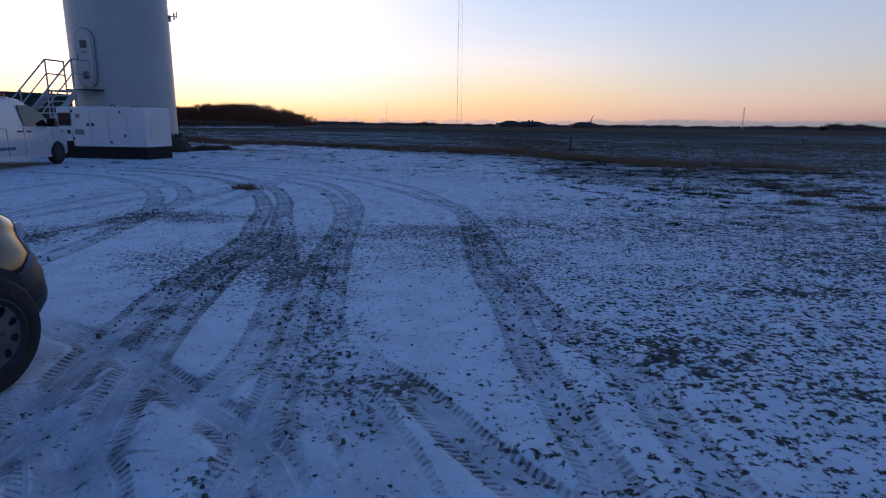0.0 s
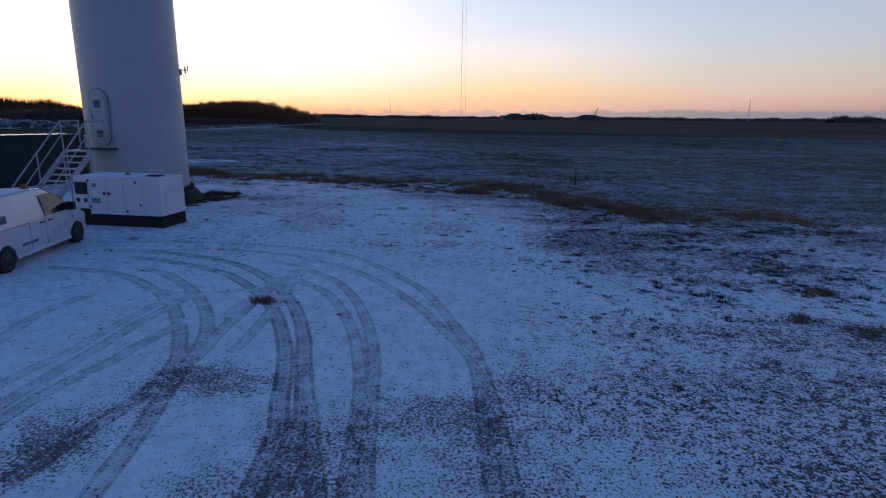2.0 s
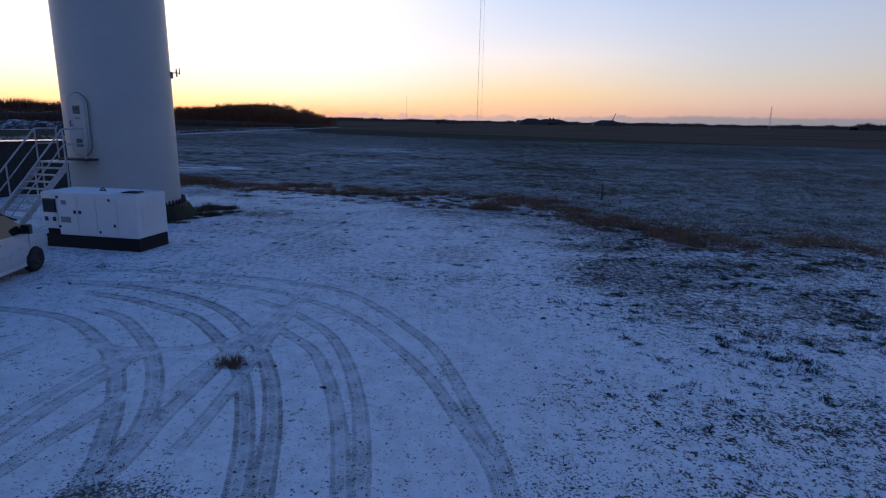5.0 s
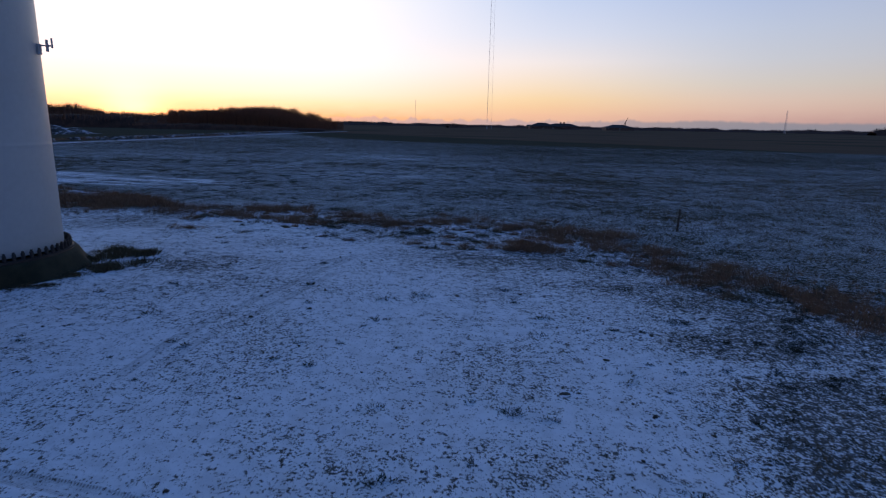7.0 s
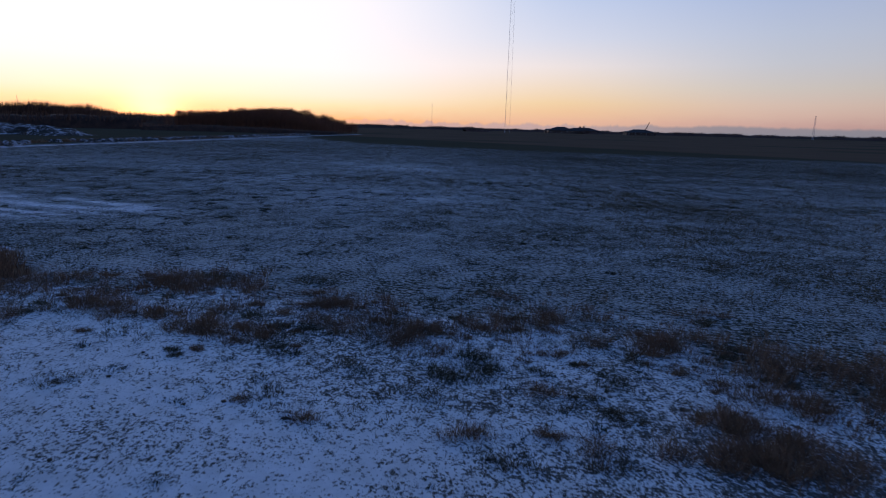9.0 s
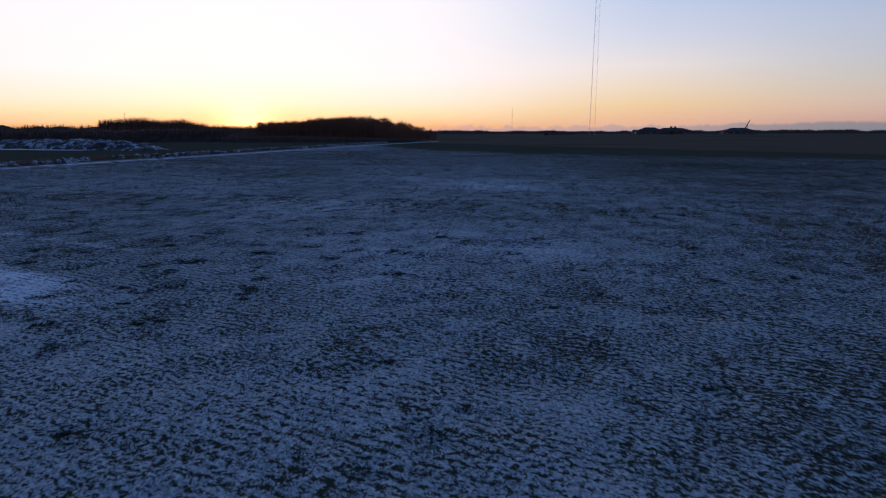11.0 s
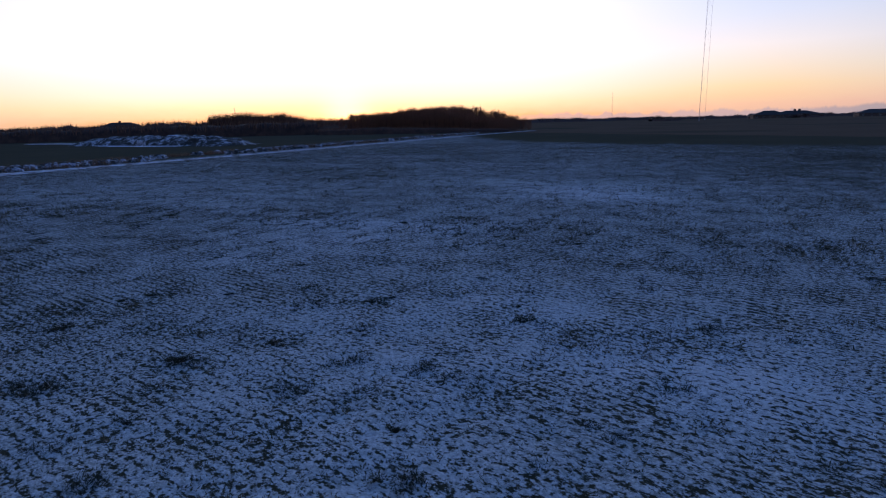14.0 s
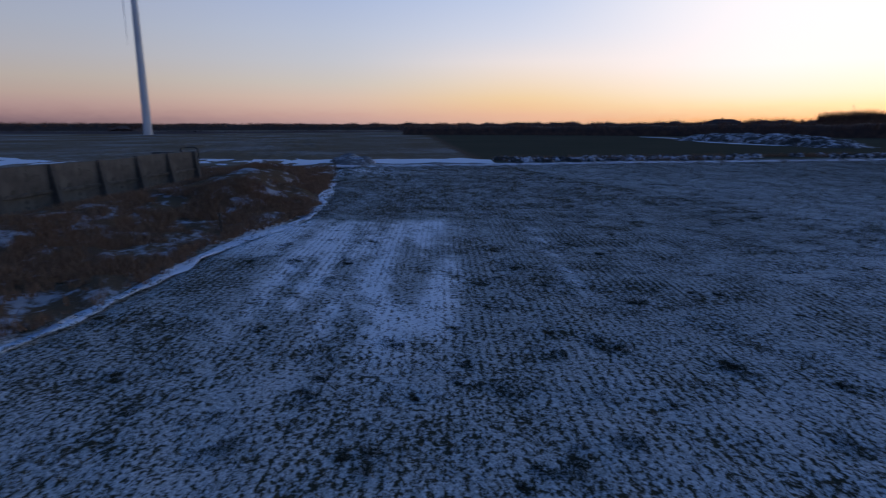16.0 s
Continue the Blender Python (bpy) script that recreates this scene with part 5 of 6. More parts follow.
    # air end: louvres; roof: lifting eye and exhaust flap
    lv = part("air_outlet", boxbm((x1 + 0.001, y0 + 0.22, 0.62), (x1 + 0.008, y1 - 0.22, 1.20)), M_GENSET, root)
    for i in range(9):
        z = 0.66 + i * 0.06
        part("louvre", boxbm((x1 + 0.008, y0 + 0.24, z - 0.006), (x1 + 0.026, y1 - 0.24, z + 0.012)), M_GENSET, lv)
    bm = bmesh.new()
    for k in range(12):
        a0, a1 = math.pi * k / 12, math.pi * (k + 1) / 12
        tube(bm, (0.06 * math.cos(a0), 0, H + 0.03 + 0.06 * math.sin(a0)), (0.06 * math.cos(a1), 0, H + 0.03 + 0.06 * math.sin(a1)), 0.014, 6)
    box(bm, (-0.09, -0.04, H - 0.005), (0.09, 0.04, H + 0.035), 0.006)
    part("lifting_eye", bm, M_BLACK, root, "black lifting eye")
    part("exhaust_flap", boxbm((x1 - 0.75, -0.20, H + 0.002), (x1 - 0.30, 0.14, H + 0.03), 0.008), M_BLACK, root, "dark exhaust cover")
    part("roof_snow", boxbm((x0 + 0.06, y0 + 0.06, H + 0.001), (x1 - 0.80, y1 - 0.06, H + 0.012), 0.005), M_SNOW, root, "thin snow on the canopy roof")
    return root


generator()

# ---------------------------------------------------------------- vehicles


def wheel(root, x, y, r, w, side, rim_mat, spokes):
    """A wheel under its vehicle; side +1 faces +x."""
    hub = part("wheel", lathe([(r * 0.60, -w / 2), (r * 0.90, -w / 2), (r * 0.985, -w * 0.36), (r, -w * 0.2), (r, w * 0.2), (r * 0.985, w * 0.36), (r * 0.90, w / 2), (r * 0.66, w / 2), (r * 0.60, w * 0.42), (r * 0.60, -w / 2)], 40, "X"), M_RUBBER, root, smooth=True)
    hub.location = (x, y, r)
    e = side * w / 2
    part("rim", lathe([(r * 0.66, e * 0.98), (r * 0.62, e * 1.0), (r * 0.56, e * 0.80), (r * 0.50, e * 0.55), (0.01, e * 0.5)], 40, "X"), M_RIMDARK, hub)
    # pierced disc: a ring of rounded holes near its edge
    bm = bmesh.new()
    fr = (0.02, 0.17, 0.34, 0.385, 0.43, 0.48, 0.52, 0.555, 0.63)
    dx = (0.98, 0.95, 0.86, 0.84, 0.82, 0.80, 0.79, 0.79, 0.96)
    seg = spokes * 7
    rings = [[bm.verts.new((e * d, r * f * math.cos(2 * math.pi * i / seg), r * f * math.sin(2 * math.pi * i / seg))) for i in range(seg)] for f, d in zip(fr, dx)]
    for k in range(len(fr) - 1):
        for i in range(seg):
            hole = (k in (3, 4, 5) and i % 7 in (2, 3, 4)) or (k in (2, 6) and i % 7 == 3)
            if not hole:
                j = (i + 1) % seg
                bm.faces.new((rings[k][i], rings[k][j], rings[k + 1][j], rings[k + 1][i]))
    ext = bmesh.ops.extrude_face_region(bm, geom=list(bm.faces))["geom"]
    bmesh.ops.translate(bm, vec=(-e * 0.12, 0, 0), verts=[v for v in ext if isinstance(v, bmesh.types.BMVert)])
    for i in range(5):
        a = 2 * math.pi * i / 5
        tube(bm, (e * 0.9, r * 0.2 * math.cos(a), r * 0.2 * math.sin(a)), (e * 0.99, r * 0.2 * math.cos(a), r * 0.2 * math.sin(a)), r * 0.03, 6)
    part("wheel_disc", bm, rim_mat, hub, "pierced wheel disc with round holes")
    return hub


def loft(sections, mat, name, root, label=""):
    """Skin over closed cross-sections, each a list of points of the same number."""
    bm = bmesh.new()
    rings = [[bm.verts.new(p) for p in s] for s in sections]
    n = len(rings[0])
    for a, b in zip(rings, rings[1:]):
        for i in range(n):
            j = (i + 1) % n
            bm.faces.new((a[i], a[j], b[j], b[i]))
    bm.faces.new(rings[0])
    bm.faces.new(rings[-1][::-1])
    ob = part(name, bm, mat, root, label, smooth=True)
    ob.data.set_sharp_from_angle(angle=radians(38))
    return ob


def section(y, half, z0, z1, belt, tumble, k=5, r=0.10):
    """Cross-section of a vehicle body: straight flanks below the belt, leaning in above, rounded roof corners."""
    right = [(half - 0.05, z0), (half, z0 + 0.07), (half + 0.012, (z0 + belt) / 2), (half, belt)]
    rt = half - tumble
    for i in range(k + 1):
        a = math.pi / 2 * i / k
        right.append((rt - r + r * math.cos(a), z1 - r + r * math.sin(a)))
    pts = right + [(-px, pz) for px, pz in right[::-1]]
    return [(px, y, pz) for px, pz in pts]


def arch(root, x, y, r, z, side, nose=9.0):
    """Dark slab just proud of the flank, coloured as the wheel opening's shade."""
    pts = [(y + r * math.cos(math.pi * i / 16), z + r * math.sin(math.pi * i / 16)) for i in range(17)]
    pts += [(y - r, z - 0.13), (y + r, z - 0.13)]
    bm = prism(pts, min(x - side * 0.25, x + side * 0.006), max(x - side * 0.25, x + side * 0.006), "X")
    for v in bm.verts:
        v.co.x -= side * 0.45 * max(0.0, v.co.y - nose)
    return part("wheel_arch", bm, M_PLASTIC, root)


def van():
    """Local frame: y to the front, x to the right side, z up; origin under the middle."""
    gz = ground_z(-10.6, 15.3)
    root = thing("van", pose(-10.72, 15.30, gz, 0, 0, 7.5) @ Matrix.Scale(0.915, 4), "dirty white panel van with blue lettering and roof beacons", "van")
    H, W, belt = 1.94, 0.95, 1.14
    secs = [section(-2.84, W - 0.06, 0.36, 1.50, 1.02, 0.06), section(-2.80, W - 0.02, 0.32, 1.86, belt, 0.20), section(-2.6, W, 0.30, H - 0.01, belt, 0.21), section(-1.0, W, 0.28, H, belt, 0.21),
            section(0.0, W, 0.28, H, belt, 0.21), section(0.42, W, 0.28, H - 0.04, belt, 0.22), section(0.66, W, 0.28, H - 0.12, belt, 0.22, r=0.12), section(1.32, W, 0.28, 1.44, belt, 0.16, r=0.14),
            section(1.74, W, 0.28, 1.19, 1.05, 0.06, r=0.08), section(2.10, W - 0.03, 0.28, 1.04, 0.92, 0.06, r=0.10), section(2.28, W - 0.10, 0.30, 0.90, 0.80, 0.06, r=0.12), section(2.37, W - 0.22, 0.34, 0.70, 0.62, 0.05, r=0.10)]
    loft(secs, M_VAN, "body", root)
    for s in (1, -1):
        # front side window with its pillar line
        win = [(-0.02, 1.16), (1.46, 1.16), (0.80, 1.68), (0.58, 1.745), (0.06, 1.745)]
        bm = prism(win, 0, 0.012, "X")
        for v in bm.verts:
            v.co.x = s * (W + 0.010 - (v.co.z - belt) * 0.275 + (0.012 if v.co.x > 0.006 else 0))
        part("side_window", bm, M_WINDOW, root, "dark glossy cab window")
        for y in (1.52, -1.88):
            arch(root, s * W, y, 0.375, 0.335, s)
            wheel(root, s * (W - 0.060), y, 0.33, 0.21, s, M_RIMDARK, 8)
        part("sill", boxbm((min(s * (W - 0.02), s * (W + 0.02)), -1.48, 0.24), (max(s * (W - 0.02), s * (W + 0.02)), 1.12, 0.34), 0.01), M_VAN, root)
        for y, name in ((-0.05, "door_handle"), (-0.45, "door_handle")):
            part(name, boxbm((min(s * (W + 0.005), s * (W + 0.045)), y + 0.12, 0.995), (max(s * (W + 0.005), s * (W + 0.045)), y + 0.28, 1.035), 0.008), M_PLASTIC, root, "black door handle")
        for y0_, z0_, z1_ in ((-0.06, 0.36, 1.12), (1.36, 0.75, 1.12), (-0.80, 0.36, 1.10)):
            part("door_gap", boxbm((min(s * (W + 0.002), s * (W + 0.016)), y0_ - 0.004, z0_), (max(s * (W + 0.002), s * (W + 0.014)), y0_ + 0.004, z1_)), M_GREYDECAL, root)
        part("slide_rail", boxbm((min(s * (W + 0.0), s * (W + 0.018)), -2.6, 1.085), (max(s * (W + 0.0), s * (W + 0.016)), -0.8, 1.10)), M_GREYDECAL, root)
        mir = part("wing_mirror", boxbm((min(s * (W + 0.02), s * (W + 0.24)), 1.06, 1.14), (max(s * (W + 0.02), s * (W + 0.24)), 1.18, 1.40), 0.03), M_PLASTIC, root, "black wing mirror")
        part("mirror_glass", boxbm((min(s * (W + 0.05), s * (W + 0.21)), 1.052, 1.18), (max(s * (W + 0.05), s * (W + 0.21)), 1.058, 1.36)), M_WINDOW, mir)
        part("headlight", boxbm((min(s * 0.56, s * 0.86), 2.14, 0.70), (max(s * 0.56, s * 0.86), 2.325, 0.86), 0.03), M_LAMP, root)
        part("tail_light", boxbm((min(s * (W - 0.14), s * (W - 0.02)), -2.85, 0.95), (max(s * (W - 0.14), s * (W - 0.02)), -2.78, 1.35), 0.01), M_AMBER, root)
        # unreadable lettering low on the flank: bars of its size
        for i, (y0_, ln) in enumerate(((-1.22, 0.10), (-1.09, 0.10), (-0.96, 0.07), (-0.86, 0.11), (-0.72, 0.08), (-0.62, 0.10))):
            part("lettering", boxbm((min(s * (W + 0.012), s * (W + 0.017)), y0_, 0.52), (max(s * (W + 0.012), s * (W + 0.017)), y0_ + ln, 0.60)), M_DECAL, root, "blue unreadable lettering bar")
        for k in range(4):
            part("lettering", boxbm((min(s * (W - 0.075), s * (W - 0.02)), -1.95 + k * 0.09, 1.25), (max(s * (W - 0.075), s * (W - 0.02)), -1.91 + k * 0.09, 1.44)), M_GREYDECAL, root, "grey unreadable lettering bar")
    wind = bmesh.new()
    q4 = [wind.verts.new(v) for v in ((-0.74, 1.36, 1.445), (0.74, 1.36, 1.445), (0.62, 0.70, 1.79), (-0.62, 0.70, 1.79))]
    wind.faces.new(q4)
    ext = bmesh.ops.extrude_face_region(wind, geom=list(wind.faces))["geom"]
    bmesh.ops.translate(wind, vec=(0, 0.02, 0.03), verts=[v for v in ext if isinstance(v, bmesh.types.BMVert)])
    part("windscreen", wind, M_WINDOW, root, "dark windscreen")
    part("bumper", boxbm((-0.80, 2.17, 0.30), (0.80, 2.43, 0.56), 0.05), M_VAN, root)
    part("grille", boxbm((-0.52, 2.30, 0.66), (0.52, 2.40, 0.80), 0.02), M_PLASTIC, root)
    part("number_plate", boxbm((-0.26, 2.43, 0.40), (0.26, 2.442, 0.50)), M_GREYDECAL, root, "blank plate")
    for x in (-0.45, 0.45):
        b_ = part("beacon", lathe([(0.0, H - 0.01), (0.075, H - 0.01), (0.075, H + 0.03), (0.06, H + 0.11), (0.03, H + 0.13), (0.0, H + 0.13)], 20), M_AMBER, root, "dark red roof beacon", smooth=True)
        b_.location = (x, 0.12, 0)
        part("beacon_base", boxbm((-0.085, -0.085, H - 0.02), (0.085, 0.085, H + 0.012), 0.01), M_PLASTIC, b_)
    part("roof_snow", boxbm((-0.70, -2.5, H - 0.005), (0.70, -0.10, H + 0.012), 0.006), M_SNOW, root, "thin snow on the van roof")
    for ob in root.children:
        if not ob.name.startswith("wheel"):
            ob.scale.z = 0.93
    return root


def hatchback():
    """Small dark car. Axes as for the van."""
    hub = Vector((-1.74, 3.74))
    ang = -10.0
    W, ya = 0.80, 1.18
    off = Matrix.Rotation(radians(ang), 2) @ Vector((W - 0.01, ya))
    root = thing("hatchback", pose(hub.x - off.x, hub.y - off.y, 0.0, 0, 0, ang), "small dark grey hatchback with alloy wheels and black bumper", "car")
    secs = [section(-1.78, W - 0.10, 0.34, 0.86, 0.60, 0.05, r=0.10), section(-1.70, W - 0.04, 0.26, 0.98, 0.72, 0.05, r=0.12), section(-1.45, W, 0.22, 1.24, 0.80, 0.20, r=0.12),
            section(-1.0, W, 0.20, 1.38, 0.82, 0.22, r=0.12), section(-0.2, W, 0.20, 1.39, 0.80, 0.22, r=0.12), section(0.30, W, 0.20, 1.30, 0.79, 0.21, r=0.12), section(0.78, W, 0.20, 0.92, 0.76, 0.12, r=0.10),
            section(1.0, W, 0.20, 0.880, 0.66, 0.06, r=0.14), section(1.25, W - 0.004, 0.22, 0.845, 0.64, 0.06, r=0.14), section(1.42, W - 0.025, 0.24, 0.805, 0.60, 0.06, r=0.13), section(1.53, W - 0.075, 0.26, 0.770, 0.57, 0.06, r=0.12), section(1.62, W - 0.15, 0.28, 0.735, 0.54, 0.06, r=0.11), section(1.71, W - 0.29, 0.30, 0.70, 0.52, 0.06, r=0.09), section(1.77, W - 0.50, 0.32, 0.65, 0.50, 0.05, r=0.07)]
    loft(secs, M_CAR, "body", root)
    bump = [section(1.36, W - 0.040, 0.28, 0.56, 0.47, 0.04, r=0.05), section(1.46, W - 0.022, 0.25, 0.57, 0.47, 0.03, r=0.05), section(1.55, W - 0.055, 0.24, 0.57, 0.47, 0.03, r=0.05), section(1.63, W - 0.12, 0.23, 0.56, 0.46, 0.03, r=0.05), section(1.71, W - 0.235, 0.23, 0.55, 0.45, 0.03, r=0.05), section(1.78, W - 0.38, 0.24, 0.54, 0.44, 0.03, r=0.05), section(1.82, W - 0.58, 0.25, 0.52, 0.43, 0.03, r=0.05)]
    loft(bump, M_PLASTIC, "bumper", root, "matt black plastic bumper")
    for s in (1, -1):
        for y in (ya, -1.18):
            arch(root, s * W, y, 0.295, 0.285, s, 1.38)
            wheel(root, s * (W - 0.045), y, 0.268, 0.175, s, M_ALLOY, 10)
        part("headlight", boxbm((min(s * 0.27, s * 0.50), 1.60, 0.59), (max(s * 0.27, s * 0.50), 1.735, 0.68), 0.02), M_LAMP, root)
        win = [(-1.25, 0.86), (0.62, 0.84), (0.22, 1.24), (-0.95, 1.30)]
        bm = prism(win, 0, 0.012, "X")
        for v in bm.verts:
            v.co.x = s * (W + 0.008 - (v.co.z - 0.80) * 0.40 + (0.012 if v.co.x > 0.006 else 0))
        part("side_window", bm, M_WINDOW, root)
        mir = part("wing_mirror", boxbm((min(s * (W + 0.0), s * (W + 0.15)), 0.48, 0.82), (max(s * (W + 0.0), s * (W + 0.15)), 0.58, 0.95), 0.025), M_PLASTIC, root)
        part("side_strip", boxbm((min(s * (W + 0.005), s * (W + 0.022)), -0.82, 0.44), (max(s * (W + 0.005), s * (W + 0.022)), 0.82, 0.50), 0.006), M_PLASTIC, root)
    wind = bmesh.new()
    q4 = [wind.verts.new(v) for v in ((-0.60, 0.80, 0.885), (0.60, 0.80, 0.885), (0.50, 0.34, 1.27), (-0.50, 0.34, 1.27))]
    wind.faces.new(q4)
    ext = bmesh.ops.extrude_face_region(wind, geom=list(wind.faces))["geom"]
    bmesh.ops.translate(wind, vec=(0, 0.02, 0.025), verts=[v for v in ext if isinstance(v, bmesh.types.BMVert)])
    part("windscreen", wind, M_WINDOW, root, "dark windscreen")
    for x in (-0.28, 0.20):
        part("wiper", tubebm((x, 0.86, 0.885), (x + 0.36, 0.74, 0.985), 0.010, 6), M_PLASTIC, root)
    part("grille", boxbm((-0.25, 1.62, 0.58), (0.25, 1.785, 0.63), 0.01), M_PLASTIC, root)
    return root


van()
hatchback()

# ---------------------------------------------------------------- container, wall, posts


def container():
    L, W, H = 12.2, 2.44, 2.42
    ang = math.degrees(math.atan2(0.86, 0.51))
    cx, cy = -19.5 - 0.51 * 4.2, 29.4 - 0.86 * 4.2
    m = pose(cx, cy, ground_z(cx, cy), 0, 0, ang)
    root = thing("shipping_container", m, "dark blue steel shipping container with sky sheen painted on its roof", "container")
    part("shell", boxbm((-L / 2 + 0.05, 0.06, 0.12), (L / 2 - 0.05, W - 0.06, H - 0.06), 0.01), M_CONT, root)
    for y in (0.05, W - 0.05):
        for z in (0.08, H - 0.05):
            part("rail", boxbm((-L / 2, y - 0.05, z - 0.07), (L / 2, y + 0.05, z + 0.05), 0.008), M_CONT, root)
        for x in (-L / 2 + 0.08, L / 2 - 0.08):
            part("corner_post", boxbm((x - 0.09, y - 0.06, 0), (x + 0.09, y + 0.06, H - 0.002), 0.01), M_CONT, root)
    rib = None
    for i in range(38):
        x = -L / 2 + 0.35 + i * (L - 0.7) / 37
        if rib is None:
            rib = part("corrugation", prism([(-0.07, 0.062), (0.07, 0.062), (0.045, 0.044), (-0.045, 0.044)], 0.16, H - 0.13, "Z"), M_CONT, root)
            ob = rib
        else:
            ob = new("corrugation", rib.data)
            ob.parent = root
        ob.matrix_local = pose(x, 0, 0)
    # the bright sky mirrored on this roof is put into its pale colour
    part("roof_sheet", boxbm((-L / 2 + 0.06, 0.10, H - 0.058), (L / 2 - 0.06, W - 0.10, H - 0.02)), M_ICESHEEN, root, "flat roof sheet with mirrored sky painted in pale")
    return root


container()


def silo_wall():
    """Row of precast panels with ribs, ending in a bent pipe rail."""
    a, b = Vector((-46.7, 36.4)), Vector((-36.6, 33.3))
    d = (b - a).normalized()
    ang = math.degrees(math.atan2(d.y, d.x))
    n, w, h = 6, 3.2, 2.2
    root = thing("silo_wall", pose(a.x, a.y, -0.1, 0, 0, ang), "row of weathered precast concrete silo wall panels", "wall")
    slab = None
    for i in range(n):
        if slab is None:
            slab = part("panel", boxbm((0.0, -0.12, 0), (w - 0.05, 0.12, h), 0.02), M_CONC, root)
            rib = part("rib", prism([(0.12, 0), (0.55, 0), (0.20, h), (0.12, h)], -0.13, 0.13, "X"), M_CONC, slab)
            beam = part("cross_beam", boxbm((0.14, 0.12, 0.95), (w - 0.19, 0.22, 1.10), 0.02), M_CONC, slab)
            ob = slab
        else:
            ob = new("panel", slab.data)
            ob.parent = root
            for src in (rib, beam):
                o2 = new(src.name.split(".")[0], src.data)
                o2.parent = ob
        ob.matrix_local = pose(i * w, 0, 0.03 * math.sin(i * 2.1), 0.4 * math.sin(i * 1.7), 0, 0)
    end = part("rib", prism([(0.12, 0), (0.55, 0), (0.20, h), (0.12, h)], -0.13, 0.13, "X"), M_CONC, root)
    end.location = (n * w, 0, 0)
    part("return_panel", boxbm((-0.10, -2.6, 0), (0.14, -0.13, h * 0.97), 0.02), M_CONC, root)
    bm = bmesh.new()
    pts = [(-0.25, 0.3, 0.0), (-0.25, 0.3, 2.15), (-0.18, 0.28, 2.38), (0.1, 0.2, 2.48), (1.1, 0.0, 2.48), (1.35, 0.0, 2.42), (1.4, 0.0, 2.15)]
    for p0, p1 in zip(pts, pts[1:]):
        tube(bm, p0, p1, 0.045, 8)
    part("pipe_rail", bm, M_BOLT, root, "bent dark pipe rail")
    return root


silo_wall()


def post(x, y, h, r, label, lean=2.0, mat=None):
    root = thing("marker_post", pose(x, y, ground_z(x, y), lean, lean * 0.6, 0), label, "post", "posts round the field")
    bm = bmesh.new()
    tube(bm, (0, 0, -0.1), (0, 0, h), r, 8, r * 0.85)
    part("shaft", bm, mat or M_WOOD, root)
    part("cap", tubebm((0, 0, h), (0, 0, h + 0.03), r * 1.1, 8, r * 0.6), mat or M_WOOD, root)
    return root


post(7.39, 34.06, 0.85, 0.045, "dark weathered wooden post in dead grass")
post(-26.6, 40.6, 0.75, 0.05, "short weathered wooden stake beside the furrow", 3)
post(-50.5, 45.8, 1.1, 0.06, "dark marker post beside the farm track", 1)

# ---------------------------------------------------------------- farm track, banks and piles


def strip(name, points, half, mat, lift, label, category, jag=0.5, seed=0, step=1.5, wave=4.0):
    """A road or snow strip laid over the ground."""
    line, s = glide(points, step)
    d = np.gradient(line, axis=0)
    d /= np.hypot(*d.T)[:, None]
    nrm = np.stack([-d[:, 1], d[:, 0]], 1)
    rows = []
    for k in (-1.0, -0.5, 0.0, 0.5, 1.0):
        w = half * k * (1 + jag * (fbm(s / wave, s * 0 + k * 3, seed, 4) - 0.5))
        p = line + nrm * w[:, None]
        z = terrain(p[:, 0], p[:, 1]) + lift + 0.05 * (abs(k) < 0.9) - 0.05 * (k == 0)
        rows.append(np.stack([p[:, 0], p[:, 1], z], 1))
    v = np.concatenate(rows)
    n = len(line)
    i = np.arange(n - 1)
    q4 = np.concatenate([np.stack([i + r * n, i + 1 + r * n, i + 1 + (r + 1) * n, i + (r + 1) * n], 1) for r in range(4)])
    ob = np_mesh(name, v, q4, mat, smooth=True)
    return tagged(ob, label, category, kind="structure")


strip("road", [(-60.0, -60), (-59.5, 0), (-58.8, 40), (-58.2, 75), (-57.0, 110), (-56.0, 150), (-54.5, 200), (-51.0, 240)], 1.25, M_ROAD, 0.05, "snow-covered gravel farm track between fields", "road", 0.5, 5)


def mound(name, cx, cy, lx, ly, h, turn, mat, label, category, rough, seed):
    """A heap with an uneven crest and outline."""
    nu, nv = 90, 26
    u, v = np.meshgrid(np.linspace(-1, 1, nu), np.linspace(-1, 1, nv))
    r = np.clip(1 - np.abs(u) ** 3.5, 0, 1) * np.clip(1 - np.abs(v) ** 1.8, 0, 1)
    n = fbm(u * lx / rough + 9, v * ly / rough + 5, seed, 4)
    z = h * r ** 0.7 * (0.55 + 0.75 * n) - 0.12
    x, y = u * lx * (1 + 0.08 * (n - 0.5)), v * ly * (1 + 0.5 * (n - 0.5))
    c, s = math.cos(radians(turn)), math.sin(radians(turn))
    px, py = cx + x * c - y * s, cy + x * s + y * c
    i = (np.arange(nv - 1)[:, None] * nu + np.arange(nu - 1)[None, :]).ravel()
    q4 = np.stack([i, i + 1, i + nu + 1, i + nu], 1)
    ob = np_mesh(name, np.stack([px.ravel(), py.ravel(), z.ravel()], 1), q4, mat, smooth=True)
    return tagged(ob, label, category)


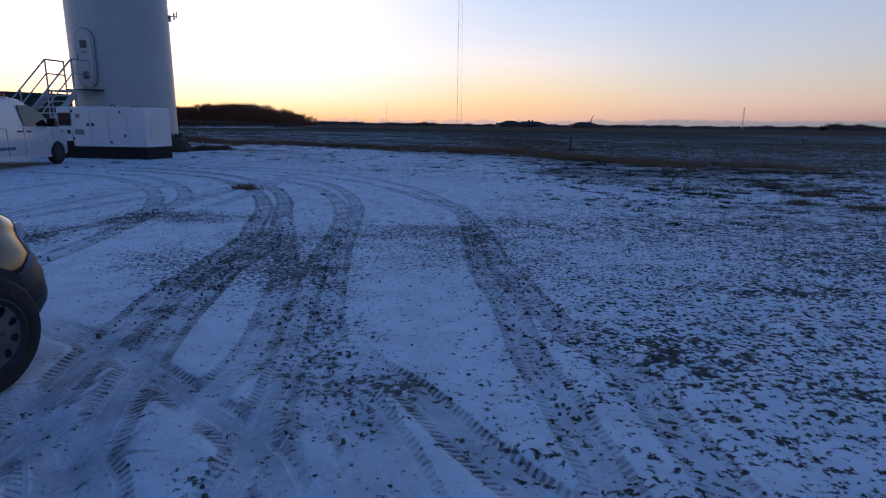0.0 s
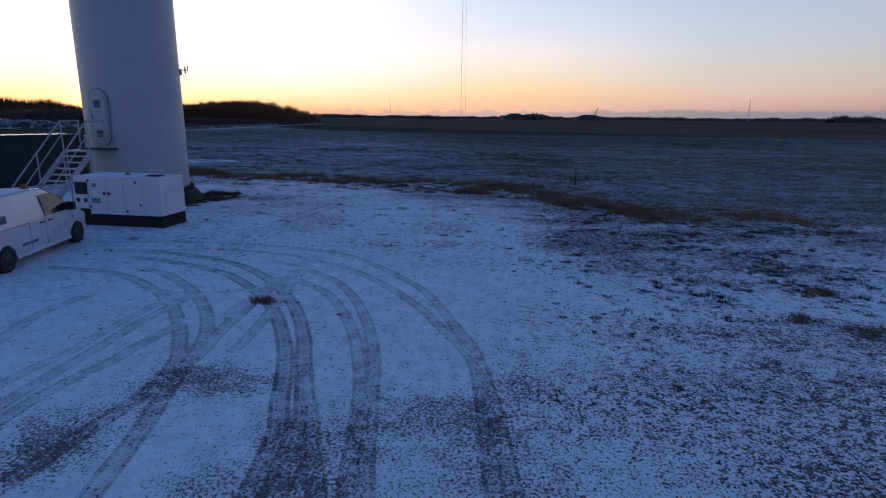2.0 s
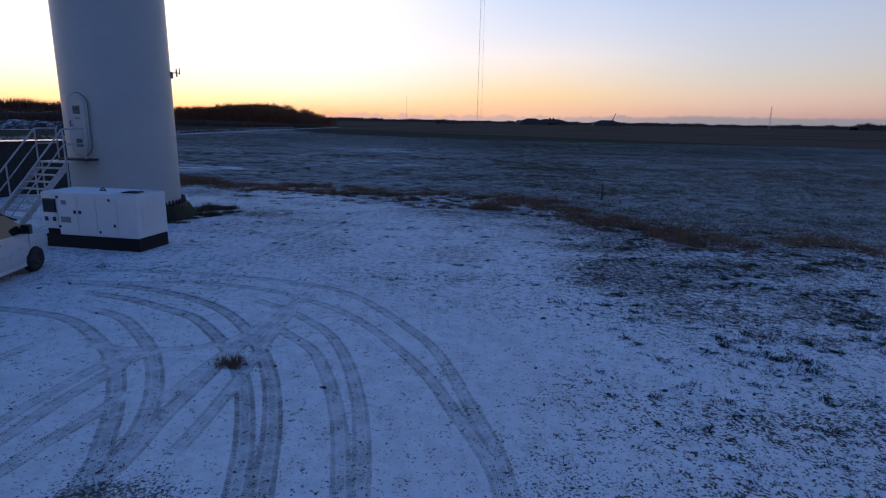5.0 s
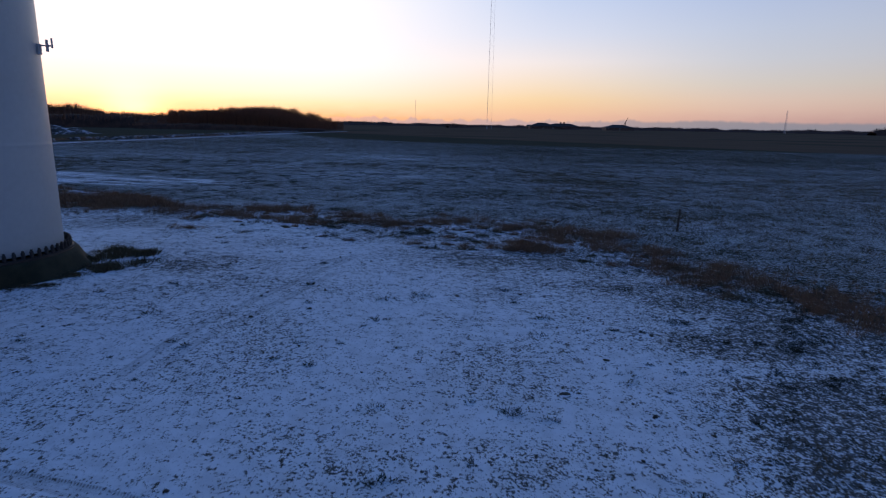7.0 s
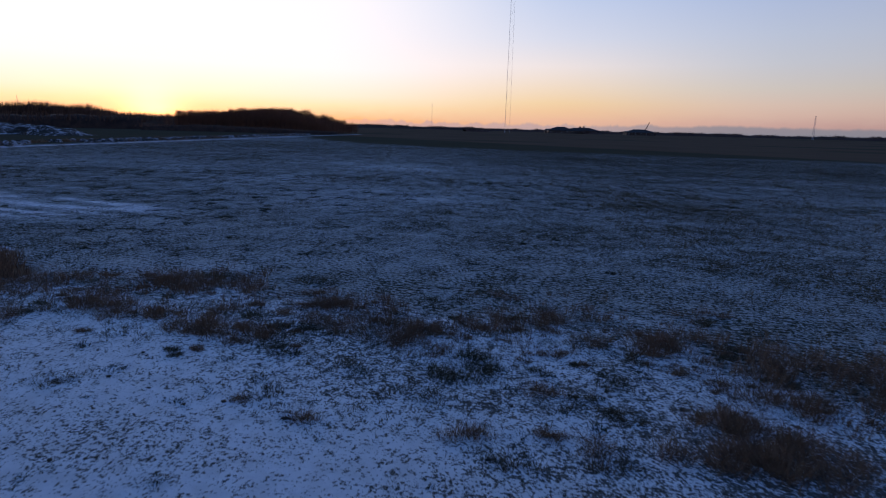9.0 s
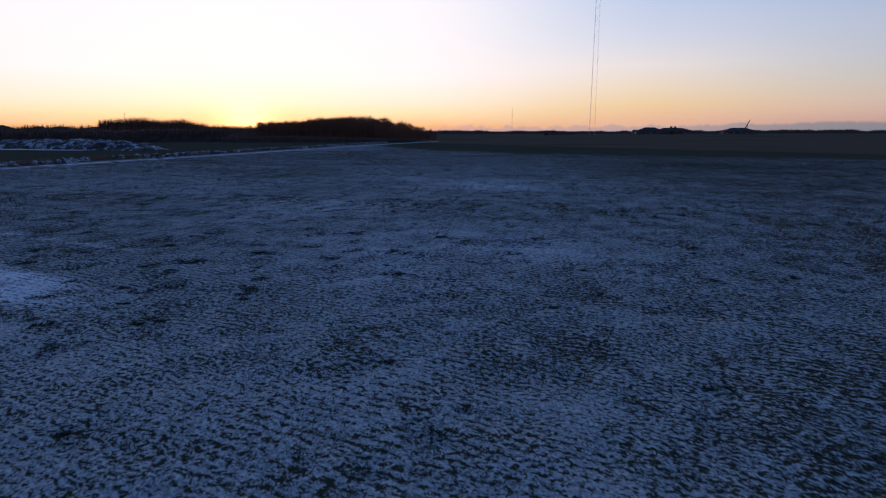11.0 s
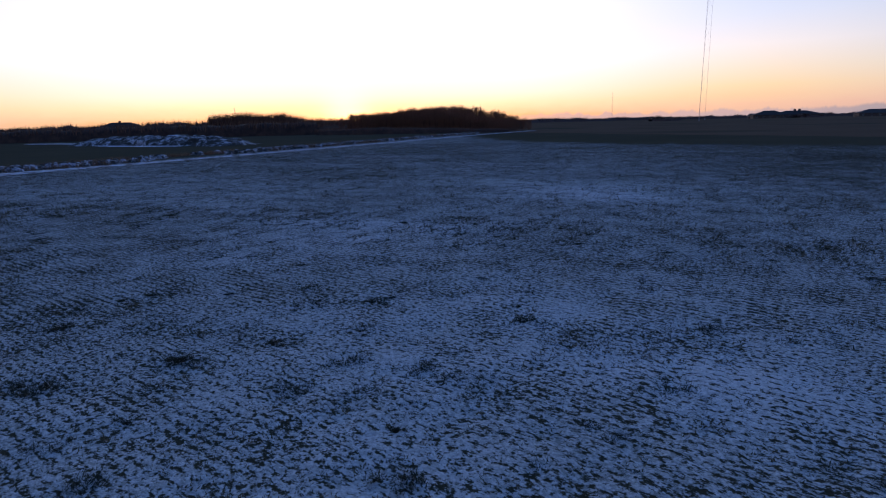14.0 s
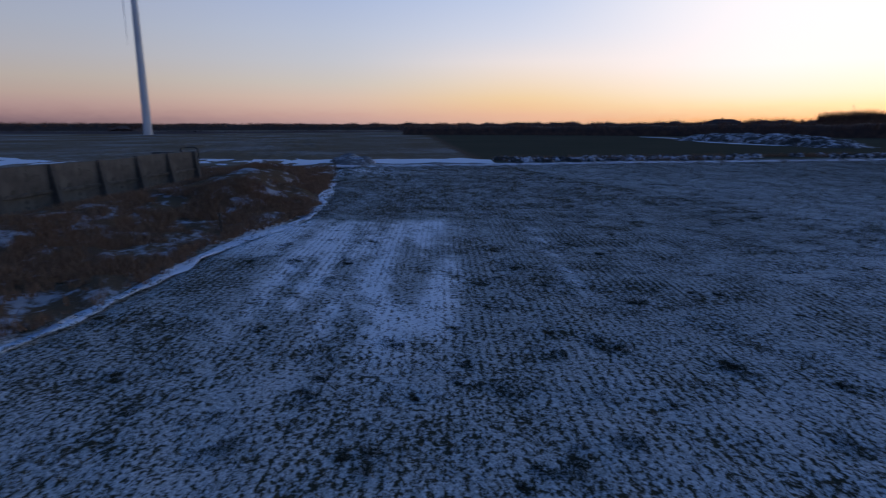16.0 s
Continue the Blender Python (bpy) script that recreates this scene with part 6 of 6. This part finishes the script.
mound("earth_bank", -113, 140.2, 27.5, 6.0, 2.25, -8, M_HEAP, "long earth bank broken with snow and rubble", "earth bank", 2.2, 11)
mound("gravel_pile", -63.5, 48.2, 2.6, 2.0, 1.15, 10, M_PILE, "small snow-dusted gravel pile beside the farm track", "gravel pile", 1.5, 12)
strip("snow_field_edge", [(-71, 30), (-67, 42), (-65.5, 50), (-64, 57), (-62.5, 63)], 4.2, M_SNOW, 0.06, "drifted snow beside the farm track", "snow", 1.5, 8, 0.6, 3.0)
strip("snow_margin", [(-175, 152), (-150, 149), (-120, 134), (-96, 131)], 1.6, M_SNOW, 0.08, "snow strip in front of the earth bank", "snow", 0.9, 9)
strip("snow_clearing", [(-92, -8), (-80, 6), (-66, 20)], 4.0, M_SNOW, 0.06, "snow-covered clearing beside the farm track", "snow", 0.9, 10)

strip("snow_furrow", [(-47.2, 45.5), (-40, 44.8), (-30.5, 43.6), (-25, 40.9), (-19.8, 39.3), (-17, 38.3), (-14.5, 36.9)], 0.21, M_FURROW, -0.05, "narrow snow-filled furrow along the field", "snow", 2.6, 14, 0.25, 1.3)

# ---------------------------------------------------------------- woods


def twigs(n, h, crown_r, base, seed):
    """Upswept bare twigs of one young tree, as thin pointed strips."""
    g = np.random.default_rng(seed)
    t = g.uniform(0, 1, n) ** 0.75
    z0 = base + (h - base) * t * 0.88
    env = np.sqrt(np.clip(1 - np.abs(2 * t - 0.9) ** 2.6 / 1.4, 0.05, 1)) * crown_r
    a = g.uniform(0, 2 * math.pi, n)
    r0 = env * np.sqrt(g.uniform(0.0, 0.75, n))
    ln = g.uniform(0.6, 1.5, n) * (0.7 + 0.07 * h)
    lean = g.uniform(0.08, 0.5, n)
    x0, y0 = np.cos(a) * r0, np.sin(a) * r0
    x1, y1 = x0 + np.cos(a + g.normal(0, 0.5, n)) * ln * lean, y0 + np.sin(a + g.normal(0, 0.5, n)) * ln * lean
    z1 = np.minimum(z0 + ln * np.sqrt(np.clip(1 - lean ** 2 * 0.6, 0.1, 1)), h * g.uniform(0.90, 1.12, n))
    f = g.uniform(0, 2 * math.pi, n)
    w = g.uniform(0.012, 0.034, n)
    v = np.empty((n, 3, 3))
    v[:, 0] = np.stack([x0 - np.cos(f) * w, y0 - np.sin(f) * w, z0], 1)
    v[:, 1] = np.stack([x0 + np.cos(f) * w, y0 + np.sin(f) * w, z0], 1)
    v[:, 2] = np.stack([x1, y1, z1], 1)
    return v.reshape(-1, 3)


def tree(h, crown_r, seed, n=1050):
    root = thing("tree", Matrix(), "bare young tree with dense brown twigs in a wood", "tree", "trees of the wood")
    g = random.Random(seed)
    bm = tubebm((0, 0, -0.3), (g.uniform(-0.2, 0.2), g.uniform(-0.2, 0.2), h * 0.55), 0.11, 7, 0.06)
    tube(bm, (0, 0, h * 0.5), (g.uniform(-0.3, 0.3), g.uniform(-0.3, 0.3), h * 0.88), 0.05, 6, 0.008)
    for i in range(9):
        z = h * g.uniform(0.15, 0.8)
        a = g.uniform(0, 6.28)
        ln = crown_r * g.uniform(0.6, 1.1)
        tube(bm, (0, 0, z), (math.cos(a) * ln, math.sin(a) * ln, z + ln * g.uniform(0.6, 1.3)), 0.035, 5, 0.01)
    part("trunk", bm, M_BARK, root)
    v = twigs(n, h, crown_r, h * 0.06, seed)
    np_mesh("crown", v, np.arange(len(v)).reshape(-1, 3), M_TWIG, root)
    return root


def wood_height(u):
    """Height of the wood from its far end (0) to its tip (1)."""
    return float(np.interp(u, [0, 0.12, 0.25, 0.35, 0.45, 0.6, 0.72, 0.84, 0.93, 1.0], [6.7, 6.9, 7.0, 7.9, 8.4, 7.8, 6.8, 5.5, 4.2, 2.6]))


pick = random.Random(4)
protos = [tree(8.0, 2.3, 100 + i) for i in range(5)]
used = [False] * 5
for row in range(7):
    m = 36
    for i in range(m):
        u = (i + pick.uniform(0.1, 0.9)) / m
        x = -116 + 59 * u + row * 0.7
        y = 222.5 + row * 4.0 + 6 * math.sin(u * 3) + pick.uniform(-1.4, 1.4)
        s = wood_height(u) / 8.0 * pick.uniform(0.78, 1.10) * (1 + 0.02 * row)
        k = pick.randrange(5)
        mm = pose(x, y, 0, pick.uniform(-4, 4), pick.uniform(-4, 4), pick.uniform(0, 360)) @ Matrix.Diagonal((s * 0.92, s * 0.92, s, 1))
        if not used[k]:
            protos[k].matrix_world = mm
            used[k] = True
        else:
            o = copy_thing(protos[k], mm)
            o.matrix_basis = mm


def far_wood(name, line, heights, depth, n, mat, label, width=0.16):
    """A distant wood or hedge: a dark uneven body with twigs standing out of it."""
    pts, s = glide(line, 2.0)
    u = s / s[-1]
    rag = 0.9 if mat == M_FARTWIG else 0.28
    hh = np.interp(u, np.linspace(0, 1, len(heights)), heights) * (1 - rag / 2 + rag * fbm(s / (6.0 if rag < 0.5 else 16.0), s * 0, 77, 4))
    d = np.gradient(pts, axis=0)
    d /= np.hypot(*d.T)[:, None]
    nr = np.stack([-d[:, 1], d[:, 0]], 1)
    secs = [(-1.0, 0.0), (-0.8, 0.50), (-0.3, 0.72), (0.3, 0.76), (1.0, 0.0)]
    v = np.concatenate([np.stack([pts[:, 0] + nr[:, 0] * k * depth, pts[:, 1] + nr[:, 1] * k * depth, hh * z * (0.85 + 0.3 * fbm(s / 3.0, s * 0 + k, 5, 3)) - 0.3 * (z == 0)], 1) for k, z in secs])
    m = len(pts)
    i = np.arange(m - 1)
    q4 = np.concatenate([np.stack([i + r * m, i + 1 + r * m, i + 1 + (r + 1) * m, i + (r + 1) * m], 1) for r in range(4)])
    body = np.concatenate([q4[:, [0, 1, 2]], q4[:, [0, 2, 3]]])
    g = np.random.default_rng(len(name) + n)
    k = g.integers(0, m, n)
    off = g.uniform(-1, 1, n) * depth
    bx, by = pts[k, 0] + nr[k, 0] * off + g.normal(0, 1.0, n), pts[k, 1] + nr[k, 1] * off + g.normal(0, 1.0, n)
    h = hh[k] * g.uniform(0.75, 1.12, n)
    f = g.uniform(0, 6.28, n)
    w = width * g.uniform(0.5, 1.6, n)
    t = np.empty((n, 3, 3))
    t[:, 0] = np.stack([bx - np.cos(f) * w, by - np.sin(f) * w, h * 0.5], 1)
    t[:, 1] = np.stack([bx + np.cos(f) * w, by + np.sin(f) * w, h * 0.5], 1)
    t[:, 2] = np.stack([bx + g.normal(0, 0.5, n), by + g.normal(0, 0.5, n), h], 1)
    allv = np.concatenate([v, t.reshape(-1, 3)])
    tri = np.concatenate([body, len(v) + np.arange(n * 3).reshape(-1, 3)])
    ob = np_mesh(name, allv, tri, mat)
    ob.data.materials.append(M_THICKET if mat in (M_TWIG, M_DARKTWIG) else mat)
    ob.data.polygons.foreach_set("material_index", np.concatenate([np.ones(len(body), dtype=np.int32), np.zeros(n, dtype=np.int32)]))
    return tagged(ob, label, "woodland", kind="stuff")


far_wood("low_wood", [(-290, 345), (-272, 354), (-252, 361), (-232, 366)], [10.5, 12.2, 12.0, 11.4, 11.0, 9.5], 8, 5200, M_DARKTWIG, "distant bare brown wood beyond the earth bank", 0.14)
far_wood("gap_thicket", [(-236, 364), (-205, 345), (-176, 322), (-140, 300), (-110, 280)], [8.0, 7.4, 6.6, 6.2, 6.4], 6, 3200, M_DARKTWIG, "low bare thicket between two woods", 0.14)
far_wood("thicket_foot", [(-123, 219), (-105, 219), (-85, 219.5), (-67, 221), (-55, 225)], [2.2, 2.8, 2.6, 2.0, 1.4], 2.5, 2600, M_DARKTWIG, "bare brushwood along the foot of the wood", 0.06)
far_wood("west_hedge", [(-1000, -420), (-860, 60), (-760, 300), (-640, 460), (-470, 520), (-330, 470)], [5, 5.5, 5, 6, 7, 9, 9.5, 9], 14, 9000, M_FARTWIG, "distant dark line of trees on the horizon", 0.4)
far_wood("north_hedge", [(-330, 520), (-150, 800), (-20, 900), (150, 880), (330, 860), (560, 820), (820, 700)], [4, 4.5, 5, 4.5, 4, 5, 5, 6, 7, 9], 14, 9000, M_FARTWIG, "distant dark hedgerow on the horizon", 0.4)
far_wood("field_hedge", [(-236, 84), (-224, 118), (-205, 160), (-182, 191), (-160, 214), (-132, 232)], [4.2, 4.6, 4.4, 5.2, 5.6, 6.0], 5, 5200, M_DARKTWIG, "dark bare hedge beyond the winter crop", 0.10)
far_wood("west_wood", [(-425, 150), (-432, 90), (-426, 6), (-400, -100), (-370, -180)], [4.6, 4.2, 5.0, 4.4, 5.2, 4.6], 9, 5200, M_DARKTWIG, "distant dark belt of bare trees", 0.2)
far_wood("roadside_hedge", [(-360, 150), (-300, 60), (-270, -20), (-300, -120)], [1.2, 1.0, 1.4, 1.0], 4, 1500, M_FARTWIG, "low dark hedge behind the ploughed field", 0.15)
for x, y, h, w in ((485, 700, 9.5, 30), (-15, 610, 4.5, 12), (112, 690, 4.0, 10), (-395, -60, 4.5, 14), (-520, 190, 5.5, 12), (-560, 120, 5.0, 14)):
    far_wood("copse", [(x - w, y), (x - w * 0.3, y + 2), (x + w * 0.4, y), (x + w, y + 3)], [h * 0.5, h, h * 0.8, h * 0.95, h * 0.4], 8, 700, M_FARTWIG, "small distant copse on the plain", 0.25)

# ---------------------------------------------------------------- masts, farm, far turbine


def lattice_mast(name, x, y, height, base, top, leg, steps, label, mat=None):
    """Three-legged lattice mast."""
    mat = mat or M_MAST
    root = thing(name, pose(x, y, 0, 0, 0, 25), label, "mast")
    corners = [(math.cos(radians(a)), math.sin(radians(a))) for a in (90, 210, 330)]

    def at(i, z):
        r = (base + (top - base) * z / height) / math.sqrt(3)
        return (corners[i][0] * r, corners[i][1] * r, z)

    for i in range(3):
        part("leg", tubebm(at(i, 0), at(i, height), leg, 6, leg * 0.7), mat, root)
    for i in range(3):
        bm = bmesh.new()
        for k in range(steps):
            z0, z1 = height * k / steps, height * (k + 1) / steps
            j = (i + 1) % 3
            tube(bm, at(i, z0), at(j, z1), leg * 0.11, 4)
            tube(bm, at(j, z0), at(i, z1), leg * 0.11, 4)
        part("bracing", bm, mat, root)
    return root


lattice_mast("radio_mast", 15.0, 600, 230, 5.4, 2.8, 0.075, 30, "very tall slender steel lattice radio mast")
lattice_mast("far_mast", -118, 1200, 50, 1.6, 0.8, 0.08, 14, "faint distant lattice mast")
lattice_mast("telecom_mast", 358, 700, 26, 2.0, 0.8, 0.13, 10, "small distant lattice telecom mast")
lattice_mast("wood_mast", -520, 630, 26, 1.4, 0.6, 0.10, 8, "thin distant mast behind the wood")


def farmhouse(x, y, L, W, eaves, ridge, turn, label, chimneys=0, hip=0.25):
    root = thing("farm_building", pose(x, y, 0, 0, 0, turn), label, "farm building", "distant farm")
    part("wall", boxbm((-L / 2, -W / 2, -0.3), (L / 2, W / 2, eaves)), M_BRICK, root)
    bm = bmesh.new()
    o = 0.6
    a = [bm.verts.new(p) for p in ((-L / 2 - o, -W / 2 - o, eaves), (L / 2 + o, -W / 2 - o, eaves), (L / 2 + o, W / 2 + o, eaves), (-L / 2 - o, W / 2 + o, eaves))]
    r0, r1 = bm.verts.new((-L / 2 + L * hip, 0, ridge)), bm.verts.new((L / 2 - L * hip, 0, ridge))
    for f in ((a[0], a[1], r1, r0), (a[1], a[2], r1), (a[2], a[3], r0, r1), (a[3], a[0], r0), (a[3], a[2], a[1], a[0])):
        bm.faces.new(f)
    roof = part("roof", bm, M_ROOF, root)
    for i in range(chimneys):
        cx = -1.5 + 4.0 * i
        part("chimney", boxbm((cx - 1.0, -0.8, ridge - 1.2), (cx + 1.0, 0.8, ridge + 1.6)), M_BRICK, roof)
    n = max(3, int(L / 6))
    for i in range(n):
        wx = -L / 2 + L * (i + 0.5) / n
        win = part("window", boxbm((wx - 0.7, -W / 2 - 0.05, 0.9), (wx + 0.7, -W / 2 + 0.02, 2.1)), M_GENSET, root)
        part("pane", boxbm((wx - 0.6, -W / 2 - 0.07, 1.0), (wx + 0.6, -W / 2 - 0.052, 2.0)), M_WINDOW, win)
    return root


farmhouse(80, 700, 30, 14, 3.2, 7.4, 4, "long low dark farm building on the horizon", 0, 0.35)
farmhouse(104, 704, 44, 14, 3.2, 6.8, -3, "long low dark barn with chimneys on the horizon", 2, 0.3)
farmhouse(166, 690, 32, 16, 3.0, 6.6, 3, "low hip-roofed dark barn on the horizon", 0, 0.3)
farmhouse(70, 720, 12, 9, 3.0, 5.0, 0, "small pale farm shed on the horizon", 0, 0.1)
farmhouse(-546, 488, 46, 14, 5.0, 10.5, 40, "distant dark farm building beyond the fields", 1, 0.3)

boom = thing("grain_elevator", pose(174, 689, 0), "slanting dark conveyor boom beside the barn", "conveyor")
part("boom", tubebm((-2, 0, 6), (2.2, 0, 14.5), 0.35, 6), M_ROOF, boom)
part("support", tubebm((0, 0, 0), (0, 0, 9.5), 0.25, 6), M_ROOF, boom)


def far_turbine():
    az, d = radians(-103.15), 228.0
    x, y = -6.2 + d * math.sin(az), 43.4 + d * math.cos(az)
    root = thing("wind_turbine", pose(x, y, -0.1, 0, 0, 13), "distant white wind turbine standing on the plain", "wind turbine")
    H = 66.0
    part("tower", lathe([(1.42, 0), (1.36, 8), (1.05, 40), (0.85, H), (0.0, H)], 40), M_TURB, root, smooth=True)
    part("foundation", lathe([(0, 0.25), (2.3, 0.25), (2.6, 0.0)], 32), M_CONC, root)
    part("door", boxbm((-0.4, -1.45, 0.6), (0.4, -1.30, 2.6), 0.02), M_GREYDECAL, root)
    part("nacelle", boxbm((-1.5, -2.2, H - 0.2), (1.5, 5.5, H + 3.0), 0.3), M_TURB, root)
    hub = part("hub", lathe([(0, -4.6), (0.8, -4.3), (1.4, -3.4), (1.5, -2.3), (0, -2.2)], 28), M_TURB, root, smooth=True)
    hub.matrix_local = pose(0, 0, H + 1.4, 90, 0, 0) @ Matrix.Diagonal((1, 1, -1, 1))
    secs = [(0.5, 0.55, 0.5), (2.0, 0.75, 0.45), (7.0, 1.35, 0.30), (14, 1.05, 0.20), (24, 0.70, 0.12), (34, 0.38, 0.06), (37.5, 0.10, 0.02)]
    for k in range(3):
        bm = bmesh.new()
        rings = []
        for z, c, t in secs:
            rings.append([bm.verts.new((c * math.cos(a) * (1.0 if math.cos(a) < 0 else 0.6), t * math.sin(a) - 3.3, -z)) for a in [2 * math.pi * i / 14 for i in range(14)]])
        for r0, r1 in zip(rings, rings[1:]):
            for i in range(14):
                j = (i + 1) % 14
                bm.faces.new((r0[i], r0[j], r1[j], r1[i]))
        bm.faces.new(rings[0])
        bm.faces.new(rings[-1][::-1])
        bl = part("blade", bm, M_TURB, root, smooth=True)
        bl.matrix_local = pose(0, 0, H + 1.4, 0, 120 * k, 0)
    return root


far_turbine()

# the site was laid out in survey units of 1.09 m: bring all of it to metres
for ob in [o for o in scene.objects if o.parent is None and o.type in {"MESH", "EMPTY"}]:
    ob.matrix_basis = Matrix.Scale(UNIT, 4) @ ob.matrix_basis
